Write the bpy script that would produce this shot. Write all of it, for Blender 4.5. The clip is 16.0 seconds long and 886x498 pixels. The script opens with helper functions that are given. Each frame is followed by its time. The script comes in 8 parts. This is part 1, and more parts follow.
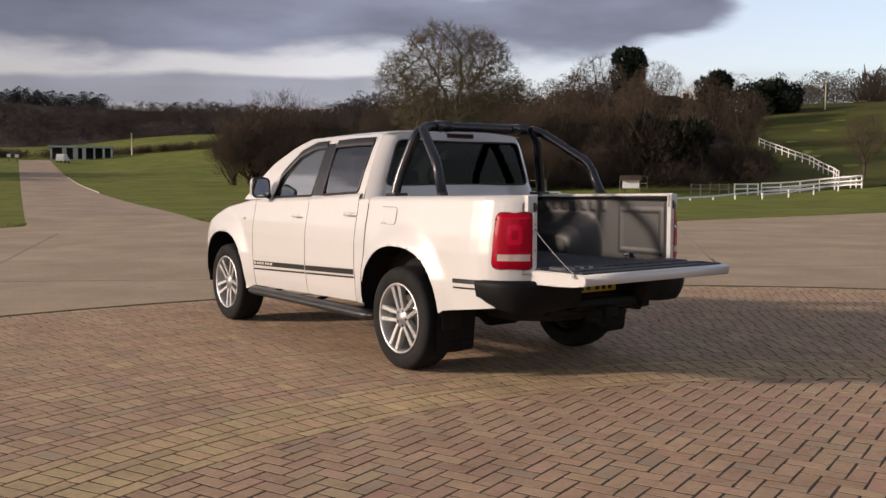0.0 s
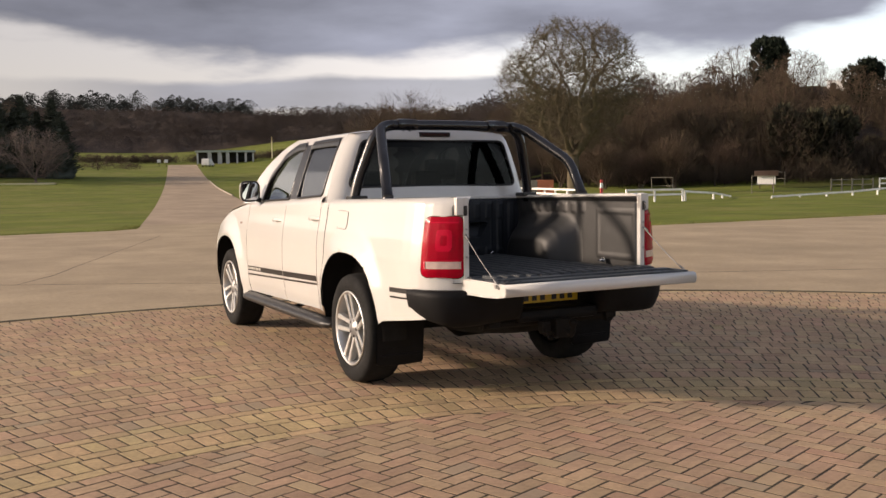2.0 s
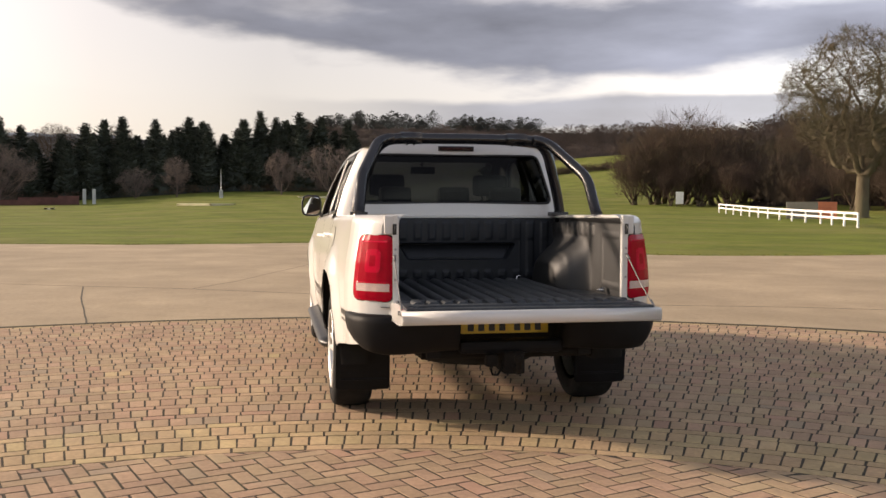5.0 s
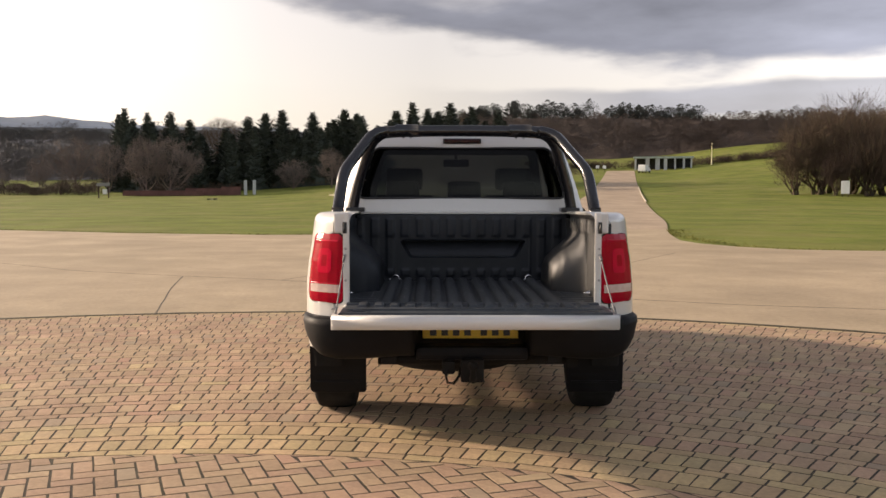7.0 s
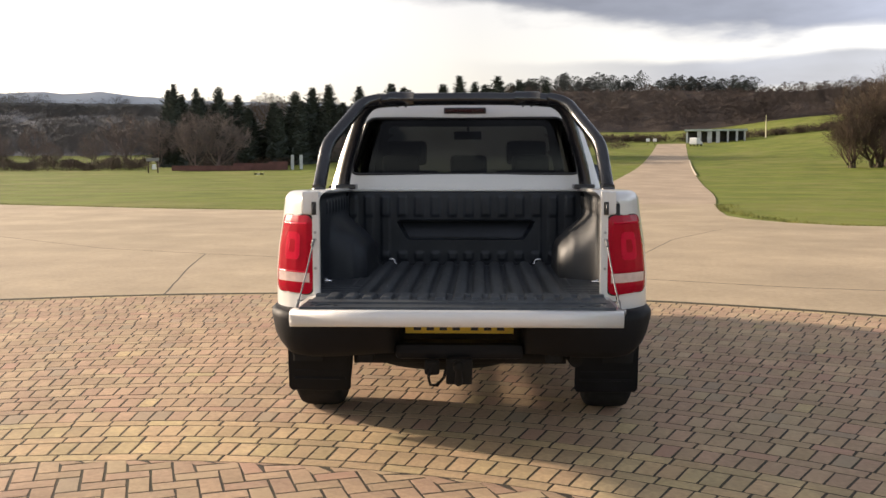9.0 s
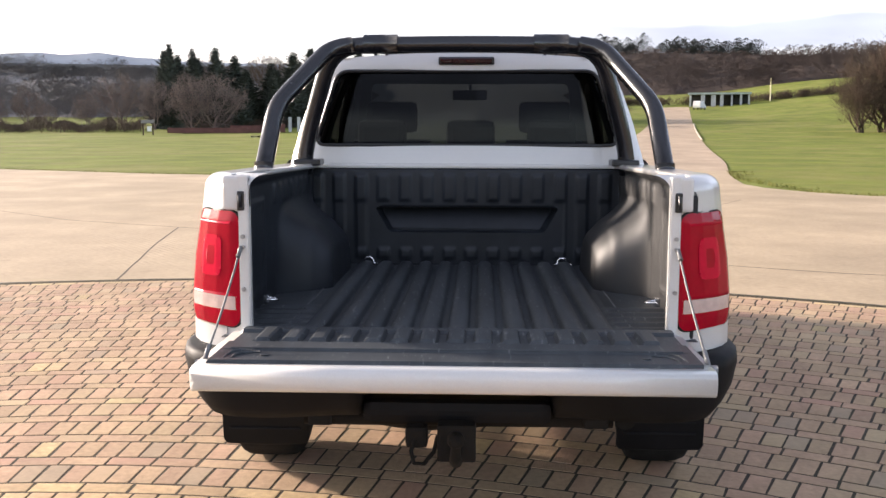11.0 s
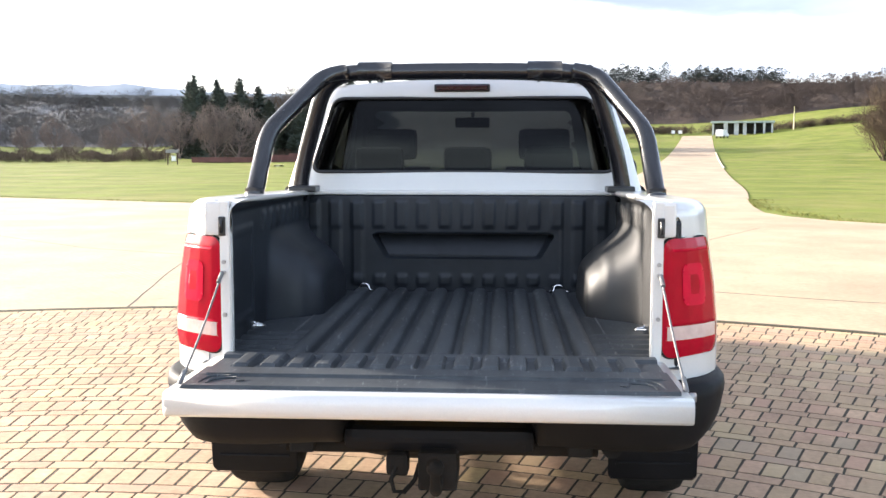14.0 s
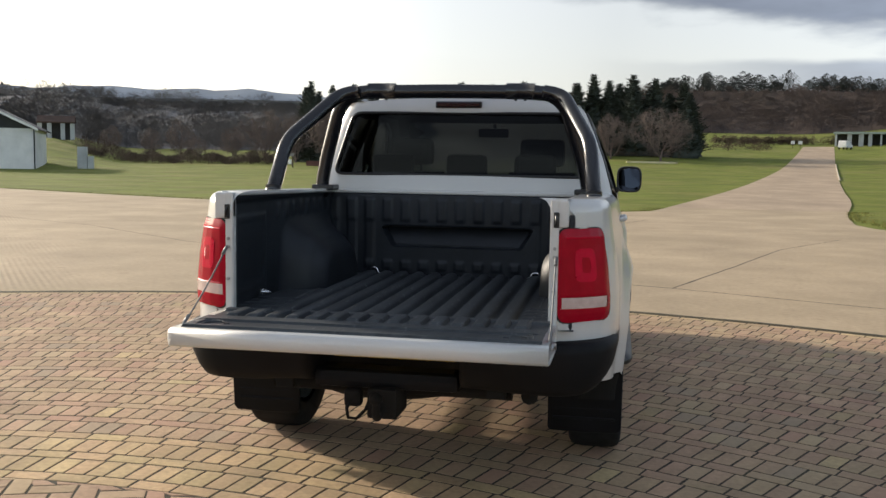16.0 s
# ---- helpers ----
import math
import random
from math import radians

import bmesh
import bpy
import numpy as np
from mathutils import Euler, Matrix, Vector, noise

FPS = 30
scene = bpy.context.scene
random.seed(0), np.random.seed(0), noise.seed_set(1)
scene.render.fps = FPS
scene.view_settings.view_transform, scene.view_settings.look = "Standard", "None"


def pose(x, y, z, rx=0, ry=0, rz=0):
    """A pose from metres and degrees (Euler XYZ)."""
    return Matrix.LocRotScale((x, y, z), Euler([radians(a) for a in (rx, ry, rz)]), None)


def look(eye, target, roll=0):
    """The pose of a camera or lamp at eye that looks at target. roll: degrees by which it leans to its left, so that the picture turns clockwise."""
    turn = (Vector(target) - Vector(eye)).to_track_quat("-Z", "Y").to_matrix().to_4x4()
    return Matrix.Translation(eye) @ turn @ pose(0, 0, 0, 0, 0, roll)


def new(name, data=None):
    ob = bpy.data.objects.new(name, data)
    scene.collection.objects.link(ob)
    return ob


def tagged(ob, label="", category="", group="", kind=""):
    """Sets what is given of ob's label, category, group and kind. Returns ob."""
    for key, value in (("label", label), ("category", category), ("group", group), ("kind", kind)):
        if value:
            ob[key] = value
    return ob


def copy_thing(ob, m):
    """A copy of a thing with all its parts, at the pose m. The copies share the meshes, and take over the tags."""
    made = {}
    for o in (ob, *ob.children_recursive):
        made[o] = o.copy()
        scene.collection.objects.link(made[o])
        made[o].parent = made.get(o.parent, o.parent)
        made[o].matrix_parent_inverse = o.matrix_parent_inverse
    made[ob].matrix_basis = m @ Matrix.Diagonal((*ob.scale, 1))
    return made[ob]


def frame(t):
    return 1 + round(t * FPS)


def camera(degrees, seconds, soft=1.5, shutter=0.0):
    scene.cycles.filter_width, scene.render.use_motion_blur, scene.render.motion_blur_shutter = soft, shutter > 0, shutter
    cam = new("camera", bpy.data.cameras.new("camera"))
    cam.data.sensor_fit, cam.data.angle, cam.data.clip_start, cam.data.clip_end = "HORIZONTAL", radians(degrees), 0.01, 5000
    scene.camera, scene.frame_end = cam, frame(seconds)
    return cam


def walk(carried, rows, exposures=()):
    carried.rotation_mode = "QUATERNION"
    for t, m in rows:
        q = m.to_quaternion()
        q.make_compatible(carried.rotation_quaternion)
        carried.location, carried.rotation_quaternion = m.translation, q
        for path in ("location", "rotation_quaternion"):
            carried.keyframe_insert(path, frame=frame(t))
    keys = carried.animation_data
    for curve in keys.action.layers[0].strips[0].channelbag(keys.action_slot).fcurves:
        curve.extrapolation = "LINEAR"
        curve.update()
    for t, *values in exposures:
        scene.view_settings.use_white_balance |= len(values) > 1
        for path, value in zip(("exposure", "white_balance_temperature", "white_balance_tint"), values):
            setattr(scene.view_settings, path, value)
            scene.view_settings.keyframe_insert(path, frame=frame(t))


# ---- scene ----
cam = camera(50.5, 16.0)
PATH = [
    (0, (-4.673, -5.662, 1.369), (-3.497, -4.051, 1.226), -0.0),
    (0.5, (-4.367, -5.791, 1.358), (-3.249, -4.138, 1.221), 0.1),
    (1, (-3.998, -5.928, 1.375), (-2.955, -4.228, 1.231), -0.0),
    (1.5, (-3.681, -5.975, 1.355), (-2.692, -4.242, 1.217), -0.3),
    (2, (-3.349, -5.99, 1.377), (-2.422, -4.224, 1.234), -0.8),
    (2.5, (-3.002, -6.102, 1.371), (-2.167, -4.29, 1.226), -0.7),
    (3, (-2.686, -6.152, 1.383), (-1.929, -4.306, 1.243), -0.4),
    (3.5, (-2.305, -6.127, 1.383), (-1.629, -4.249, 1.258), -0.0),
    (4, (-1.965, -6.197, 1.367), (-1.396, -4.283, 1.251), -0.5),
    (4.5, (-1.612, -6.302, 1.405), (-1.15, -4.36, 1.284), -0.7),
    (5, (-1.323, -6.247, 1.36), (-0.965, -4.282, 1.258), 0.2),
    (7.5, (-0.035, -6.045, 1.404), (-0.072, -4.05, 1.262), -0.1),
    (8, (0.073, -6.004, 1.401), (-0.015, -4.013, 1.233), 0.0),
    (8.5, (0.099, -5.743, 1.39), (-0.003, -3.753, 1.217), -0.0),
    (9, (0.091, -5.442, 1.404), (0.014, -3.452, 1.225), -0.1),
    (11.5, (0.044, -3.703, 1.443), (-0.03, -1.724, 1.165), 0.2),
    (12, (-0.014, -3.49, 1.458), (-0.065, -1.512, 1.164), -0.1),
    (12.5, (-0.014, -3.453, 1.457), (-0.046, -1.476, 1.158), -0.3),
    (13, (0.029, -3.583, 1.456), (-0.013, -1.601, 1.189), -0.2),
    (13.5, (0.113, -3.789, 1.451), (0.03, -1.803, 1.227), 0.0),
    (14, (0.192, -3.994, 1.418), (0.067, -2.008, 1.222), 0.0),
    (14.5, (0.284, -4.267, 1.449), (0.109, -2.284, 1.258), 0.0),
    (15, (0.466, -4.526, 1.431), (0.2, -2.551, 1.264), 0.5),
    (15.5, (0.678, -4.7, 1.446), (0.348, -2.735, 1.267), 0.8),
    (16, (0.886, -4.759, 1.418), (0.527, -2.8, 1.234), 0.9),
]
EXPOSURES = [(0.0, -0.27, 6500, 22), (1.0, 0.0, 6750, 21), (2.0, 0.13, 6950, 20), (3.5, 0.29, 7050, 19), (5.0, 0.46, 7050, 19), (7.5, 0.53, 7100, 18), (8.0, 0.53, 7000, 17), (8.5, 0.75, 6950, 16), (9.0, 0.78, 6850, 15), (11.5, 1.52, 6250, 19), (12.5, 2.03, 6250, 17), (13.5, 2.0, 6150, 15), (14.5, 1.7, 5930, 10), (15.0, 1.14, 5850, 9), (15.5, 0.55, 6250, 10), (16.0, 0.52, 6300, 10)]
walk(cam, [(t, look(eye, target, roll)) for t, eye, target, roll in PATH], EXPOSURES)

# ---------------------------------------------------------------- light
SUN_AZ, SUN_EL = -65.0, 17.0          # degrees: clockwise from +y, above the horizon
sun_dir = Vector((math.sin(radians(SUN_AZ)) * math.cos(radians(SUN_EL)),
                  math.cos(radians(SUN_AZ)) * math.cos(radians(SUN_EL)), math.sin(radians(SUN_EL))))
sun_data = bpy.data.lights.new("sun", "SUN")
sun_data.energy, sun_data.angle, sun_data.color = 4.3, radians(3.0), (1.0, 0.86, 0.68)
sun_lamp = new("sun", sun_data)
sun_lamp.matrix_world = look(tuple(sun_dir * 50), (0, 0, 0))


def build_world():
    w = bpy.data.worlds.new("winter_sky")
    scene.world = w
    w.use_nodes = True
    nt = w.node_tree
    nt.nodes.clear()
    N, L = nt.nodes.new, nt.links.new

    def math_node(op, a, b=None, clamp=False):
        n = N("ShaderNodeMath")
        n.operation, n.use_clamp = op, clamp
        for i, v in enumerate((a, b)):
            if v is None:
                continue
            if isinstance(v, (int, float)):
                n.inputs[i].default_value = v
            else:
                L(v, n.inputs[i])
        return n.outputs[0]

    def ramp(v, stops):
        n = N("ShaderNodeValToRGB")
        n.color_ramp.elements[0].position, n.color_ramp.elements[0].color = stops[0][0], (*stops[0][1], 1)
        n.color_ramp.elements[1].position, n.color_ramp.elements[1].color = stops[-1][0], (*stops[-1][1], 1)
        for p, c in stops[1:-1]:
            n.color_ramp.elements.new(p).color = (*c, 1)
        L(v, n.inputs[0])
        return n.outputs[0]

    def mix(f, a, b):
        n = N("ShaderNodeMix")
        n.data_type = "RGBA"
        for s, v in ((n.inputs[0], f), (n.inputs[6], a), (n.inputs[7], b)):
            if isinstance(v, tuple):
                s.default_value = (*v, 1)
            elif isinstance(v, (int, float)):
                s.default_value = v
            else:
                L(v, s)
        return n.outputs[2]

    tc = N("ShaderNodeTexCoord").outputs["Generated"]
    sep = N("ShaderNodeSeparateXYZ")
    L(tc, sep.inputs[0])
    dx, dy, dz = sep.outputs
    sky = N("ShaderNodeTexSky")
    sky.sky_type, sky.sun_disc = "NISHITA", False
    sky.sun_elevation, sky.sun_rotation = radians(SUN_EL), radians(SUN_AZ)
    sky.air_density, sky.dust_density = 1.0, 2.0
    clear = N("ShaderNodeVectorMath")
    clear.operation = "SCALE"
    clear.inputs[3].default_value = 0.34
    L(sky.outputs[0], clear.inputs[0])
    # bearing and height in degrees
    az = math_node("MULTIPLY", math_node("ARCTAN2", dx, dy), 57.2958)
    el = math_node("MULTIPLY", math_node("ARCSINE", dz), 57.2958)

    def cloud_noise(su, sv, scale, detail, rough=0.55):
        comb = N("ShaderNodeCombineXYZ")
        L(math_node("MULTIPLY", az, su), comb.inputs[0])
        L(math_node("MULTIPLY", el, sv), comb.inputs[1])
        comb.inputs[2].default_value = CLOUD_SEED
        n = N("ShaderNodeTexNoise")
        n.inputs["Scale"].default_value, n.inputs["Detail"].default_value, n.inputs["Roughness"].default_value = scale, detail, rough
        L(comb.outputs[0], n.inputs[0])
        return n.outputs[0]

    def step(v, a, b):
        n = N("ShaderNodeMapRange")
        n.interpolation_type = "SMOOTHSTEP"
        n.inputs[1].default_value, n.inputs[2].default_value = a, b
        L(v, n.inputs[0])
        return n.outputs[0]

    def bearing(stops):
        """A number that changes with the bearing."""
        return ramp(math_node("MULTIPLY", math_node("ADD", az, 180.0), 1 / 360.0), [((a + 180) / 360.0, (v, v, v)) for a, v in stops])

    billow = math_node("SUBTRACT", cloud_noise(0.13, 0.42, 1.0, 6, 0.5), 0.5)
    wisp = math_node("SUBTRACT", cloud_noise(0.08, 0.30, 1.0, 6, 0.5), 0.5)
    # glow round the sun behind thin cloud
    dot = N("ShaderNodeVectorMath")
    dot.operation = "DOT_PRODUCT"
    dot.inputs[1].default_value = tuple(sun_dir)
    L(tc, dot.inputs[0])
    near = ramp(dot.outputs["Value"], [(0.0, (0, 0, 0)), (0.45, (0.03, 0.03, 0.03)), (0.75, (0.20, 0.20, 0.20)), (0.92, (0.7, 0.7, 0.7)), (1.0, (1, 1, 1))])
    aureole = ramp(dot.outputs["Value"], [(0.93, (0, 0, 0)), (0.985, (1.5, 1.4, 1.2)), (1.0, (6, 5.4, 4.4))])
    # grey deck, its lower edge rising towards the sun
    edge = math_node("MULTIPLY", bearing([(-180, 0.30), (-60, 0.90), (-24, 0.74), (-14, 0.62), (-5, 0.52), (3, 0.43), (9, 0.39), (16, 0.355), (24, 0.375), (32, 0.375), (44, 0.355), (50, 0.40), (57, 0.58), (90, 0.5), (180, 0.3)]), 20.0)
    rel = math_node("SUBTRACT", math_node("ADD", el, math_node("MULTIPLY", billow, 4.2)), edge)
    deck = step(rel, -0.6, 0.9)
    gap = math_node("MULTIPLY", step(math_node("ADD", el, math_node("MULTIPLY", wisp, 7.0)), 11.0, 12.6), math_node("SUBTRACT", 1.0, step(el, 15.0, 24.0)))
    gap = math_node("MULTIPLY", gap, bearing([(-180, 0.3), (-5, 0.2), (12, 0.75), (45, 0.9), (90, 0.5), (180, 0.3)]))
    deck = math_node("MULTIPLY", deck, math_node("SUBTRACT", 1.0, gap))
    # thin low bank of slate cloud
    low = math_node("ADD", el, math_node("MULTIPLY", wisp, 2.0))
    bank = math_node("MULTIPLY", step(low, 3.9, 4.6), math_node("SUBTRACT", 1.0, step(low, 5.9, 6.4)))
    bank = math_node("MULTIPLY", bank, bearing([(-180, 0.4), (-2, 0.0), (5, 0.3), (12, 0.75), (31, 0.75), (37, 0.1), (180, 0.4)]))
    grey = math_node("MAXIMUM", deck, bank)
    shade = ramp(math_node("ADD", math_node("ADD", 0.5, math_node("MULTIPLY", billow, 0.8)), math_node("MULTIPLY", wisp, 0.6)), [(0.25, (0.70, 0.70, 0.70)), (0.75, (1.30, 1.30, 1.30))])
    bright = mix(near, (0.75, 0.72, 0.69), (2.8, 2.7, 2.5))
    dark = mix(near, (0.262, 0.300, 0.372), (1.15, 1.13, 1.10))
    mul = N("ShaderNodeMix")
    mul.data_type, mul.blend_type = "RGBA", "MULTIPLY"
    mul.inputs[0].default_value = 1.0
    L(dark, mul.inputs[6])
    L(shade, mul.inputs[7])
    thin = mix(bearing([(-180, 0.5), (-30, 0.8), (25, 0.75), (40, 0.5), (60, 0.3), (180, 0.4)]), clear.outputs[0], bright)
    col = mix(grey, thin, mul.outputs[2])
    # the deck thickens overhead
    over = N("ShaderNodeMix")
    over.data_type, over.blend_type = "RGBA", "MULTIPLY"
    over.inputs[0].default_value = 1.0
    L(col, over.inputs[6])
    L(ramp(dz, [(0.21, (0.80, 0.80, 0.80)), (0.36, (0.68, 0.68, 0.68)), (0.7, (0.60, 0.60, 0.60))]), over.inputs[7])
    # clouds opposite the sun catch its light
    facing = N("ShaderNodeMix")
    facing.data_type, facing.blend_type = "RGBA", "MULTIPLY"
    facing.inputs[0].default_value = 1.0
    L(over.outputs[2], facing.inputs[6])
    gain = bearing([(-180, 0.62), (-125, 0.55), (-85, 0.32), (-26, 0.31), (-10, 0.25), (0, 0.25), (6, 0.275), (13, 0.31), (21, 0.38), (29, 0.46), (45, 0.43), (64, 0.38), (105, 0.50), (145, 0.62), (180, 0.62)])
    L(math_node("MULTIPLY", gain, 3.1), facing.inputs[7])
    halo = N("ShaderNodeMix")
    halo.data_type, halo.blend_type = "RGBA", "ADD"
    halo.inputs[0].default_value = 1.0
    L(facing.outputs[2], halo.inputs[6])
    L(aureole, halo.inputs[7])
    col = halo.outputs[2]
    bg = N("ShaderNodeBackground")
    L(col, bg.inputs[0])
    bg.inputs[1].default_value = SKY_STRENGTH
    out = N("ShaderNodeOutputWorld")
    L(bg.outputs[0], out.inputs[0])


SKY_STRENGTH = 1.0
CLOUD_SEED = 3.7
build_world()

# ---------------------------------------------------------------- materials


def material(name, base, rough=0.7, metal=0.0, spec=0.5, var=0.25, scale=8.0, fine=60.0, bump=0.2, bump_scale=80.0,
             tint=None, random_tint=0.0, coat=0.0, island=False, bump_dist=0.004, stretch=(1, 1, 1), soft=0.0, scratch=None, grain=0.6, accents=(), groove=0.0):
    """A surface with variation at two scales and fine relief, in object space."""
    m = bpy.data.materials.new(name)
    m.use_nodes = True
    nt = m.node_tree
    N, L = nt.nodes.new, nt.links.new
    b = nt.nodes["Principled BSDF"]
    tc = N("ShaderNodeTexCoord").outputs["Object"]
    mp = N("ShaderNodeMapping")
    mp.inputs["Scale"].default_value = stretch
    L(tc, mp.inputs[0])
    vec = mp.outputs[0]

    def noise_node(s, d=6, r=0.6):
        n = N("ShaderNodeTexNoise")
        n.inputs["Scale"].default_value, n.inputs["Detail"].default_value, n.inputs["Roughness"].default_value = s, d, r
        L(vec, n.inputs[0])
        return n.outputs[0]

    def mixer(f, a, c, blend="MIX"):
        n = N("ShaderNodeMix")
        n.data_type, n.blend_type = "RGBA", blend
        for s, v in ((n.inputs[0], f), (n.inputs[6], a), (n.inputs[7], c)):
            if isinstance(v, tuple):
                s.default_value = (*v, 1)
            elif isinstance(v, (int, float)):
                s.default_value = v
            else:
                L(v, s)
        return n.outputs[2]

    lo = tuple(max(0.0, c * (1 - var)) for c in base)
    hi = tuple(min(1.0, c * (1 + var)) for c in base)
    r1 = N("ShaderNodeMapRange")
    r1.inputs[1].default_value, r1.inputs[2].default_value = 0.3, 0.7
    L(noise_node(scale), r1.inputs[0])
    col = mixer(r1.outputs[0], lo, hi)
    if tint:
        r2 = N("ShaderNodeMapRange")
        r2.inputs[1].default_value, r2.inputs[2].default_value = 0.48, 0.72
        L(noise_node(scale * 0.37, 4, 0.7), r2.inputs[0])
        col = mixer(r2.outputs[0], col, tint)
    if scratch:
        # thin pale scuffs along the stretched axis
        r3 = N("ShaderNodeMapRange")
        r3.inputs[1].default_value, r3.inputs[2].default_value = 0.60, 0.70
        L(noise_node(scale * 7.0, 5, 0.65), r3.inputs[0])
        col = mixer(r3.outputs[0], col, scratch)
    f = mixer(noise_node(fine, 3), (1 - 0.24 * grain,) * 3, (1 + 0.20 * grain,) * 3)
    col = mixer(0.6, col, f, "MULTIPLY")
    if random_tint:
        if island:
            rnd = N("ShaderNodeNewGeometry").outputs["Random Per Island"]
        else:
            rnd = N("ShaderNodeObjectInfo").outputs["Random"]
        hs = N("ShaderNodeHueSaturation")
        mr = N("ShaderNodeMapRange")
        mr.inputs[3].default_value, mr.inputs[4].default_value = 1 - random_tint, 1 + random_tint
        L(rnd, mr.inputs[0])
        L(mr.outputs[0], hs.inputs["Value"])
        mr2 = N("ShaderNodeMapRange")
        mr2.inputs[3].default_value, mr2.inputs[4].default_value = 0.5 - 0.15 * random_tint, 0.5 + 0.04 * random_tint
        mm = N("ShaderNodeMath")
        mm.operation = "FRACT"
        m2 = N("ShaderNodeMath")
        m2.operation, m2.inputs[1].default_value = "MULTIPLY", 7.31
        L(rnd, m2.inputs[0])
        L(m2.outputs[0], mm.inputs[0])
        L(mm.outputs[0], mr2.inputs[0])
        L(mr2.outputs[0], hs.inputs["Hue"])
        L(col, hs.inputs["Color"])
        col = hs.outputs[0]
        # a few pieces of another firing
        for seed, share, colour in accents:
            pick, frac, gate = N("ShaderNodeMath"), N("ShaderNodeMath"), N("ShaderNodeMath")
            pick.operation, pick.inputs[1].default_value = "MULTIPLY", seed
            frac.operation = "FRACT"
            gate.operation, gate.inputs[1].default_value = "LESS_THAN", share
            L(rnd, pick.inputs[0])
            L(pick.outputs[0], frac.inputs[0])
            L(frac.outputs[0], gate.inputs[0])
            amount = N("ShaderNodeMath")
            amount.operation, amount.inputs[1].default_value = "MULTIPLY", 0.45
            L(gate.outputs[0], amount.inputs[0])
            col = mixer(amount.outputs[0], col, colour)
    L(col, b.inputs["Base Color"])
    rr = N("ShaderNodeMapRange")
    rr.inputs[3].default_value, rr.inputs[4].default_value = max(0.02, rough - 0.12 * rough), min(1, rough + 0.12 * rough)
    L(noise_node(scale * 2.3), rr.inputs[0])
    L(rr.outputs[0], b.inputs["Roughness"])
    b.inputs["Metallic"].default_value = metal
    b.inputs["Specular IOR Level"].default_value = spec
    b.inputs["Coat Weight"].default_value = coat
    b.inputs["Coat Roughness"].default_value = 0.06
    if soft:
        # fine twigs scatter light: bend the shading normal upwards
        geo, vm, nv = N("ShaderNodeNewGeometry"), N("ShaderNodeVectorMath"), N("ShaderNodeVectorMath")
        vm.operation, nv.operation = "MULTIPLY_ADD", "NORMALIZE"
        vm.inputs[1].default_value = (1 - soft,) * 3
        vm.inputs[2].default_value = (-0.12 * soft, -0.12 * soft, soft)
        L(geo.outputs["Normal"], vm.inputs[0])
        L(vm.outputs[0], nv.inputs[0])
        L(nv.outputs[0], b.inputs["Normal"])
    elif bump:
        bn = N("ShaderNodeBump")
        bn.inputs["Strength"].default_value, bn.inputs["Distance"].default_value = bump, bump_dist
        height = noise_node(bump_scale, 5)
        if groove:
            # brush marks, in patches
            turned, wave, patch, mul, total = N("ShaderNodeMapping"), N("ShaderNodeTexWave"), N("ShaderNodeMapRange"), N("ShaderNodeMath"), N("ShaderNodeMath")
            turned.inputs["Rotation"].default_value = (0, 0, radians(-38))
            wave.inputs["Scale"].default_value, wave.inputs["Distortion"].default_value, wave.inputs["Detail"].default_value = groove, 1.2, 2.0
            patch.inputs[1].default_value, patch.inputs[2].default_value = 0.46, 0.62
            mul.operation, total.operation = "MULTIPLY", "ADD"
            L(vec, turned.inputs[0])
            L(turned.outputs[0], wave.inputs[0])
            L(noise_node(0.35, 3), patch.inputs[0])
            L(wave.outputs["Fac"], mul.inputs[0])
            L(patch.outputs[0], mul.inputs[1])
            L(mul.outputs[0], total.inputs[0])
            L(height, total.inputs[1])
            height = total.outputs[0]
        L(height, bn.inputs["Height"])
        L(bn.outputs[0], b.inputs["Normal"])
    return m


M_CONCRETE = material("concrete", (0.376, 0.290, 0.186), 0.92, var=0.20, scale=0.55, fine=16, bump=0.6, bump_scale=38, tint=(0.285, 0.222, 0.138), bump_dist=0.006, stretch=(1, 1, 1), scratch=(0.30, 0.228, 0.148), grain=2.0, groove=4.2)
M_ROAD = material("road_concrete", (0.362, 0.272, 0.183), 0.92, var=0.22, scale=0.5, fine=9, bump=0.3, bump_scale=30, tint=(0.27, 0.205, 0.14), stretch=(1, 0.5, 1), grain=1.8)
M_JOINT = material("bitumen_joint", (0.078, 0.062, 0.043), 0.9, var=0.4, scale=6)
M_KERB = material("kerb_concrete", (0.46, 0.40, 0.30), 0.9, var=0.2, scale=1.5, fine=12, bump=0.3)
M_MOSS_JOINT = material("mossy_dirt", (0.050, 0.042, 0.022), 0.95, var=0.5, scale=7, fine=60, bump=0.8, bump_scale=60, tint=(0.052, 0.048, 0.018), bump_dist=0.008)
M_SAND = material("joint_sand", (0.038, 0.028, 0.017), 0.95, var=0.45, scale=5, fine=90, bump=0.5, tint=(0.040, 0.038, 0.016))
M_BRICK_RED = material("brick_red", (0.373, 0.258, 0.156), 0.90, var=0.20, scale=2.6, fine=34, bump=1.0, bump_scale=70, tint=(0.40, 0.30, 0.185), random_tint=0.10, island=True, grain=2.7, accents=((17.3, 0.05, (0.40, 0.215, 0.155)), (29.7, 0.07, (0.275, 0.232, 0.168)), (41.9, 0.08, (0.43, 0.335, 0.195))))
M_BRICK_BUFF = material("brick_buff", (0.443, 0.330, 0.171), 0.90, var=0.20, scale=2.6, fine=34, bump=1.0, bump_scale=70, tint=(0.33, 0.26, 0.145), random_tint=0.11, island=True, grain=2.7)
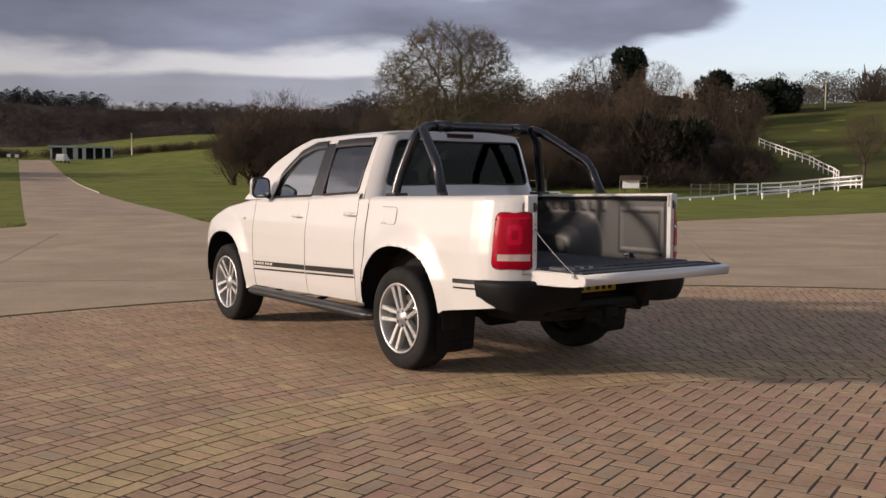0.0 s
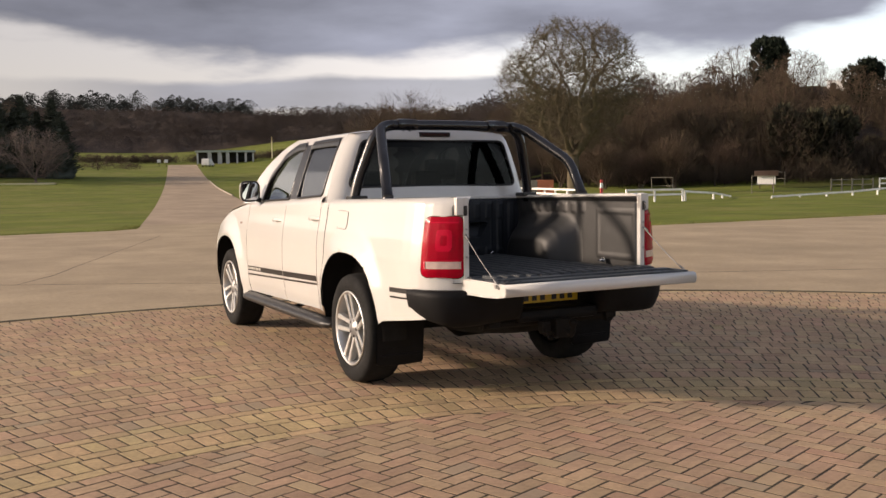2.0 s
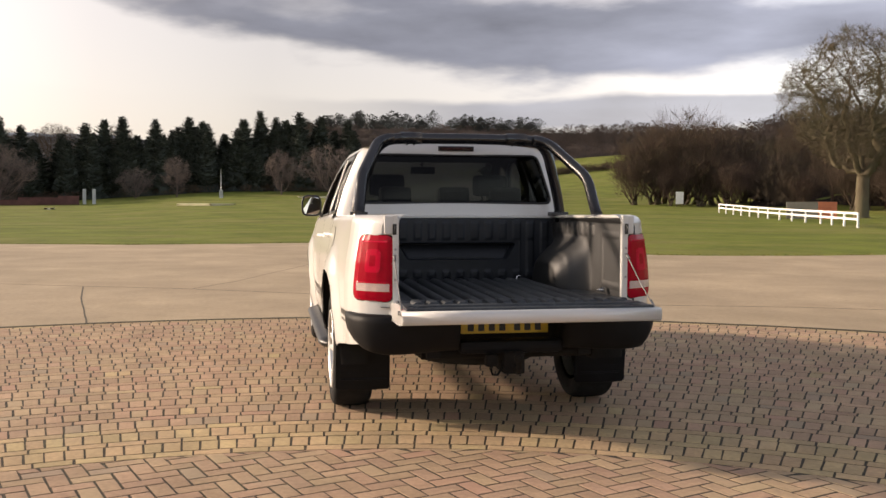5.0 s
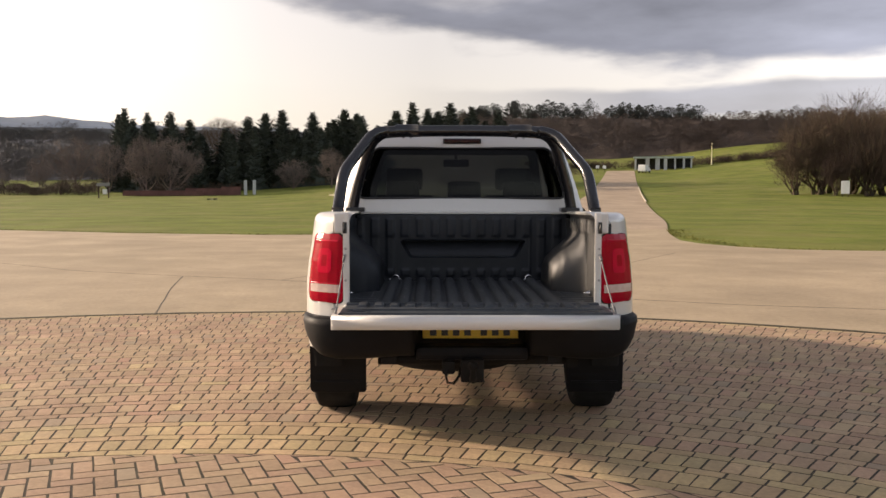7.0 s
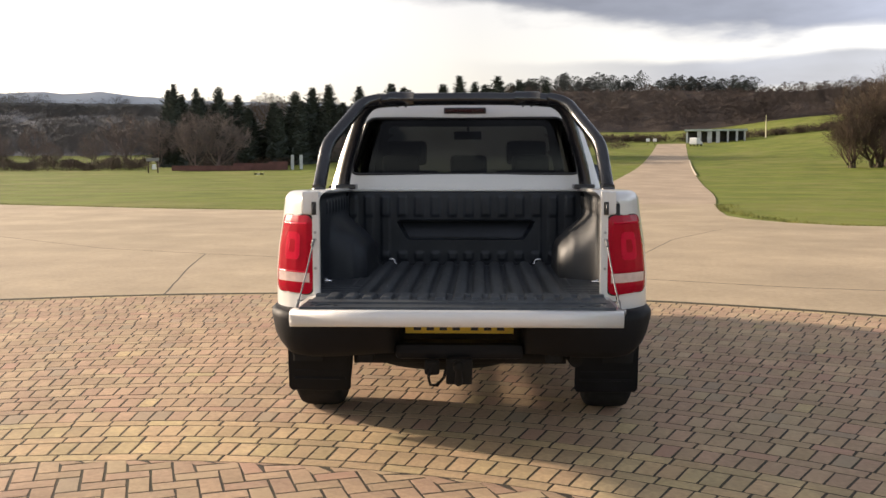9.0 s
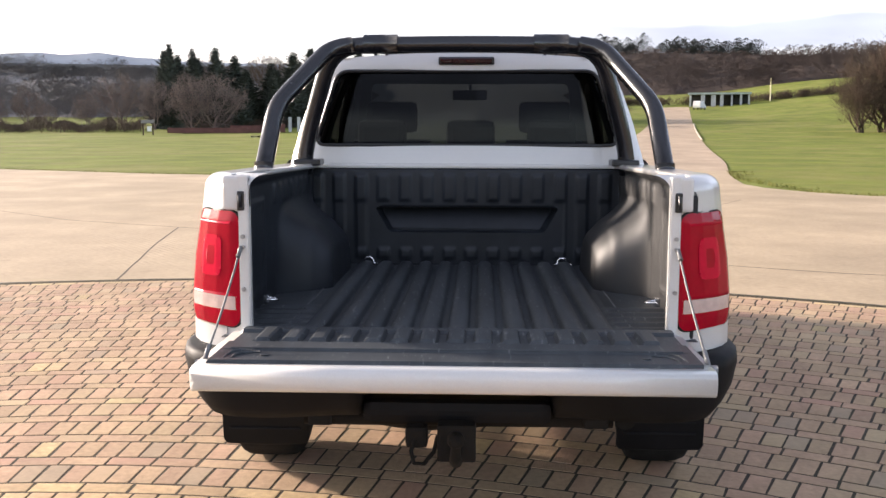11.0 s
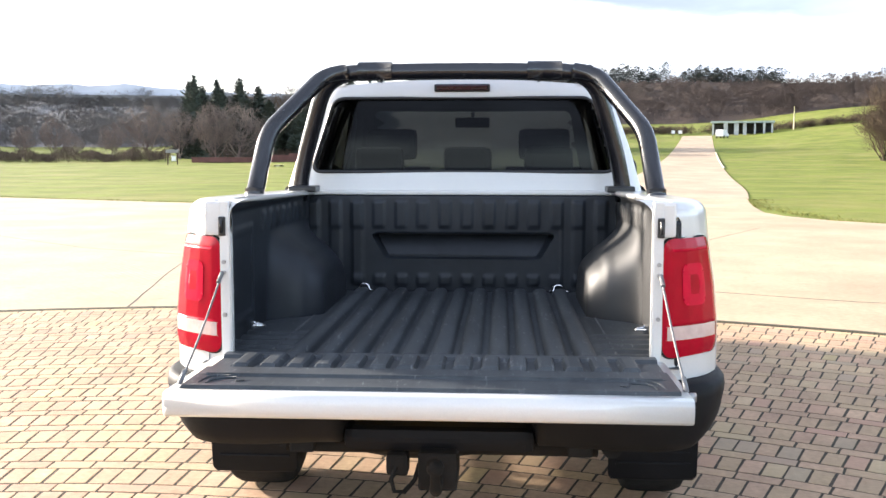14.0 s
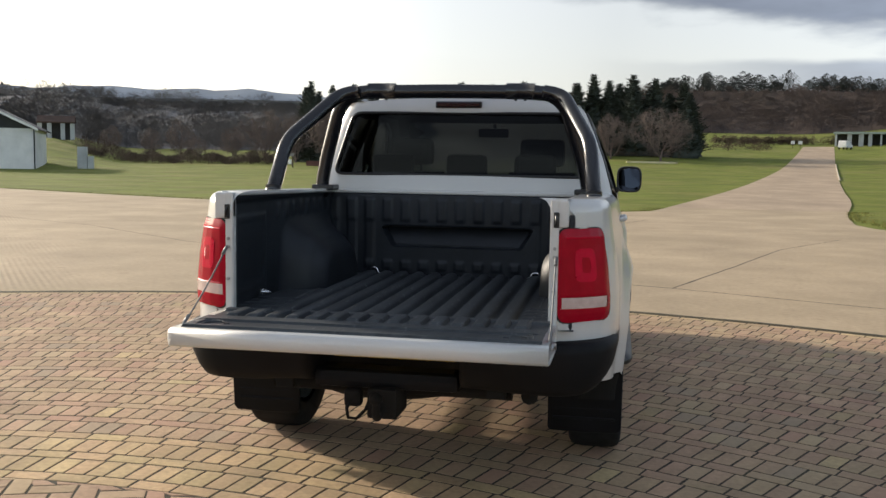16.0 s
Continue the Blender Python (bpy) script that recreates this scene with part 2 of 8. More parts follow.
M_BRICK_MIX = material("brick_mixed", (0.393, 0.272, 0.163), 0.90, var=0.22, scale=2.2, fine=34, bump=1.0, bump_scale=70, tint=(0.39, 0.29, 0.168), random_tint=0.10, island=True, grain=2.7, accents=((17.3, 0.05, (0.40, 0.215, 0.155)), (29.7, 0.07, (0.275, 0.232, 0.168)), (41.9, 0.08, (0.43, 0.335, 0.195))))
M_GRASS = material("grass", (0.136, 0.162, 0.026), 0.95, spec=0.15, var=0.30, scale=0.35, fine=2.6, bump=0.6, bump_scale=9, tint=(0.215, 0.200, 0.060), bump_dist=0.05, grain=1.6)
M_BLADES = material("grass_blades", (0.150, 0.160, 0.040), 0.9, spec=0.15, var=0.4, scale=1.5, fine=20, bump=0.0, random_tint=0.35, island=True)
M_TWIG = material("winter_twigs", (0.082, 0.066, 0.043), 0.95, spec=0.1, var=0.35, scale=0.06, fine=1.0, bump=0.0, random_tint=0.25, island=True, tint=(0.088, 0.082, 0.043), soft=0.75)
M_TWIG_RED = material("russet_twigs", (0.105, 0.078, 0.052), 0.95, spec=0.1, var=0.3, scale=0.2, fine=2.0, bump=0.0, random_tint=0.3, island=True, soft=0.55)
M_TWIG_DUN = material("dun_twigs", (0.180, 0.148, 0.116), 0.95, spec=0.1, var=0.3, scale=0.2, fine=2.0, bump=0.0, random_tint=0.3, island=True, soft=0.55)
M_TWIG_OLIVE = material("olive_twigs", (0.095, 0.074, 0.046), 0.95, spec=0.1, var=0.3, scale=0.2, fine=2.0, bump=0.0, random_tint=0.3, island=True, soft=0.55)
M_BARK = material("bark", (0.095, 0.075, 0.054), 0.95, spec=0.1, var=0.35, scale=1.2, fine=9, bump=0.8, bump_scale=14, tint=(0.10, 0.10, 0.055), bump_dist=0.03, stretch=(1, 1, 0.3))
M_OAK = material("oak_bark", (0.120, 0.098, 0.066), 0.95, spec=0.1, var=0.35, scale=1.2, fine=9, bump=0.8, bump_scale=14, tint=(0.112, 0.108, 0.062), bump_dist=0.03, stretch=(1, 1, 0.3))
M_NEEDLE = material("conifer_needles", (0.056, 0.066, 0.054), 0.9, spec=0.1, var=0.4, scale=0.6, fine=6, bump=0.0, random_tint=0.3, island=True, soft=0.4)
M_WHITE_WOOD = material("white_painted_wood", (0.78, 0.77, 0.74), 0.6, var=0.08, scale=3, fine=25, bump=0.1)
M_DARK_WOOD = material("dark_timber", (0.075, 0.045, 0.032), 0.85, var=0.3, scale=1.5, fine=14, bump=0.3, bump_scale=20)


# ---------------------------------------------------------------- mesh helpers
class MB:
    """Vertices and faces gathered in plain lists."""

    def __init__(self):
        self.v, self.f, self.smooth = [], [], []

    def face(self, pts, smooth=False):
        i = len(self.v)
        self.v.extend(tuple(p) for p in pts)
        self.f.append(tuple(range(i, i + len(pts))))
        self.smooth.append(smooth)

    def grid(self, rows, closed=False, smooth=True, close_rows=False):
        """A skin over rows of points; rows all of one length."""
        i, n = len(self.v), len(rows[0])
        for r in rows:
            self.v.extend(tuple(p) for p in r)
        m = len(rows)
        for a in range(m if close_rows else m - 1):
            a2 = (a + 1) % m
            for b in range(n if closed else n - 1):
                b2 = (b + 1) % n
                self.f.append((i + a * n + b, i + a * n + b2, i + a2 * n + b2, i + a2 * n + b))
                self.smooth.append(smooth)
        return i

    def cap(self, start, n, flip=False):
        idx = list(range(start, start + n))
        self.f.append(tuple(reversed(idx) if flip else idx))
        self.smooth.append(False)

    def box(self, x0, x1, y0, y1, z0, z1, bevel=0.0):
        """A box with chamfered edges."""
        b = min(bevel, (x1 - x0) / 2.2, (y1 - y0) / 2.2, (z1 - z0) / 2.2)
        if b <= 0:
            p = [(x, y, z) for z in (z0, z1) for y in (y0, y1) for x in (x0, x1)]
            i = len(self.v)
            self.v.extend(p)
            for q in ((0, 2, 3, 1), (4, 5, 7, 6), (0, 1, 5, 4), (2, 6, 7, 3), (0, 4, 6, 2), (1, 3, 7, 5)):
                self.f.append(tuple(i + k for k in q))
                self.smooth.append(False)
            return
        bm = bmesh.new()
        bmesh.ops.create_cube(bm, size=1.0, matrix=Matrix.LocRotScale(((x0 + x1) / 2, (y0 + y1) / 2, (z0 + z1) / 2), None, (x1 - x0, y1 - y0, z1 - z0)))
        bmesh.ops.bevel(bm, geom=list(bm.edges), offset=b, segments=2, profile=0.6, affect="EDGES")
        self.take(bm)

    def take(self, bm, m=None):
        i = len(self.v)
        bm.verts.index_update()
        self.v.extend(tuple(m @ v.co if m else v.co) for v in bm.verts)
        for f in bm.faces:
            self.f.append(tuple(i + v.index for v in f.verts))
            self.smooth.append(f.smooth)
        bm.free()

    def tube(self, pts, radii, n=10, cap=True, smooth=True):
        """A round tube along points, with a radius at each."""
        pts = [Vector(p) for p in pts]
        if isinstance(radii, (int, float)):
            radii = [radii] * len(pts)
        t0 = (pts[1] - pts[0]).normalized()
        ref = Vector((0, 0, 1)) if abs(t0.z) < 0.9 else Vector((1, 0, 0))
        u = t0.cross(ref).normalized()
        rows = []
        for k, p in enumerate(pts):
            t = (pts[min(k + 1, len(pts) - 1)] - pts[max(k - 1, 0)]).normalized()
            u = (u - t * u.dot(t)).normalized()
            w = t.cross(u)
            rows.append([p + (u * math.cos(2 * math.pi * a / n) + w * math.sin(2 * math.pi * a / n)) * radii[k] for a in range(n)])
        i = self.grid(rows, closed=True, smooth=smooth)
        if cap:
            self.cap(i, n)
            self.cap(i + (len(rows) - 1) * n, n, True)

    def mesh(self, name, mat, weld=0.0):
        me = bpy.data.meshes.new(name)
        me.from_pydata(self.v, [], self.f)
        me.polygons.foreach_set("use_smooth", self.smooth)
        me.materials.append(mat)
        if weld:
            bm = bmesh.new()
            bm.from_mesh(me)
            bmesh.ops.remove_doubles(bm, verts=bm.verts, dist=weld)
            bmesh.ops.recalc_face_normals(bm, faces=bm.faces)
            bm.to_mesh(me)
            bm.free()
        me.update()
        return me


def part(name, mb, mat, parent, label="", weld=0.0):
    """One mesh under a thing or a part."""
    ob = new(name, mb.mesh(name, mat, weld) if isinstance(mb, MB) else mb)
    ob.parent = parent
    if label:
        tagged(ob, label=label)
    return ob


def thing(name, label, category, group="", at=None, kind=""):
    e = new(name)
    e.empty_display_size = 0.2
    if at is not None:
        e.matrix_basis = at
    return tagged(e, label, category, group, kind)


def structure(name, mb, mat, label, category, weld=0.0):
    return tagged(new(name, mb.mesh(name, mat, weld)), label, category, kind="structure")


def smoothstep(a, b, x):
    t = min(1.0, max(0.0, (x - a) / (b - a)))
    return t * t * (3 - 2 * t)


def interp(x, table):
    """Piecewise linear over (x, y) pairs with rising x."""
    if x <= table[0][0]:
        return table[0][1]
    for (x0, y0), (x1, y1) in zip(table, table[1:]):
        if x <= x1:
            return y0 + (y1 - y0) * (x - x0) / (x1 - x0)
    return table[-1][1]


def lin(a, b, n):
    return [a + (b - a) * k / n for k in range(n + 1)]


# ---------------------------------------------------------------- terrain
CX, CY, R_IN, R_OUT = -1.4, -5.72, 4.6, 10.44      # the round brick forecourt


def terrain(x, y):
    r, az = math.hypot(x, y + 5.5), math.degrees(math.atan2(x, y + 5.5))
    k = 0.72 + 0.30 * smoothstep(-26, -8, az)                    # lower towards the left
    k *= 1 - 0.55 * smoothstep(22, 32, az)
    ahead = smoothstep(-13, -4, az)                              # the left-hand field stays flat for longer
    k *= 1 + 0.06 * max(0.0, min(az, 21) - 14) * smoothstep(110, 200, r)
    z = (2.0e-4 + 0.35e-4 * math.exp(-(az / 5) ** 2)) * k * max(0.0, min(r, 205) - 60 + 25 * ahead) ** 2
    z += 3.0 * smoothstep(95, 150, r) * (1 - smoothstep(-33, -28, az)) * smoothstep(-60, -45, az)
    z += (min(r, 280) - 205 if r > 205 else 0.0) * (0.062 + 0.03 * smoothstep(9, 19, az)) * smoothstep(-6, 6, az) * (1 - smoothstep(24, 40, az))
    z += smoothstep(270, 520, r) * 24 * smoothstep(-10, 4, az) * (1 - 0.30 * smoothstep(10, 20, az))
    # valley and wooded far slope to the left
    left = 1 - smoothstep(-12, -2, az)
    z += left * smoothstep(215, 450, r) * 17
    # grassed hill and wooded bank to the right
    right = smoothstep(40, 55, az) * (1 - smoothstep(110, 140, az))
    z += right * smoothstep(82, 230, r) * 14.5
    bank = smoothstep(24, 33, az) * (1 - smoothstep(47, 54, az))
    z += bank * smoothstep(88, 190, r) * 9
    z += 0.75 * smoothstep(53, 60, az) * smoothstep(60, 80, r) * (1 - 0.8 * smoothstep(84, 106, r)) * (1 - smoothstep(90, 120, az))
    z += smoothstep(40, 200, r) * 0.35 * noise.noise(Vector((x * 0.02, y * 0.02, 0.3)))
    return z


def build_ground():
    radii = [0.0]
    r = 8.0
    while r < 1600:
        radii.append(r)
        r *= 1.055
    rows = []
    for rr in radii:
        rows.append([(rr * math.sin(2 * math.pi * k / 300), -5.5 + rr * math.cos(2 * math.pi * k / 300)) for k in range(300)])
    mb = MB()
    mb.grid([[(x, y, terrain(x, y) - 0.02 - (0.25 if math.hypot(x - CX, y - CY) < 13 else 0)) for x, y in row] for row in rows], closed=True)
    return structure("ground", mb, M_GRASS, "winter-green mown grass field rising gently to the far woods", "grass")


build_ground()

APRON = [(-70, -60), (70, -60), (70, 17.5), (35, 16.3), (20, 15.8), (12, 15.6), (9.6, 15.9), (8.4, 16.3), (7.5, 17.4), (6.95, 18.9), (6.85, 20.4), (7.3, 23.0), (7.9, 25.9), (8.42, 28.0),
         (2.58, 28.0), (2.28, 26.6), (1.95, 25.2), (1.1, 24.4), (-2, 23.9), (-5.5, 23.5), (-10, 24.6), (-18.2, 28.2), (-26, 32.2), (-70, 49)]
ROAD_RIGHT = [(28, 8.42), (34, 9.9), (39.5, 11.1), (50, 13.2), (73.7, 18.05), (120, 27.7), (188, 41.9)]


def ray_out(ang, poly):
    """Distance from the forecourt's centre to the apron's edge in one direction."""
    dx, dy = math.cos(ang), math.sin(ang)
    best = 1e9
    for (x0, y0), (x1, y1) in zip(poly, poly[1:] + poly[:1]):
        ex, ey = x1 - x0, y1 - y0
        den = dx * ey - dy * ex
        if abs(den) < 1e-9:
            continue
        t = ((x0 - CX) * ey - (y0 - CY) * ex) / den
        s = ((x0 - CX) * dy - (y0 - CY) * dx) / den
        if t > 0 and -1e-9 <= s <= 1 + 1e-9:
            best = min(best, t)
    return best


def build_apron():
    mb = MB()
    angs = sorted(set([2 * math.pi * k / 240 for k in range(240)] + [math.atan2(y - CY, x - CX) % (2 * math.pi) for x, y in APRON]))
    rows = []
    for a in angs:
        ro = ray_out(a, APRON)
        rows.append([(CX + math.cos(a) * r, CY + math.sin(a) * r, 0.0) for r in
                     (R_OUT + 0.022, R_OUT + 0.04, 13.0, 18.0, (18.0 + ro) / 2 if ro > 20 else 18.5, ro)])
    for row in rows:
        x, y, z = row[0]
        row[0] = (x, y, -0.03)
    mb.grid(rows, close_rows=True, smooth=False)
    structure("concrete_apron", mb, M_CONCRETE, "pale weathered concrete apron round the brick forecourt", "pavement", weld=0.0005)
    # the access road
    mb = MB()
    rows = []
    for k in range(60):
        f = k / 59
        y = 27.98 + (188 - 28) * f
        xl, xr = 2.28 + 0.21 * (y - 26.6), interp(y, ROAD_RIGHT)
        rows.append([(xl + (xr - xl) * j / 6, y, terrain(xl + (xr - xl) * j / 6, y) + (0.012 if y > 30 else 0.0)) for j in range(7)])
    mb.grid(rows)
    structure("access_road", mb, M_ROAD, "long pale concrete access road climbing to a shelter", "road")
    # pale kerb on one side of the road
    mb = MB()
    rows = []
    for y in lin(72.5, 122, 40):
        x = interp(y, ROAD_RIGHT)
        z = terrain(x, y)
        rows.append([(x - 0.01, y, z - 0.05), (x, y, z + 0.06), (x + 0.02, y, z + 0.075), (x + 0.12, y, z + 0.075), (x + 0.14, y, z + 0.06), (x + 0.15, y, z - 0.05)])
    mb.grid(rows)
    structure("road_kerb", mb, M_KERB, "worn pale concrete kerb beside the access road", "kerb")
    # dark mossy gap round the bricks
    mb = MB()
    rows = []
    for k in range(720):
        a = 2 * math.pi * k / 720
        w = 0.022 + 0.030 * max(0.0, noise.noise(Vector((math.cos(a) * 22, math.sin(a) * 22, 2.0))) + 0.25)
        inner = 0.012 * (1 + noise.noise(Vector((math.cos(a) * 40, math.sin(a) * 40, 5.0))))
        rows.append([(CX + math.cos(a) * r, CY + math.sin(a) * r, z) for r, z in ((R_OUT - inner, 0.001), (R_OUT + 0.012, 0.005), (R_OUT + 0.022 + w, 0.004), (R_OUT + 0.026 + w, 0.0005))])
    mb.grid(rows, close_rows=True)
    structure("forecourt_edge_joint", mb, M_MOSS_JOINT, "dark mossy dirt-filled gap between bricks and concrete", "joint")


build_apron()


def build_joints():
    lines = [[(-4.25, 9.25), (-2.75, 8.65), (-0.76, 7.55), (0.27, 6.85), (1.56, 6.37), (2.22, 6.04), (3.65, 5.35), (5.4, 4.85), (8.5, 3.4), (13, 1.0)],
             [(-4.25, 9.25), (-3.95, 7.5), (-3.32, 4.50)],
             [(-4.25, 9.25), (-6.3, 10.2), (-9.7, 13.0), (-16, 16.5), (-26, 21)],
             [(1.56, 6.37), (2.6, 9.15), (3.70, 12.2), (5.3, 15.0)],
             [(-2.55, 8.54), (-1.9, 9.9), (-1.42, 11.4), (0.2, 16.0), (1.7, 20.3)]]
    for pts in lines:
        mb = MB()
        fine = []
        for a, b in zip(pts, pts[1:]):
            n = max(2, int(math.dist(a, b) / 0.25))
            fine += [(a[0] + (b[0] - a[0]) * k / n, a[1] + (b[1] - a[1]) * k / n) for k in range(n)]
        fine.append(pts[-1])
        rows = []
        for k, (x, y) in enumerate(fine):
            x2, y2 = fine[min(k + 1, len(fine) - 1)]
            x1, y1 = fine[max(k - 1, 0)]
            d = math.hypot(x2 - x1, y2 - y1)
            nx, ny = -(y2 - y1) / d, (x2 - x1) / d
            w = 0.0105 + 0.04 * max(0.0, noise.noise(Vector((x * 2.2, y * 2.2, 7))) - 0.22)
            o = 0.012 * noise.noise(Vector((x * 1.4, y * 1.4, 3)))
            rows.append([(x + nx * (o - w), y + ny * (o - w), 0.001), (x + nx * o, y + ny * o, 0.004), (x + nx * (o + w), y + ny * (o + w), 0.001)])
        mb.grid(rows)
        structure("concrete_joint", mb, M_JOINT, "dark bitumen-filled joint in the concrete apron", "joint")


build_joints()


# ---------------------------------------------------------------- brick forecourt
def brick_mesh(mb, corners, z, h=0.05, inset=0.0025):
    """One paving brick: four corners counter-clockwise, chamfered top, sides going down."""
    cx, cy = sum(p[0] for p in corners) / 4, sum(p[1] for p in corners) / 4
    i = len(mb.v)
    for p in corners:
        mb.v.append((p[0], p[1], z - h))
    for p in corners:
        mb.v.append((p[0], p[1], z - 0.0006))
    for p in corners:
        d = math.hypot(p[0] - cx, p[1] - cy)
        mb.v.append((p[0] + (cx - p[0]) / d * inset * 1.4, p[1] + (cy - p[1]) / d * inset * 1.4, z))
    for k in range(4):
        k2 = (k + 1) % 4
        mb.f.append((i + k, i + k2, i + 4 + k2, i + 4 + k))
        mb.f.append((i + 4 + k, i + 4 + k2, i + 8 + k2, i + 8 + k))
    mb.f.append((i + 8, i + 9, i + 10, i + 11))
    mb.smooth += [False] * 9


def build_forecourt():
    bed = MB()
    n = 120
    ring = [(CX + R_OUT * math.cos(2 * math.pi * k / n), CY + R_OUT * math.sin(2 * math.pi * k / n), -0.0021) for k in range(n)]
    for k in range(n):
        bed.face([(CX, CY, -0.0021), ring[k], ring[(k + 1) % n]])
    floor = structure("brick_forecourt", bed, M_SAND, "round forecourt of red and buff paving bricks in rings and herringbone", "pavement")
    rnd = random.Random(4)
    singles = []
    groups = {"buff": MB(), "mix": MB(), "red": MB()}

    def lay(corners, kind):
        z = rnd.uniform(-0.0007, 0.0004)
        cx, cy = sum(p[0] for p in corners) / 4, sum(p[1] for p in corners) / 4
        sh = [(p[0] + rnd.uniform(-0.0025, 0.0025), p[1] + rnd.uniform(-0.0025, 0.0025)) for p in corners]
        if -0.62 < cx < 0.85 and -2.75 < cy < -0.95 and len(singles) < 300:
            singles.append((sh, z, kind))
        else:
            brick_mesh(groups[kind], sh, z)

    gap = 0.0125
    r = R_IN
    row = 0
    while r < R_OUT - 0.05:
        stretcher = row % 2 == 0
        depth = 0.1 if stretcher else 0.2
        depth = min(depth, R_OUT - r)
        length = 0.2 if stretcher else 0.1
        rm = r + depth / 2
        cnt = int(2 * math.pi * rm / length)
        step = 2 * math.pi / cnt
        off = rnd.random() * step
        kind = "buff" if row < 5 or r > R_OUT - 0.32 else "mix"
        for k in range(cnt):
            a0, a1 = off + k * step + gap / 2 / rm, off + (k + 1) * step - gap / 2 / rm
            r0, r1 = r + gap / 2, r + depth - gap / 2
            lay([(CX + r0 * math.cos(a1), CY + r0 * math.sin(a1)), (CX + r0 * math.cos(a0), CY + r0 * math.sin(a0)),
                 (CX + r1 * math.cos(a0), CY + r1 * math.sin(a0)), (CX + r1 * math.cos(a1), CY + r1 * math.sin(a1))], kind if rnd.random() > 0.05 else rnd.choice(("buff", "mix", "red")) if row > 4 else kind)
        r += depth
        row += 1
    # herringbone inside
    ca, sa = math.cos(radians(HERRING)), math.sin(radians(HERRING))

    def rot(p):
        return (CX + p[0] * ca - p[1] * sa, CY + p[0] * sa + p[1] * ca)

    u = 0.1
    for i in range(-52, 53):
        for j in range(-52, 53):
            # 90-degree herringbone on a grid of half-bricks
            s = (i - j) % 4
            if s == 0:
                x0, y0, w, h = i * u, j * u, 2 * u, u
            elif s == 3:
                x0, y0, w, h = i * u, j * u, u, 2 * u
            else:
                continue
            c = [(x0 + gap / 2, y0 + gap / 2), (x0 + w - gap / 2, y0 + gap / 2), (x0 + w - gap / 2, y0 + h - gap / 2), (x0 + gap / 2, y0 + h - gap / 2)]
            # cut to the ring: pull outlying corners in
            far = [math.hypot(*p) for p in c]
            if min(far) > R_IN - 0.02:
                continue
            c = [(p[0] * min(1, (R_IN - 0.004) / d), p[1] * min(1, (R_IN - 0.004) / d)) for p, d in zip(c, far)]
            p = [rot(q) for q in c]
            lay(p, "red")
    for kind, mat in (("buff", M_BRICK_BUFF), ("mix", M_BRICK_MIX), ("red", M_BRICK_RED)):
        ob = part("bricks", groups[kind], mat, floor)
        tagged(ob, kind="stuff", label={"buff": "buff paving bricks with sanded joints", "mix": "mixed brown, red and grey paving bricks", "red": "red paving bricks laid in herringbone"}[kind])
    return floor, singles


HERRING = 20.0
forecourt, single_bricks = build_forecourt()

# ---------------------------------------------------------------- pickup truck: materials
M_WHITE = material("white_car_paint", (0.555, 0.545, 0.524), 0.32, var=0.02, scale=2, fine=200, bump=0.0, coat=0.7)
M_PLASTIC = material("black_bumper_plastic", (0.007, 0.007, 0.008), 0.58, var=0.25, scale=5, fine=150, bump=0.12, bump_scale=400, bump_dist=0.001, spec=0.14)
M_STEP = material("grey_black_step", (0.020, 0.020, 0.021), 0.42, var=0.2, scale=6, fine=90, bump=0.15, bump_scale=300, bump_dist=0.001)
M_TRIM = material("satin_black_trim", (0.012, 0.012, 0.013), 0.3, var=0.15, scale=6, fine=90, bump=0.0)
M_BAR = material("textured_black_bar", (0.007, 0.007, 0.009), 0.26, var=0.2, scale=8, fine=300, bump=0.15, bump_scale=500, bump_dist=0.0003, spec=0.6, coat=0.12)
M_LINER = material("bed_liner_plastic", (0.014, 0.017, 0.0215), 0.42, var=0.35, scale=5, fine=120, bump=0.35, bump_scale=260, tint=(0.018, 0.021, 0.026), bump_dist=0.0012, spec=0.3)
M_FLOOR_LINER = material("scuffed_floor_liner", (0.034, 0.039, 0.044), 0.48, var=0.4, scale=2.2, fine=60, bump=0.3, bump_scale=60, tint=(0.052, 0.058, 0.062), bump_dist=0.001, spec=0.3, scratch=(0.16, 0.165, 0.168), stretch=(6, 0.9, 1))
M_SCUFF = material("scuffed_mat_edge", (0.085, 0.088, 0.092), 0.6, var=0.6, scale=9, fine=60, bump=0.2, bump_scale=90)
# copy of the liner for the sunlit wall, a stronger, broader sheen set in
M_LINER_SUNLIT = material("sunlit_liner_plastic", (0.0065, 0.0068, 0.0074), 0.54, var=0.35, scale=5, fine=140, bump=0.35, bump_scale=260, tint=(0.009, 0.009, 0.0095), bump_dist=0.0012, spec=0.75)
M_TYRE = material("tyre_rubber", (0.018, 0.018, 0.018), 0.85, var=0.3, scale=10, fine=80, bump=0.3, bump_scale=90, spec=0.12)
M_CABLE = material("braided_steel_cable", (0.16, 0.16, 0.16), 0.5, metal=0.5, var=0.2, scale=60, bump=0.0)
M_ALLOY = material("silver_alloy", (0.56, 0.56, 0.55), 0.42, metal=0.9, var=0.06, scale=9, fine=90, bump=0.0)
M_HUB = material("grey_hub_cap", (0.26, 0.26, 0.26), 0.45, metal=0.6, var=0.1, scale=9, fine=90, bump=0.0)
M_STEEL = material("dull_steel", (0.35, 0.35, 0.35), 0.4, metal=0.9, var=0.25, scale=20, fine=200, bump=0.1)
M_CHROME = material("chrome", (0.75, 0.75, 0.76), 0.12, metal=1.0, var=0.03, scale=9, fine=90, bump=0.0)
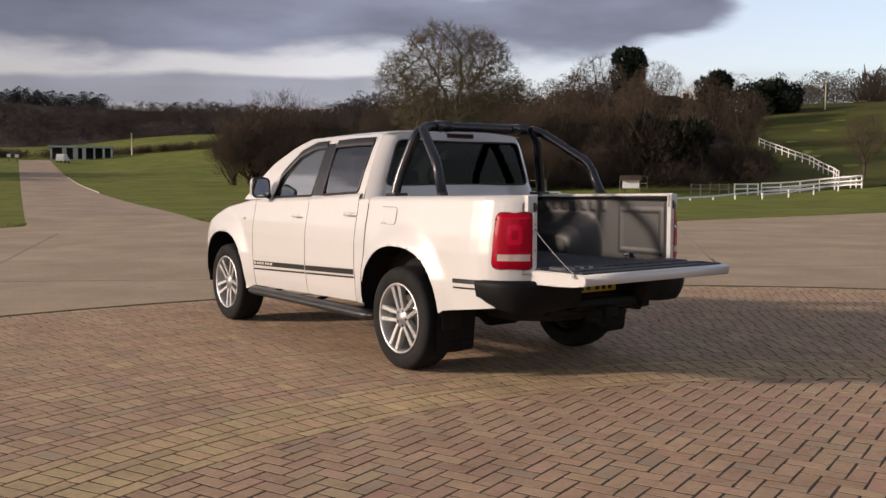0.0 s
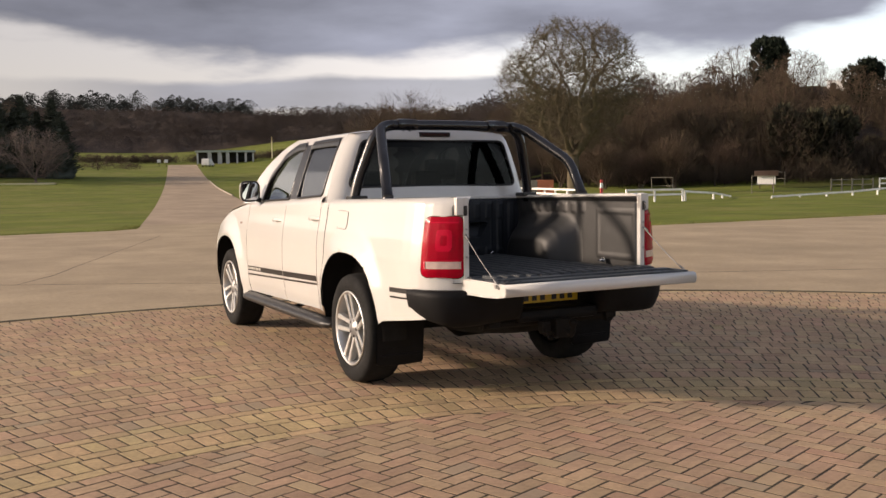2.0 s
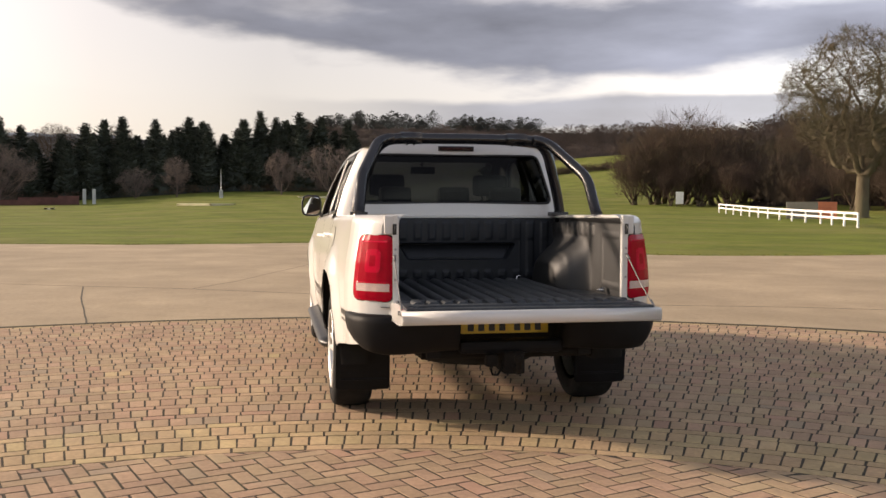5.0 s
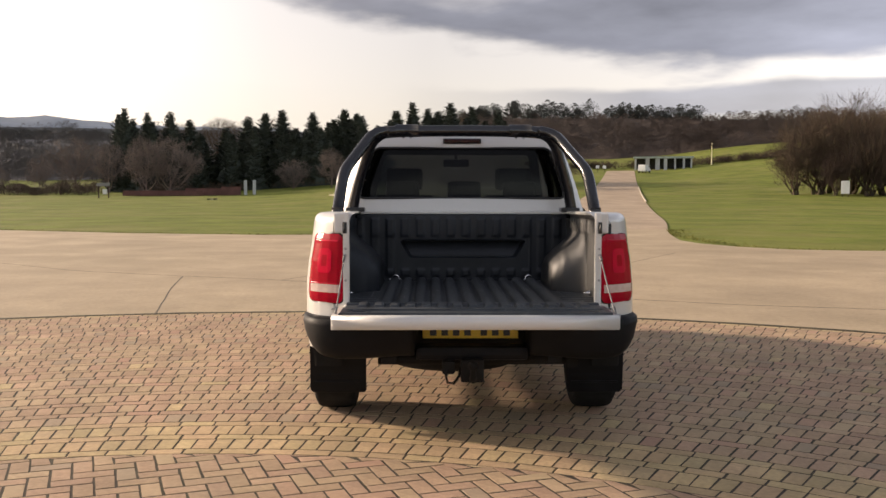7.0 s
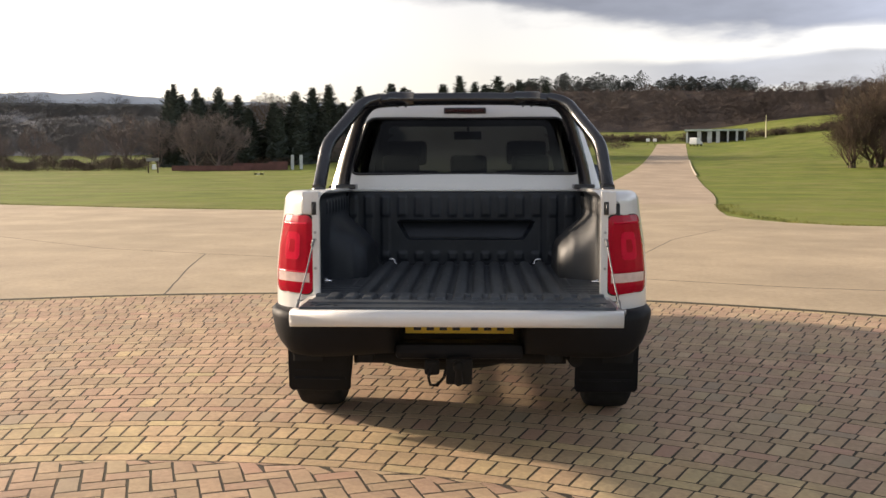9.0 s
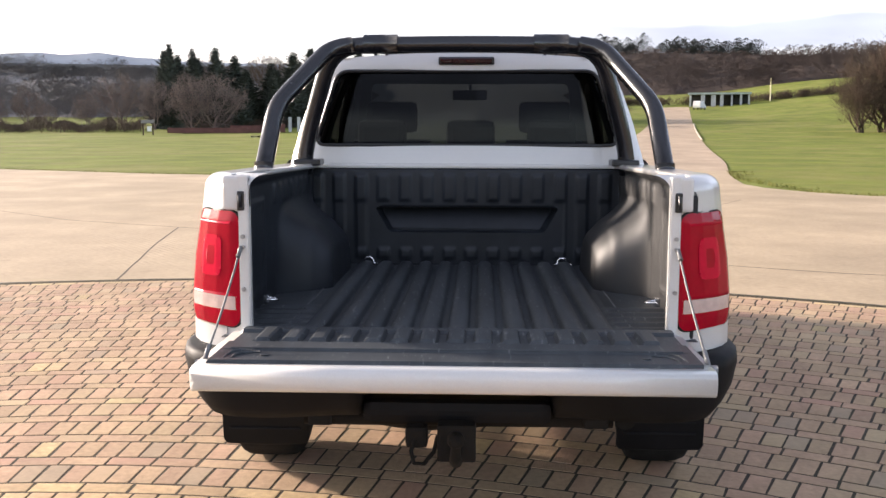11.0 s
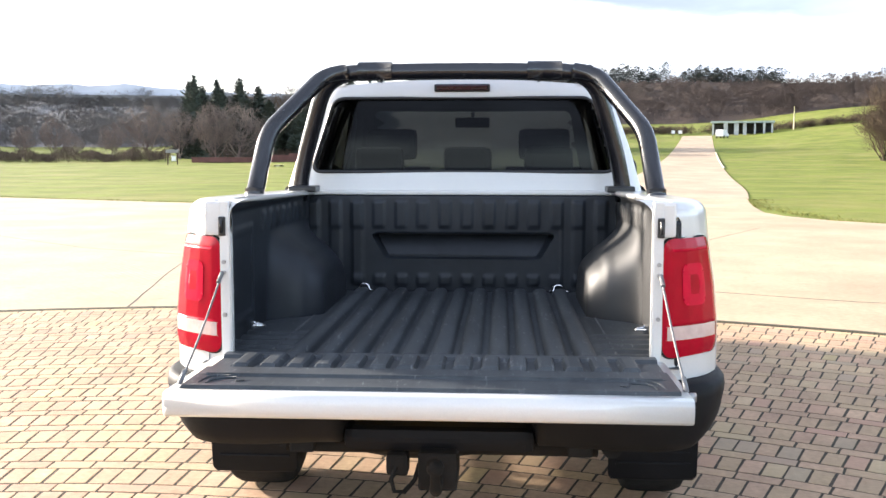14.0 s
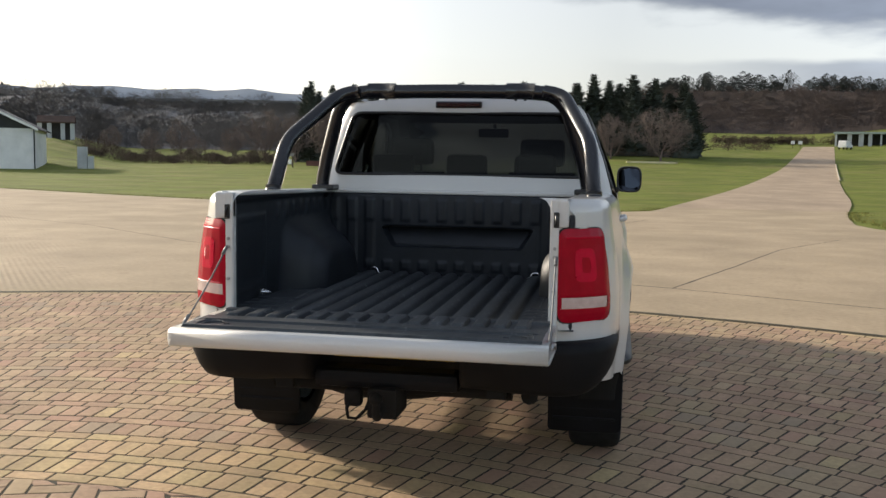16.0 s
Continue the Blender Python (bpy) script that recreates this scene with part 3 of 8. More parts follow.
M_UNDER = material("underbody_dark", (0.014, 0.013, 0.012), 0.9, spec=0.15, var=0.3, scale=4)
M_DECAL = material("black_stripe_film", (0.014, 0.012, 0.012), 0.4, var=0.1, scale=4, bump=0.0)
M_DECAL_MARK = material("pale_stripe_marks", (0.55, 0.53, 0.48), 0.5, var=0.1, scale=4, bump=0.0)
M_RED = material("red_lamp_lens", (0.32, 0.002, 0.014), 0.2, spec=0.12, var=0.10, scale=14, fine=60, bump=0.0, coat=0.06)
M_RED_HOT = material("bright_red_lens", (0.50, 0.005, 0.030), 0.2, spec=0.12, var=0.08, scale=20, fine=60, bump=0.0, coat=0.06)
M_CLEAR = material("clear_lamp_lens", (0.50, 0.38, 0.35), 0.14, var=0.15, scale=18, fine=120, bump=0.1, coat=1.0)
M_DARKRED = material("unlit_dark_red_lens", (0.030, 0.004, 0.006), 0.25, var=0.1, scale=20, bump=0.0)
M_PLATE = material("yellow_plate", (0.72, 0.46, 0.03), 0.4, var=0.05, scale=6, bump=0.0)
M_SEAT = material("dark_seat_cloth", (0.018, 0.018, 0.020), 0.9, var=0.25, scale=12, fine=200, bump=0.3, bump_scale=300)
M_MIRROR = material("mirror_glass", (0.52, 0.53, 0.54), 0.02, metal=1.0, var=0.0, bump=0.0)
# right pane: colour darkened to stand in for a dark reflection
M_MIRROR_DARK = material("mirror_dark_reflection", (0.10, 0.11, 0.13), 0.03, metal=1.0, var=0.0, bump=0.0)
M_LINING = material("dark_cab_lining", (0.13, 0.13, 0.13), 0.9, var=0.15, scale=6, bump=0.1)
M_GAP = material("panel_gap_shadow", (0.006, 0.006, 0.006), 0.9, var=0.1, bump=0.0)


def thin_glass(name, tint, gloss=0.08):
    """A single tinted pane: clear through, glossy by Fresnel."""
    m = bpy.data.materials.new(name)
    m.use_nodes = True
    nt = m.node_tree
    nt.nodes.clear()
    N, L = nt.nodes.new, nt.links.new
    t, g, mx, fr, out = N("ShaderNodeBsdfTransparent"), N("ShaderNodeBsdfGlossy"), N("ShaderNodeMixShader"), N("ShaderNodeLayerWeight"), N("ShaderNodeOutputMaterial")
    t.inputs[0].default_value = (*tint, 1)
    g.inputs["Roughness"].default_value = 0.02
    fr.inputs["Blend"].default_value = 0.5
    p, a = N("ShaderNodeMath"), N("ShaderNodeMath")
    p.operation, p.inputs[1].default_value = "POWER", 5.0
    a.operation, a.inputs[1].default_value, a.inputs[2].default_value = "MULTIPLY_ADD", 1.0 - gloss, gloss
    L(fr.outputs["Facing"], p.inputs[0])
    L(p.outputs[0], a.inputs[0])
    L(a.outputs[0], mx.inputs[0])
    L(t.outputs[0], mx.inputs[1])
    L(g.outputs[0], mx.inputs[2])
    L(mx.outputs[0], out.inputs[0])
    return m


M_GLASS_REAR = thin_glass("privacy_glass", (0.052, 0.060, 0.064), 0.010)
M_GLASS_SIDE = thin_glass("dark_side_glass", (0.08, 0.09, 0.10), 0.26)
M_GLASS_FRONT = thin_glass("clear_tinted_glass", (0.66, 0.72, 0.70), 0.46)


# ---------------------------------------------------------------- panels with openings
def in_poly(p, poly):
    x, y = p
    c = False
    j = len(poly) - 1
    for i in range(len(poly)):
        xi, yi = poly[i]
        xj, yj = poly[j]
        if (yi > y) != (yj > y) and x < (xj - xi) * (y - yi) / (yj - yi) + xi:
            c = not c
        j = i
    return c


def nearest(p, poly):
    best, bp = 1e9, p
    for (x0, y0), (x1, y1) in zip(poly, poly[1:] + poly[:1]):
        ex, ey = x1 - x0, y1 - y0
        q = ex * ex + ey * ey
        t = 0 if q == 0 else max(0, min(1, ((p[0] - x0) * ex + (p[1] - y0) * ey) / q))
        d = math.hypot(p[0] - x0 - t * ex, p[1] - y0 - t * ey)
        if d < best:
            best, bp = d, (x0 + t * ex, y0 + t * ey)
    return best, bp


def panel(uv, pos, holes=(), keep=None, snap=0.0125):
    """A skin over a grid of (u, v); openings are cut along polygons, or only the inside of one is kept."""
    rows = [list(r) for r in uv]
    polys = list(holes) + ([keep] if keep else [])
    for r in rows:
        for i, p in enumerate(r):
            for poly in polys:
                d, q = nearest(p, poly)
                if d < snap:
                    r[i] = q
    mb = MB()
    n = len(rows[0])
    for r in rows:
        mb.v.extend(tuple(pos(*p)) for p in r)
    for a in range(len(rows) - 1):
        for b in range(n - 1):
            c = [rows[a][b], rows[a][b + 1], rows[a + 1][b + 1], rows[a + 1][b]]
            m = (sum(p[0] for p in c) / 4, sum(p[1] for p in c) / 4)
            if any(in_poly(m, h) for h in holes) or (keep and not in_poly(m, keep)):
                continue
            mb.f.append((a * n + b, a * n + b + 1, (a + 1) * n + b + 1, (a + 1) * n + b))
            mb.smooth.append(True)
    return mb


def rounded(poly, r, n=5):
    """A polygon with its corners rounded."""
    out = []
    m = len(poly)
    for i in range(m):
        p, a, b = Vector(poly[i]), Vector(poly[i - 1]), Vector(poly[(i + 1) % m])
        da, db = (a - p), (b - p)
        ra = min(r, da.length * 0.45, db.length * 0.45)
        p0, p1 = p + da.normalized() * ra, p + db.normalized() * ra
        for k in range(n + 1):
            t = k / n
            q = p0 * (1 - t) ** 2 + p * 2 * t * (1 - t) + p1 * t ** 2
            out.append((q.x, q.y))
    return out


def loop_tube(mb, poly, pos, r, n=6):
    pts = [Vector(pos(*p)) for p in poly]
    pts = [p for i, p in enumerate(pts) if (p - pts[i - 1]).length > 1e-4]
    mb.tube(pts + [pts[0], pts[1]], r, n, cap=False)


# ---------------------------------------------------------------- pickup truck: body shape (x right, y ahead, rear axle at y = 0)
WB, AXLE_Z, OVER = 3.095, 0.378, 0.16
def squarish(c, e=0.84):
    return math.copysign(abs(c) ** e, c)


ARCH_R = [(0.485 * squarish(math.cos(radians(a))) - 0.004, 0.385 + 0.520 * squarish(math.sin(radians(a)))) for a in range(-6, 187, 4)] + [(-0.50, 0.30), (0.50, 0.30)]
ARCH_F = [(WB + 0.475 * squarish(math.cos(radians(a))), 0.385 + 0.50 * squarish(math.sin(radians(a)))) for a in range(-6, 187, 4)] + [(WB - 0.50, 0.30), (WB + 0.50, 0.30)]
REAR_CURVE = [(0.0, 0.925, -0.80), (0.09, 0.914, -0.89), (0.17, 0.893, -0.966), (0.24, 0.858, -1.028), (0.30, 0.815, -1.072), (0.37, 0.757, -1.112), (0.44, 0.690, -1.147), (0.49, 0.642, -1.162)]
FRONT_CURVE = [(0.0, 0.930, 3.40), (0.1, 0.918, 3.50), (0.2, 0.890, 3.60), (0.3, 0.840, 3.685), (0.4, 0.770, 3.755), (0.55, 0.640, 3.835), (0.75, 0.45, 3.90), (1.0, 0.20, 3.935), (1.2, 0.0, 3.94)]


def top_z(y):
    """The height of the side's upper edge."""
    return interp(y, [(-1.3, 1.287), (-0.8, 1.279), (0.465, 1.258), (0.47, 1.285), (0.62, 1.283), (1.4, 1.247), (2.3, 1.218), (2.56, 1.212), (3.13, 1.135), (3.4, 1.045), (3.6, 0.98), (4.6, 0.93)])


def base_x(y, z):
    x = interp(z, [(0.40, 0.905), (0.50, 0.927), (0.70, 0.946), (0.90, 0.944), (1.02, 0.930), (1.12, 0.910), (1.30, 0.882)])
    if z > 0.90:
        x = 0.944 + (x - 0.944) * (0.85 + 0.15 * smoothstep(-0.85, 0.1, y))
    x -= 0.032 * (1 - smoothstep(-0.8, 0.1, y))
    x -= 0.015 * smoothstep(2.6, 3.4, y)
    for poly, cy in ((ARCH_R, 0.0), (ARCH_F, WB)):
        if abs(y - cy) < 0.8:
            d = max(0.0, math.hypot(y - cy, (z - 0.385) * 0.93) - 0.475)
            x += 0.040 * (1 - smoothstep(0.0, 0.19, d))
    return x


def side_pos(sx, roll=0.05, inner=0.70):
    """(u, v) on one side to a place: u is y, and runs on round the corners; v is z, and runs on over the upper edge."""

    def f(u, v):
        zt = top_z(u)
        z = min(v, zt - roll)
        if u < -0.80:
            s = -0.80 - u
            x, y = interp(s, [(a, b) for a, b, c in REAR_CURVE]), interp(s, [(a, c) for a, b, c in REAR_CURVE])
            x += (base_x(-0.8, z) - 0.926) * (1 - smoothstep(0.2, 0.5, s))
        elif u > 3.40:
            s = u - 3.40
            x, y = interp(s, [(a, b) for a, b, c in FRONT_CURVE]), interp(s, [(a, c) for a, b, c in FRONT_CURVE])
            x += (base_x(3.4, z) - 0.93) * (1 - smoothstep(0.1, 0.5, s))
        else:
            x, y = base_x(u, z), u
        e = v - (zt - roll)
        if e > 0:
            q = roll * math.pi / 2
            if e < q:
                a = e / roll
                x, z = x - roll * (1 - math.cos(a)) * min(1, x / 0.3), zt - roll + roll * math.sin(a)
                if u < -0.80:
                    y += roll * (1 - math.cos(a)) * (1 - smoothstep(-1.10, -0.80, u))
            else:
                rim_x, rim_y = x - roll * min(1, x / 0.3), y + (roll * (1 - smoothstep(-1.10, -0.80, u)) if u < -0.80 else 0.0)
                w = min(1.0, (e - q) / OVER)
                in_x, in_y = min(inner, rim_x), max(rim_y, -1.09) if u < -0.80 else rim_y
                if u < -1.17:
                    in_x = 0.655
                x, y, z = rim_x + (in_x - rim_x) * w, rim_y + (in_y - rim_y) * w, zt
        return (sx * x, y, z)

    return f


def side_grid(u0, u1, bottom, over=0.0, step=0.016):
    nu = max(2, int((u1 - u0) / step))
    rows = []
    for u in lin(u0, u1, nu):
        zt = top_z(u) - 0.05
        zb = bottom(u)
        n = 54
        r = [(u, zb + (zt - zb) * k / n) for k in range(n + 1)]
        if over:
            r += [(u, zt + 0.05 * math.pi / 2 * k / 6) for k in range(1, 7)]
            r += [(u, zt + 0.05 * math.pi / 2 + over * k / 4) for k in range(1, 5)]
        rows.append(r)
    return rows


def rocker(y):
    return interp(y, [(-1.4, 0.585), (-1.05, 0.560), (-0.53, 0.493), (-0.3, 0.36), (0.3, 0.36), (0.47, 0.440), (2.5, 0.400), (2.6, 0.36), (3.6, 0.36), (3.7, 0.42)])


truck = thing("pickup_truck", "white double-cab pickup with black sports bar and lowered tailgate", "pickup truck")
LAMP = rounded([(-0.990, 0.812), (-1.260, 0.806), (-1.262, 1.172), (-0.992, 1.170)], 0.045)
LAMP_HOLE = [(-1.126 + (u + 1.126) * 0.92, 0.99 + (v - 0.99) * 0.95) for u, v in LAMP]

for sx in (-1, 1):
    sp = side_pos(sx)
    gap = 0.004
    part("front_wing", panel(side_grid(2.468 + gap, 4.6, rocker, 0.05), sp, [ARCH_F]), M_WHITE, truck, "white front wing")
    fdoor = part("front_door", panel(side_grid(1.434 + gap, 2.468 - gap, rocker, 0.02), sp), M_WHITE, truck, "white front door")
    rdoor = part("rear_door", panel(side_grid(0.622 + gap, 1.434 - gap, rocker, 0.02), sp), M_WHITE, truck, "white rear door")
    part("cab_corner", panel(side_grid(0.474 + gap, 0.622 - gap, rocker), sp), M_WHITE, truck, "white cab corner panel")
    part("bed_side", panel(side_grid(-1.29, 0.468 - gap, rocker, 0.16), sp, [ARCH_R, LAMP_HOLE]), M_WHITE, truck, "white cargo bed side with flared wheel arch")
    # dark backing behind the panel gaps and inside the arches
    mb = MB()
    mb.grid([[(sx * (base_x(y, z) - 0.03), y, z) for z in (0.46, 0.8, 1.1, 1.2)] for y in lin(0.50, 2.56, 12)])
    mb.grid([[(sx * 0.66, y, z) for z in (0.46, 0.7, top_z(y) - 0.12)] for y in lin(2.4, 3.7, 8)])
    part("inner_panel", mb, M_GAP, truck)
    for cy, wide in ((0.0, 0.55), (WB, 0.55)):
        mb = MB()
        poly = ARCH_R if cy == 0 else ARCH_F
        arch = [p for p in poly if p[1] > 0.33]
        mb.grid([[(sx * (base_x(*p) - 0.012), *p) for p in arch], [(sx * (base_x(*p) - 0.03), cy + (p[0] - cy) * 1.03, 0.385 + (p[1] - 0.385) * 1.03) for p in arch],
                 [(sx * (0.745 if cy == 0 else 0.645), cy + (p[0] - cy) * 1.03, 0.385 + (p[1] - 0.385) * 1.03) for p in arch]])
        i = len(mb.v)
        mb.face([(sx * (0.75 if cy == 0 else 0.65), *p) for p in arch])
        part("wheel_arch_liner", mb, M_UNDER, truck, "black wheel arch liner")
    # door handles, with a bowl behind each
    for door, hy, hz in ((fdoor, 1.585, 1.075), (rdoor, 0.715, 1.112)):
        mb = MB()
        x = base_x(hy, hz)
        mb.tube([(sx * (x - 0.004), hy - 0.075, hz), (sx * (x + 0.022), hy - 0.06, hz + 0.002), (sx * (x + 0.027), hy, hz + 0.004), (sx * (x + 0.022), hy + 0.06, hz + 0.002), (sx * (x - 0.004), hy + 0.075, hz)],
                [0.012, 0.014, 0.015, 0.014, 0.012], 10)
        part("door_handle", mb, M_WHITE, door, "white pull handle")
    # sill step bar
    mb = MB()
    ys = [2.52, 2.50, 2.46, 2.40, 1.5, 0.48, 0.42, 0.38, 0.355]
    rr = [0.012, 0.03, 0.042, 0.046, 0.046, 0.046, 0.042, 0.03, 0.012]
    rows = []
    for y, r in zip(ys, rr):
        rows.append([(sx * (0.930 + 1.6 * r * math.cos(radians(a))), y, 0.358 + 0.86 * r * math.sin(radians(a))) for a in range(0, 360, 24)])
    i = mb.grid(rows, closed=True)
    mb.cap(i, 15)
    mb.cap(i + 8 * 15, 15, True)
    bar = part("side_step", mb, M_STEP, truck, "black flattened side step")
    for y in (2.15, 1.35, 0.62):
        mb = MB()
        mb.tube([(sx * 0.90, y, 0.36), (sx * 0.78, y, 0.40), (sx * 0.66, y, 0.45)], 0.02, 8)
        part("bracket", mb, M_TRIM, bar)

    # stripes
    def strip(u0, u1, z0, z1, t):
        mb = MB()
        rows = []
        for u in lin(u0, u1, 30):
            zc = z0 + (z1 - z0) * (u - u0) / (u1 - u0)
            rows.append([tuple(Vector(sp(u, z)) + Vector((sx * 0.0025, 0, 0))) for z in (zc - t, zc - t / 2, zc)])
        mb.grid(rows)
        return mb

    main = part("stripe", strip(0.632, 1.424, 0.689, 0.664, 0.043), M_DECAL, rdoor, "black side stripe")
    part("stripe", strip(0.632, 1.424, 0.633, 0.604, 0.015), M_DECAL, rdoor, "thin black side stripe")
    main = part("stripe", strip(1.444, 2.452, 0.664, 0.636, 0.043), M_DECAL, fdoor, "black side stripe with pale marks")
    part("stripe", strip(1.444, 2.452, 0.604, 0.567, 0.015), M_DECAL, fdoor, "thin black side stripe")
    for k, u in enumerate((2.06, 2.12, 2.17, 2.235, 2.29, 2.34, 2.40)):
        mb = MB()
        zc = 0.6365 + (2.452 - u) * 0.028
        mb.grid([[tuple(Vector(sp(a, z)) + Vector((sx * 0.005, 0, 0))) for z in (zc - 0.032, zc - 0.010)] for a in lin(u, u + 0.034, 3)])
        part("mark", mb, M_DECAL_MARK, main, "pale bar standing for lettering")
    part("rear_stripe", strip(-1.045, -0.625, 0.735, 0.722, 0.030), M_DECAL, truck, "black stripe on the bed side")
    part("rear_stripe", strip(-1.045, -0.625, 0.681, 0.667, 0.012), M_DECAL, truck, "thin black stripe on the bed side")
    if sx < 0:
        mb = MB()
        poly = rounded([(0.065, 1.055), (0.285, 1.060), (0.285, 1.185), (0.065, 1.182)], 0.03)
        mb2 = panel([[(u, v) for v in lin(1.04, 1.2, 16)] for u in lin(0.05, 0.30, 20)], lambda u, v: tuple(Vector(sp(u, v)) + Vector((-0.004, 0, 0))), keep=poly)
        flap = part("fuel_flap", mb2, M_WHITE, truck, "white fuel filler flap")
        loop_tube(mb, poly, lambda u, v: tuple(Vector(sp(u, v)) + Vector((-0.0015, 0, 0))), 0.0018, 5)
        part("flap_gap", mb, M_GAP, flap)
    # side repeater lamp
    mb = MB()
    x = base_x(2.66, 1.02)
    mb.box(sx * x - 0.008, sx * x + 0.008, 2.645, 2.685, 1.012, 1.032, 0.004)
    part("side_repeater", mb, M_CLEAR, truck, "small clear side repeater lamp")

    # tail lamp
    lamp_pos = lambda u, v, off=0.006: tuple(Vector(sp(u, v)) + Vector((sx * off * 0.8, -off * 0.6, 0)))
    bulge = lambda u, v: lamp_pos(u, v, 0.009 + 0.007 * min(1, nearest((u, v), LAMP)[0] / 0.03))
    grid = [[(u, v) for v in lin(0.80, 1.18, 46)] for u in lin(-1.268, -0.982, 38)]
    white_zone = [(-1.246, 0.862), (-1.246, 0.905), (-1.025, 0.905), (-1.025, 0.862)]
    lamp = part("tail_lamp", panel(grid, bulge, [white_zone], keep=LAMP, snap=0.006), M_RED, truck, "tall red tail lamp with a clear band")
    wl = panel([[(u, v) for v in lin(0.862, 0.905, 6)] for u in lin(-1.25, -1.02, 24)], bulge, keep=rounded([(-1.246, 0.862), (-1.246, 0.905), (-1.025, 0.905), (-1.025, 0.862)], 0.006), snap=0.004)
    part("reversing_lens", wl, M_CLEAR, lamp, "clear reversing lens")
    mb = MB()
    sq = rounded([(-1.085, 0.965), (-1.195, 0.965), (-1.195, 1.095), (-1.085, 1.095)], 0.03)
    inner = rounded([(-1.118, 1.000), (-1.162, 1.000), (-1.162, 1.060), (-1.118, 1.060)], 0.012)
    ring = panel([[(u, v) for v in lin(0.96, 1.10, 28)] for u in lin(-1.20, -1.08, 26)], lambda u, v: lamp_pos(u, v, 0.0185), [inner], keep=sq, snap=0.004)
    core = panel([[(u, v) for v in lin(0.99, 1.07, 10)] for u in lin(-1.17, -1.11, 8)], lambda u, v: lamp_pos(u, v, 0.0185), keep=inner, snap=0.004)
    part("lamp_core", core, M_RED, lamp, "deep red lamp centre")
    part("lamp_ring", ring, M_RED_HOT, lamp, "rounded red light ring")
    mb = panel([[(u, v) for v in lin(1.128, 1.165, 5)] for u in lin(-1.238, -1.04, 18)], lambda u, v: lamp_pos(u, v, 0.018), keep=rounded([(-1.035, 1.132), (-1.235, 1.132), (-1.235, 1.140), (-1.035, 1.139)], 0.003), snap=0.004)
    part("lens_rib", mb, M_RED_HOT, lamp)
    mb = MB()
    loop_tube(mb, LAMP, lambda u, v: lamp_pos(u, v, 0.004), 0.005, 5)
    part("lamp_seal", mb, M_GAP, lamp, "dark seal round the lamp")
    # bed end pillar, latch, bolts
    mb = MB()
    x0, x1 = (0.644, 0.676)
    mb.box(min(sx * x0, sx * x1), max(sx * x0, sx * x1), -1.166, -1.125, 0.72, 1.283, 0.006)
    mb.box(min(sx * x0, sx * 0.722), max(sx * x0, sx * 0.712), -1.165, -1.125, 1.176, 1.282, 0.010)
    pil = part("bed_pillar", mb, M_WHITE, truck, "white bed end pillar")
    mb = MB()
    mb.box(sx * 0.666 - 0.011, sx * 0.666 + 0.011, -1.172, -1.162, 1.175, 1.235, 0.004)
    mb.tube([(sx * 0.666, -1.168, 1.188), (sx * 0.666, -1.184, 1.188), (sx * 0.666, -1.184, 1.222), (sx * 0.666, -1.168, 1.222)], 0.005, 6)
    part("latch_striker", mb, M_TRIM, pil, "dark tailgate latch striker")
    for z in (1.095, 1.062, 0.93):
        mb = MB()
        mb.tube([(sx * 0.662, -1.160, z), (sx * 0.662, -1.172, z)], 0.007, 8)
        part("bolt", mb, M_STEEL, pil, "small steel bolt")
    mb = MB()
    a, b = Vector((sx * 0.668, -1.168, 1.062)), Vector((sx * 0.678, -1.55, 0.800))
    mb.tube([a + (b - a) * t + Vector((0, 0, -0.012 * math.sin(math.pi * t))) for t in lin(0, 1, 8)], 0.0035, 6)
    mb.tube([a, a + (b - a) * 0.10], 0.007, 8)
    mb.tube([b, b + (a - b) * 0.12], 0.007, 8)
    part("tailgate_cable", mb, M_CABLE, truck, "thin steel tailgate cable")

# bonnet, nose and screen scuttle
mb = MB()
rows = []
for y in lin(2.42, 3.90, 24):
    xe = min(0.90, interp(max(0, y - 3.40) / 0.53, [(0, 0.905), (0.4, 0.86), (0.7, 0.72), (0.9, 0.50), (1.0, 0.15)]))
    rows.append([(xe * t, y, top_z(y) - 0.008 + 0.055 * (1 - abs(t) ** 2.4)) for t in lin(-1, 1, 20)])
mb.grid(rows)
part("bonnet", mb, M_WHITE, truck, "white bonnet")
mb = MB()
mb.box(-0.78, 0.78, 3.80, 3.93, 0.46, 0.90, 0.05)
part("front_bumper", mb, M_PLASTIC, truck)

# ---------------------------------------------------------------- cab
def gw(z):
    return interp(z, [(1.20, 0.876), (1.30, 0.850), (1.45, 0.806), (1.60, 0.750), (1.70, 0.705), (1.745, 0.672)])


def a_line(z):
    return interp(z, [(1.20, 2.78), (1.25, 2.72), (1.53, 2.33), (1.66, 2.03), (1.72, 1.84), (1.745, 1.74)])


def crown(x, y):
    """Height of the roof."""
    return 1.745 + 0.052 * (1 - min(1, abs(x) / 0.672) ** 2.2) * smoothstep(-0.2, 0.9, y) + 0.012 * smoothstep(0.5, 1.1, y) * (1 - smoothstep(1.2, 1.9, y)) * (1 - min(1, abs(x) / 0.672) ** 2)


def cab_side(sx):
    return lambda y, z: (sx * gw(z), y, z)


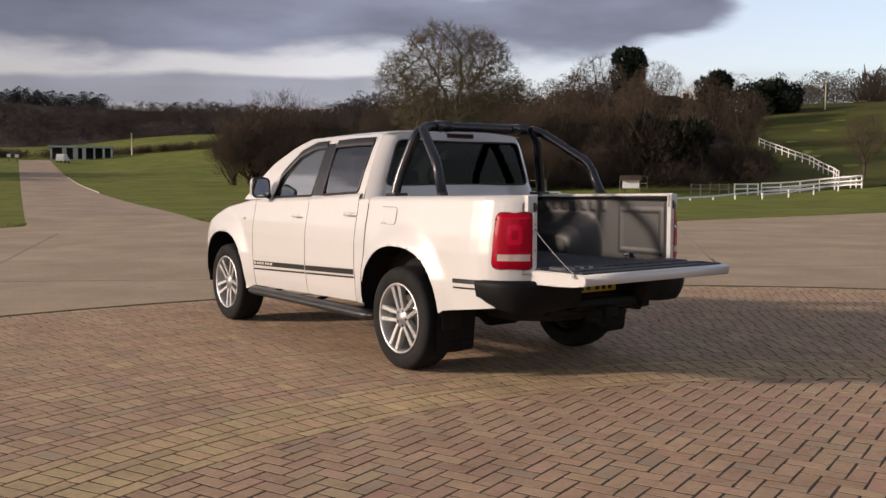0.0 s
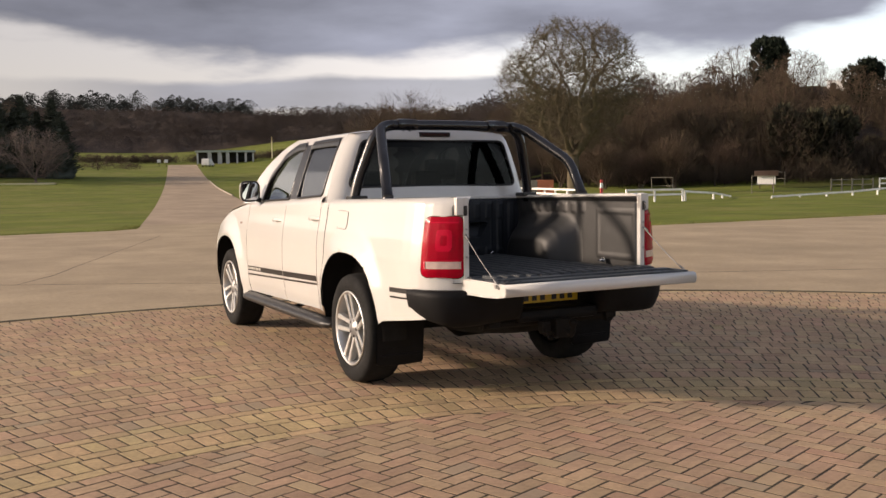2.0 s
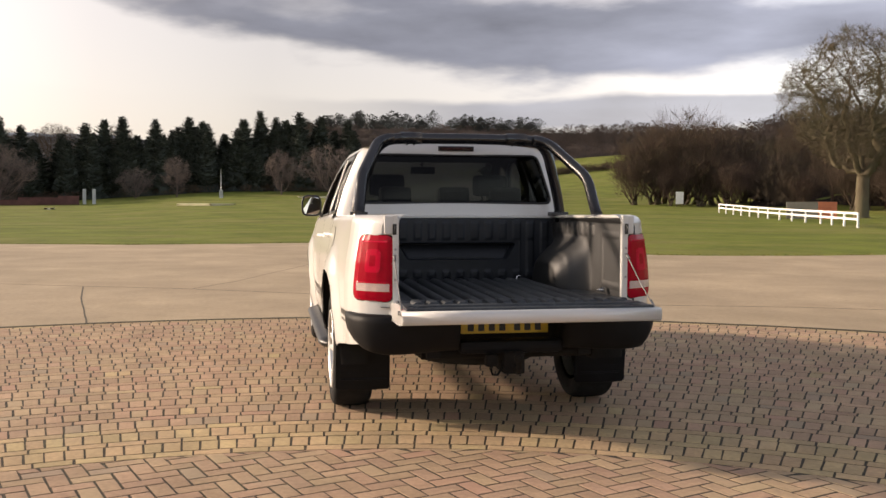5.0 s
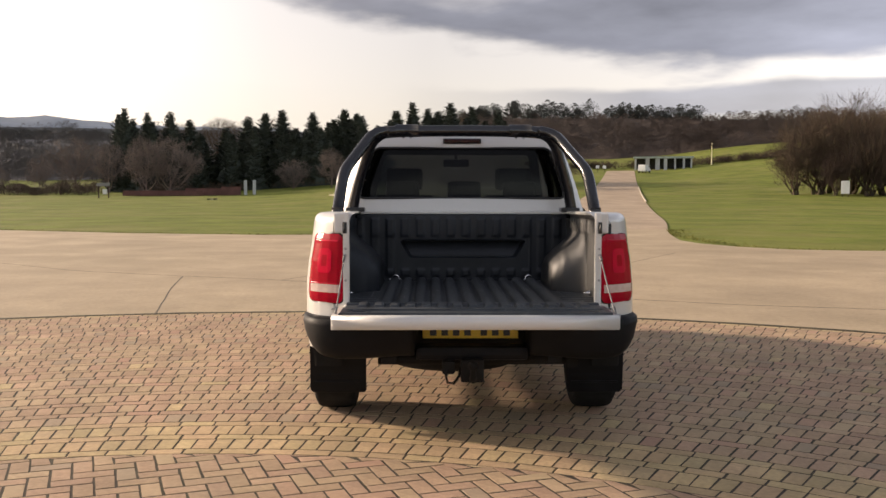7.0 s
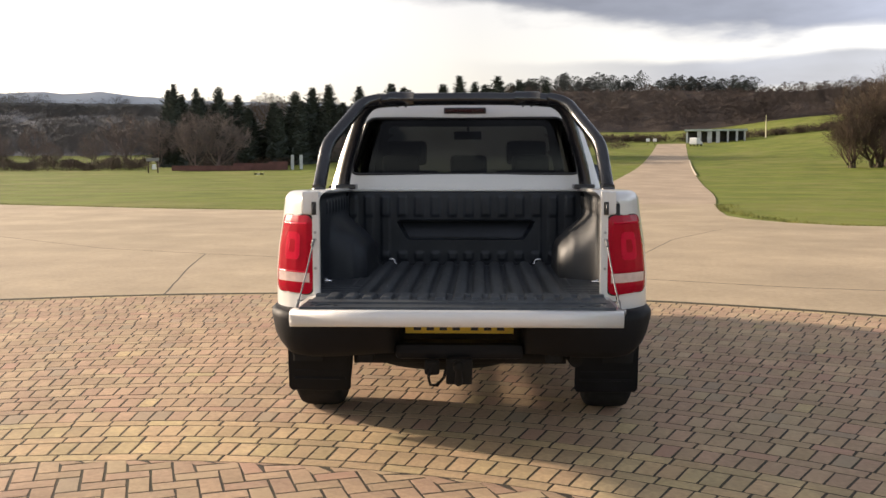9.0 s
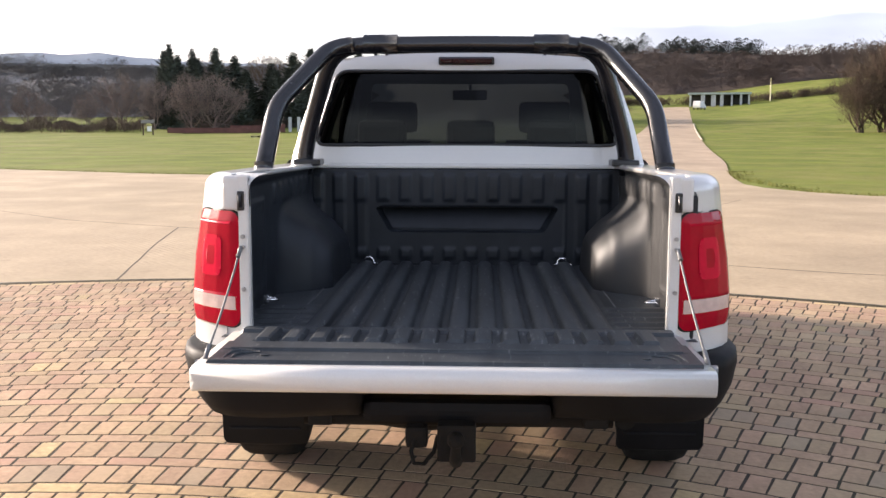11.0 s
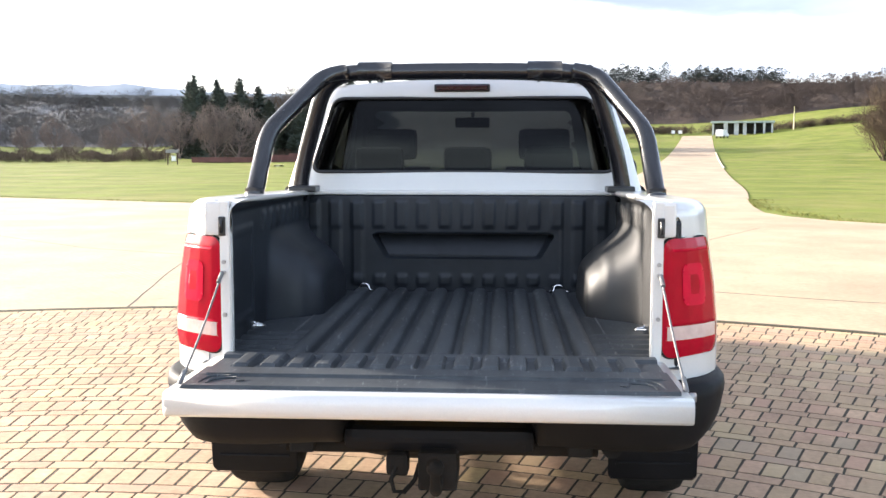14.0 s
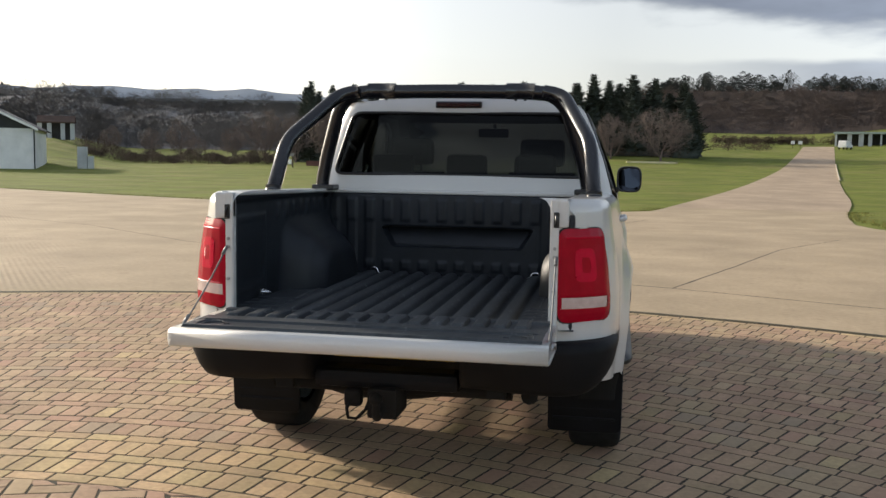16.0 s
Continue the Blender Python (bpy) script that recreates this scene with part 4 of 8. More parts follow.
WIN_F = rounded([(1.440, 1.252), (2.165, 1.226), (2.075, 1.455), (1.84, 1.630), (1.62, 1.690), (1.412, 1.693)], 0.03)
WIN_R = rounded([(0.700, 1.285), (1.258, 1.258), (1.262, 1.694), (0.668, 1.700), (0.680, 1.50)], 0.035)
for sx in (-1, 1):
    cs = cab_side(sx)
    rows = []
    for k in range(81):
        r = []
        for z in lin(1.20, 1.745, 34):
            y0, y1 = 0.60, a_line(z)
            r.append((y0 + (y1 - y0) * k / 80, z))
        rows.append(r)
    side = part("cab_side", panel(rows, cs, [WIN_F, WIN_R]), M_WHITE, truck, "white cab side with window openings")
    part("side_trim", panel(rows, lambda y, z: (sx * (gw(z) - 0.03), y, z - 0.01), [WIN_F, WIN_R]), M_LINING, truck, "dark cab lining")
    for poly, glassy, lab in ((WIN_F, M_GLASS_FRONT, "lightly tinted front side window"), (WIN_R, M_GLASS_SIDE, "dark tinted rear side window")):
        ys, zs = [p[0] for p in poly], [p[1] for p in poly]
        g = panel([[(u, v) for v in lin(min(zs), max(zs), 18)] for u in lin(min(ys), max(ys), 24)], lambda y, z: (sx * (gw(z) - 0.008), y, z), keep=poly, snap=0.012)
        win = part("side_window", g, glassy, truck, lab)
        win.visible_shadow = False
        mb = MB()
        loop_tube(mb, poly, lambda y, z: (sx * (gw(z) + 0.001), y, z), 0.011, 6)
        part("window_seal", mb, M_TRIM, win, "black window seal")
    # black pillar trim between the windows
    mb = MB()
    mb.grid([[(sx * (gw(z) + 0.004), interp(z, [(1.25, a), (1.69, b)]), z) for z in lin(1.252, 1.690, 10)] for a, b in ((1.262, 1.266), (1.30, 1.30), (1.40, 1.38), (1.436, 1.410))])
    part("pillar_trim", mb, M_TRIM, truck, "satin black door pillar trim")
    # wind deflectors over the windows
    for pts in ([(2.155, 1.262), (2.095, 1.452), (1.852, 1.646), (1.63, 1.712), (1.415, 1.718)], [(1.262, 1.716), (0.95, 1.724), (0.665, 1.722)]):
        mb = MB()
        fine = []
        for (y0, z0), (y1, z1) in zip(pts, pts[1:]):
            fine += [(y0 + (y1 - y0) * k / 6, z0 + (z1 - z0) * k / 6) for k in range(6)]
        fine.append(pts[-1])
        rows = []
        for y, z in fine:
            zt = min(z, 1.735)
            rows.append([(sx * (gw(zt) + 0.003), y, zt), (sx * (gw(zt) + 0.016), y - 0.004, zt - 0.012), (sx * (gw(zt) + 0.042), y - 0.020 * (y > 1.4), zt - 0.062), (sx * (gw(zt) + 0.040), y - 0.022 * (y > 1.4), zt - 0.067)])
        mb.grid(rows)
        part("wind_deflector", mb, M_TRIM, truck, "smoked black wind deflector")
    # door mirror
    mb = MB()
    my, mz = 2.25, 1.315
    rows = []
    for d, s in ((0.050, 0.45), (0.040, 0.72), (0.015, 0.93), (-0.02, 1.0), (-0.045, 1.0)):
        rows.append([(sx * (0.975 + s * 0.088 * math.copysign(abs(math.cos(t)) ** 0.55, math.cos(t))), my + d, mz + s * 0.093 * math.copysign(abs(math.sin(t)) ** 0.55, math.sin(t))) for t in [2 * math.pi * k / 28 for k in range(28)]])
    i = mb.grid(rows, closed=True)
    mb.cap(i, 28)
    mirror = part("door_mirror", mb, M_WHITE if sx < 0 else M_TRIM, truck, "door mirror with a white cap" if sx < 0 else "black door mirror")
    mb = MB()
    rows = [[(sx * (0.975 + s * 0.088 * math.copysign(abs(math.cos(t)) ** 0.55, math.cos(t))), my + d, mz + s * 0.093 * math.copysign(abs(math.sin(t)) ** 0.55, math.sin(t))) for t in [2 * math.pi * k / 28 for k in range(28)]]
            for d, s in ((-0.040, 1.02), (-0.062, 1.0), (-0.066, 0.94), (-0.055, 0.86))]
    mb.grid(rows, closed=True)
    mb.tube([(sx * 0.90, my - 0.01, mz - 0.075), (sx * 0.86, my + 0.0, mz - 0.085), (sx * 0.80, my + 0.01, mz - 0.09)], [0.022, 0.024, 0.028], 10)
    part("mirror_frame", mb, M_TRIM, mirror, "black mirror frame and arm")
    mb = MB()
    mb.face([(sx * (0.975 + 0.87 * 0.088 * math.copysign(abs(math.cos(t)) ** 0.55, math.cos(t))), my - 0.048 + (0.008 if sx < 0 else -0.026) * math.cos(t) + 0.0015 * math.sin(t), mz + 0.87 * 0.093 * math.copysign(abs(math.sin(t)) ** 0.55, math.sin(t))) for t in [2 * math.pi * k / 28 for k in range(28)]])
    part("mirror_pane", mb, M_MIRROR if sx < 0 else M_MIRROR_DARK, mirror, "mirror glass" if sx < 0 else "mirror glass with a dark reflection painted in")


def rear_pos(x, v):
    """Rear wall of the cab: v from 0 at the bottom to 1 at the roof."""
    z = 1.20 + v * (crown(x, 0.5) - 1.20)
    t = abs(x) / gw(min(z, 1.745))
    y = 0.505 + 0.095 * max(0.0, (t - 0.84) / 0.16) ** 2.2 - 0.012 * (1 - t * t)
    return (x, y + 0.03 * smoothstep(1.70, 1.80, z) - 0.012 * (1 - smoothstep(1.25, 1.36, z)), z)


def to_v(x, z):
    return (z - 1.20) / (crown(x, 0.5) - 1.20)


WIN_B = rounded([(-0.727, 1.345), (0.727, 1.345), (0.610, 1.694), (-0.610, 1.694)], 0.055, 8)
rows = []
for k in range(81):
    t = -1 + 2 * k / 80
    r = []
    for j in range(29):
        v = j / 28
        z = 1.20 + v * (1.78 - 1.20)
        r.append((t * gw(min(z, 1.745)), z))
    rows.append(r)
rear = lambda x, z: rear_pos(x, to_v(x, min(z, crown(x, 0.5))))
rows = [[(x, min(z, crown(x, 0.5)) if j < 28 else crown(x, 0.5)) for j, (x, z) in enumerate(r)] for r in rows]
part("cab_rear", panel(rows, rear, [WIN_B]), M_WHITE, truck, "white rear wall of the cab")
part("rear_trim", panel(rows, lambda x, z: (x * 0.99, rear(x, z)[1] + 0.03, z - 0.01), [WIN_B]), M_LINING, truck, "dark cab lining")
g = panel([[(u, v) for v in lin(1.345, 1.694, 20)] for u in lin(-0.727, 0.727, 50)], lambda x, z: tuple(Vector(rear(x, z)) + Vector((0, 0.006 + 0.05 * (z - 1.345), 0))), keep=WIN_B, snap=0.012)
rw = part("rear_window", g, M_GLASS_REAR, truck, "dark tinted rear window")
rw.visible_shadow = False
mb = MB()
loop_tube(mb, WIN_B, rear, 0.009, 6)
part("window_seal", mb, M_TRIM, rw, "black window seal")
# roof
mb = MB()
rows = []
for k in range(25):
    rows.append([(0.672 * t, 0.53 + (a_line(1.745) + 0.115 * (1 - t * t) - 0.53) * k / 24, 0) for t in lin(-1, 1, 24)])
rows = [[(x, y, crown(x, max(y, 0.5)) - 0.05 * smoothstep(1.55, 1.9, y) * (1 - min(1, abs(x) / 0.672) ** 2)) for x, y, z in r] for r in rows]
mb.grid(rows)
part("roof", mb, M_WHITE, truck, "white cab roof")
mb = MB()
mb.grid([[(x * 0.97, y, z - 0.035) for x, y, z in r] for r in rows])
part("headlining", mb, M_LINING, truck, "dark headlining")
# windscreen
fp = lambda x, z: (x, a_line(z) + 0.115 * (1 - (x / gw(z)) ** 2), z)
WIN_W = rounded([(-0.775, 1.26), (0.775, 1.26), (0.63, 1.700), (-0.63, 1.700)], 0.05)
rows = [[(t * gw(z), z) for z in lin(1.20, 1.745, 28)] for t in lin(-1, 1, 60)]
part("windscreen_frame", panel(rows, fp, [WIN_W]), M_WHITE, truck)
part("screen_trim", panel(rows, lambda x, z: (x * 0.97, fp(x, z)[1] - 0.04, z), [WIN_W]), M_LINING, truck, "dark cab lining")
ws = part("windscreen", panel([[(u, v) for v in lin(1.26, 1.70, 20)] for u in lin(-0.775, 0.775, 50)], lambda x, z: tuple(Vector(fp(x, z)) + Vector((0, -0.006, 0))), keep=WIN_W), M_GLASS_FRONT, truck, "clear windscreen")
ws.visible_shadow = False
# high brake lamp
mb = MB()
mb.box(-0.132, 0.132, 0.488, 0.53, 1.722, 1.760, 0.008)
bl = part("high_brake_lamp", mb, M_TRIM, truck, "narrow dark high-level brake lamp")
mb = MB()
mb.box(-0.120, 0.120, 0.483, 0.50, 1.730, 1.753, 0.005)
part("brake_lens", mb, M_DARKRED, bl, "dark red brake lens")

# ---------------------------------------------------------------- cab interior
mb = MB()
mb.box(-0.80, 0.80, 0.56, 2.6, 0.50, 0.60, 0.02)
part("cab_floor", mb, M_UNDER, truck)
mb = MB()
rows = []
for x in lin(-0.82, 0.82, 12):
    rows.append([(x, 2.75, 1.20), (x, 2.45, 1.245), (x, 2.20, 1.24), (x, 2.12, 1.18), (x, 2.14, 0.95), (x, 2.30, 0.7)])
mb.grid(rows)
part("dashboard", mb, M_SEAT, truck, "dark dashboard")
mb = MB()
mb.tube([(-0.40 + 0.185 * math.cos(a), 1.93 + 0.06 * math.sin(a), 1.10 + 0.175 * math.sin(a)) for a in [2 * math.pi * k / 28 for k in range(29)]], 0.016, 8, cap=False)
mb.tube([(-0.56, 1.93, 1.10), (-0.40, 1.97, 1.10), (-0.24, 1.93, 1.10)], 0.02, 6)
part("steering_wheel", mb, M_TRIM, truck, "black steering wheel")


def seat(x0, x1, y, lean, rests, back_top):
    mb = MB()
    bm = bmesh.new()
    w = x1 - x0
    bmesh.ops.create_cube(bm, size=1, matrix=Matrix.Translation(((x0 + x1) / 2, y + 0.25, 0.80)) @ Matrix.Diagonal((w, 0.52, 0.16, 1)))
    bmesh.ops.bevel(bm, geom=list(bm.edges), offset=0.05, segments=3, affect="EDGES")
    mb.take(bm)
    bm = bmesh.new()
    h = back_top - 0.82
    bmesh.ops.create_cube(bm, size=1, matrix=Matrix.Translation(((x0 + x1) / 2, y - lean / 2, 0.82 + h / 2)) @ Matrix.Rotation(math.atan2(lean, h), 4, "X") @ Matrix.Diagonal((w, 0.13, h, 1)))
    bmesh.ops.bevel(bm, geom=list(bm.edges), offset=0.05, segments=3, affect="EDGES")
    mb.take(bm)
    s = part("seat", mb, M_SEAT, truck, "dark cloth seat")
    for rx, rw in rests:
        mb = MB()
        mb.box(rx - rw / 2, rx + rw / 2, y - lean - 0.05, y - lean + 0.05, back_top + 0.03, back_top + 0.20, 0.035)
        mb.tube([(rx - 0.06, y - lean, back_top - 0.03), (rx - 0.06, y - lean, back_top + 0.05)], 0.007, 6)
        mb.tube([(rx + 0.06, y - lean, back_top - 0.03), (rx + 0.06, y - lean, back_top + 0.05)], 0.007, 6)
        part("headrest", mb, M_SEAT, s, "dark headrest")


seat(-0.68, -0.16, 1.38, 0.16, [(-0.42, 0.28)], 1.37)
seat(0.16, 0.68, 1.38, 0.16, [(0.42, 0.28)], 1.37)
seat(-0.70, 0.70, 0.78, 0.08, [(-0.42, 0.24), (0.02, 0.24), (0.42, 0.24)], 1.265)
mb = MB()
mb.box(-0.11, 0.11, 2.02, 2.05, 1.60, 1.665, 0.012)
mb.tube([(0.0, 2.05, 1.64), (0.0, 2.10, 1.69)], 0.012, 6)
part("interior_mirror", mb, M_TRIM, truck, "interior mirror")

# ---------------------------------------------------------------- cargo bed
def wall_x(y, z):
    """Inner face of the bed side: a flat wall with the rounded wheel housing standing out of it."""
    q = ((abs(y - 0.05) / 0.48) ** 5 + (max(0.0, z - 0.65) / 0.50) ** 5) ** 0.2
    hump = (0.196 - 0.05 * max(0.0, z - 0.80)) * (1 - smoothstep(0.55, 0.985, q))
    bead = 0.005 * (1 - smoothstep(0.012, 0.034, abs(q - 0.74)))
    # pressed frame and upright beads behind the housing
    frame_y, frame_z = abs(y + 0.80) - 0.20, abs(z - 1.0) - 0.155
    edge = abs(max(frame_y, frame_z))
    press = 0.004 * (1 - smoothstep(0.010, 0.022, edge)) if y < -0.52 else 0.0
    ribs = 0.006 * smoothstep(-0.2, 0.3, math.sin(y * 2 * math.pi / 0.11)) * smoothstep(1.13, 1.15, z) * (1 - smoothstep(1.20, 1.215, z)) * (y > -0.5)
    return 0.728 - hump - bead * (q < 0.9) - press - ribs


mb = MB()
rows = []
for j, y in enumerate(lin(-1.165, 0.47, 150)):
    r = []
    xs = []
    pitch, half = 0.0925, 0.5088
    for k in range(11):
        c = -half + pitch * (k + 0.5)
        xs += [(c - 0.0375, 0), (c - 0.0355, 0.04), (c - 0.0325, 0.42), (c - 0.027, 0.74), (c - 0.018, 0.94), (c, 1.0), (c + 0.018, 0.94), (c + 0.027, 0.74), (c + 0.0325, 0.42), (c + 0.0355, 0.04), (c + 0.0375, 0)]
    xs = [(-0.74, 0), (-0.60, 0), (-0.535, 0.0), (-0.520, 0.25)] + xs + [(0.520, 0.25), (0.535, 0.0), (0.60, 0), (0.74, 0)]
    for x, up in xs:
        z = 0.773 + 0.033 * up * smoothstep(-1.145, -1.115, y) * (1 - smoothstep(0.36, 0.40, y))
        if abs(x) > 0.53:
            z += 0.004 + 0.008 * smoothstep(-0.1, 0.4, math.sin(y * 2 * math.pi / 0.085)) * (1 - smoothstep(-0.62, -0.60, y)) * smoothstep(-1.09, -1.08, y)
        r.append((x, y, z))
    rows.append(r)
mb.grid(rows, smooth=True)
part("bed_floor", mb, M_FLOOR_LINER, truck, "ribbed black plastic bed liner floor, scuffed")
for x in (-0.566, 0.566):
    mb = MB()
    mb.box(x - 0.0028, x + 0.0028, -1.135, 0.40, 0.775, 0.7815, 0.0012)
    part("mat_edge", mb, M_SCUFF, truck, "pale worn edge of the bed mat")
for sx in (-1, 1):
    mb = MB()
    ys = lin(-1.13, 0.47, 150)
    rows = [[(sx * wall_x(y, z), y, z) for z in lin(0.775, 1.226, 56)] for y in ys]
    mb.grid([r + [(sx * 0.722, y, 1.236), (sx * 0.706, y, 1.240), (sx * 0.7035, y, top_z(y) - 0.012)] for r, y in zip(rows, ys)])
    lip = MB()
    lip.grid([[(sx * 0.708, y, top_z(y) - 0.020), (sx * 0.702, y, top_z(y) - 0.018), (sx * 0.701, y, top_z(y) - 0.003), (sx * 0.706, y, top_z(y) + 0.001), (sx * 0.716, y, top_z(y) + 0.002)] for y in lin(-1.125, 0.46, 30)])
    part("rail_lip", lip, M_WHITE, truck, "white folded rail lip")
    # same liner on both walls; the right one takes the sunlit copy
    part("bed_wall", mb, M_LINER_SUNLIT if sx > 0 else M_LINER, truck, "black plastic bed side liner with wheel hump, sun sheen put in" if sx > 0 else "black plastic bed side liner with wheel hump")
    mb = MB()
    mb.box(min(sx * 0.650, sx * 0.72), max(sx * 0.650, sx * 0.735), -1.130, -1.09, 0.775, 1.226, 0.012)
    part("liner_edge", mb, M_LINER, truck, "black liner edge")
SLOT = rounded([(-0.365, 0.930), (0.375, 0.930), (0.447, 1.052), (-0.437, 1.052)], 0.025)


def headboard_pos(x, z):
    rib = smoothstep(-0.25, 0.25, math.sin(x * 2 * math.pi / 0.105))
    up = smoothstep(1.075, 1.090, z) * (1 - smoothstep(1.20, 1.215, z))
    low = smoothstep(0.80, 0.81, z) * (1 - smoothstep(0.845, 0.86, z))
    y = 0.455 - 0.008 * rib * max(up, low)
    if abs(x) > 0.47:
        y -= 0.007 * rib * smoothstep(0.80, 0.83, z) * (1 - smoothstep(1.20, 1.215, z))
    return (x, y + (0.045 if z > 1.233 else 0.0), z)


mb = panel([[(x, z) for z in lin(0.775, 1.232, 52) + [1.238]] for x in lin(-0.735, 0.735, 190)], headboard_pos, [SLOT], snap=0.005)
board = part("bed_headboard", mb, M_LINER, truck, "black ribbed bed headboard liner with a recess")
mb = MB()
inner = [(x * 0.95, 0.530 - 0.045 * (z < 0.99), 1.000 + (z - 1.000) * 0.86) for x, z in SLOT]
mb.grid([[(x, 0.455, z) for x, z in SLOT], inner], closed=True)
mb.face(inner)
part("recess", mb, M_LINER, board, "dark moulded recess")
mb = MB()
mb.box(-0.74, 0.74, 0.452, 0.50, 1.236, 1.258, 0.008)
part("bed_front_rail", mb, M_WHITE, truck, "white front rail of the bed")
for x, y, z, turned in ((-0.46, 0.41, 0.785, 0), (0.46, 0.41, 0.785, 0), (-0.675, -0.70, 0.815, 1), (0.675, -0.70, 0.815, 1)):
    mb = MB()
    if turned:
        s = math.copysign(1, x)
        mb.tube([(x + s * 0.02, y - 0.02, z), (x - s * 0.006, y - 0.016, z), (x - s * 0.018, y, z - 0.004), (x - s * 0.006, y + 0.016, z), (x + s * 0.02, y + 0.02, z)], 0.004, 8)
        mb.box(x + s * 0.022 - 0.01, x + s * 0.022 + 0.01, y - 0.02, y + 0.02, z - 0.015, z + 0.015, 0.004)
    else:
        mb.tube([(x - 0.042, y, z), (x - 0.024, y, z + 0.002), (x - 0.020, y, z + 0.022), (x - 0.010, y, z + 0.030), (x + 0.010, y, z + 0.030), (x + 0.020, y, z + 0.022), (x + 0.024, y, z + 0.002), (x + 0.042, y, z)], 0.0045, 8)
    part("tie_down_ring", mb, M_CHROME, truck, "shiny steel tie-down ring")

# ---------------------------------------------------------------- tailgate
mb = MB()
sec = [(-1.160, 0.798), (-1.20, 0.803), (-1.585, 0.805), (-1.622, 0.806), (-1.638, 0.801), (-1.646, 0.790), (-1.647, 0.768), (-1.643, 0.747), (-1.630, 0.738), (-1.55, 0.727), (-1.42, 0.719), (-1.25, 0.716), (-1.18, 0.712), (-1.160, 0.722)]
rows = []
for x, s in ((-0.684, 0.90), (-0.689, 0.97), (-0.690, 1.0), (-0.3, 1.0), (0.3, 1.0), (0.680, 1.0), (0.679, 0.97), (0.674, 0.90)):
    rows.append([(x, -1.40 + (y + 1.40) * (1 - (1 - s) * 0.10), 0.765 + (z - 0.765) * s) for y, z in sec])
i = mb.grid(rows, closed=True)
mb.cap(i, len(sec))
mb.cap(i + 7 * len(sec), len(sec), True)
tg = part("tailgate", mb, M_WHITE, truck, "white tailgate lowered flat")
mb = MB()
rows = []
xs = []
for k in range(15):
    c = -0.60 + 1.20 * (k + 0.5) / 15
    xs += [(c - 0.029, 0), (c - 0.022, 0.85), (c - 0.014, 1), (c + 0.014, 1), (c + 0.022, 0.85), (c + 0.029, 0)]
xs = [(-0.662, 0), (-0.655, 0.0)] + xs + [(0.648, 0.0), (0.655, 0)]
for y in (-1.598, -1.594, -1.575, -1.570, -1.470, -1.465, -1.40, -1.385, -1.375, -1.365, -1.220, -1.210, -1.190, -1.170):
    r = []
    for x, up in xs:
        edge = 0.0 if (y < -1.596 or abs(x) > 0.660) else 1.0
        z = 0.8055 + 0.010 * edge
        if -1.37 < y < -1.215:
            z += 0.020 * up - 0.010
        if -1.572 < y < -1.468 and abs(x) < 0.60:
            z -= 0.006
        r.append((x, y, z))
    rows.append(r)
mb.grid(rows, smooth=False)
part("tailgate_liner", mb, M_FLOOR_LINER, tg, "black ribbed tailgate liner, scratched")
mb = MB()
mb.box(-0.630, 0.630, -1.466, -1.457, 0.812, 0.8185, 0.003)
part("moulded_ridge", mb, M_FLOOR_LINER, tg)
for sx in (-1, 1):
    mb = MB()
    for o in (0.0, 0.022):
        mb.tube([(sx * (0.560 - o), -1.470 + 0.004 - o, 0.8110), (sx * (0.598 - o), -1.474 - o, 0.8115), (sx * (0.616 - o), -1.490 - o, 0.8115), (sx * (0.622 - o), -1.530, 0.8110), (sx * (0.624 - o), -1.568 + o * 0.4, 0.8105)], [0.003, 0.005, 0.005, 0.005, 0.003], 8)
    part("moulded_corner", mb, M_FLOOR_LINER, tg)
    mb = MB()
    mb.tube([(sx * 0.52, -1.52, 0.808), (sx * 0.52, -1.52, 0.813)], 0.012, 12)
    part("moulded_boss", mb, M_FLOOR_LINER, tg)
    mb = MB()
    mb.tube([(sx * 0.684, -1.555, 0.792), (sx * 0.700, -1.555, 0.792)], 0.012, 10)
    mb.tube([(sx * 0.684, -1.572, 0.786), (sx * 0.694, -1.572, 0.786)], 0.007, 8)
    part("cable_anchor", mb, M_STEEL, tg, "steel cable anchor bolt")
    mb = MB()
    mb.box(min(sx * 0.60, sx * 0.66), max(sx * 0.60, sx * 0.66), -1.185, -1.150, 0.735, 0.79, 0.012)
    part("hinge", mb, M_WHITE, tg, "white tailgate hinge")

# ---------------------------------------------------------------- rear bumper, plate, tow bar, underside
B_CURVE = [(0.0, 0.912, -0.86), (0.12, 0.906, -0.98), (0.22, 0.883, -1.07), (0.32, 0.83, -1.15), (0.44, 0.735, -1.205), (0.62, 0.56, -1.232), (0.90, 0.28, -1.242), (1.18, 0.0, -1.245)]
mb = MB()
rows = []
ss = lin(0, 0.84, 20) + [0.87, 0.89, 0.91, 1.0, 1.09, 1.18]
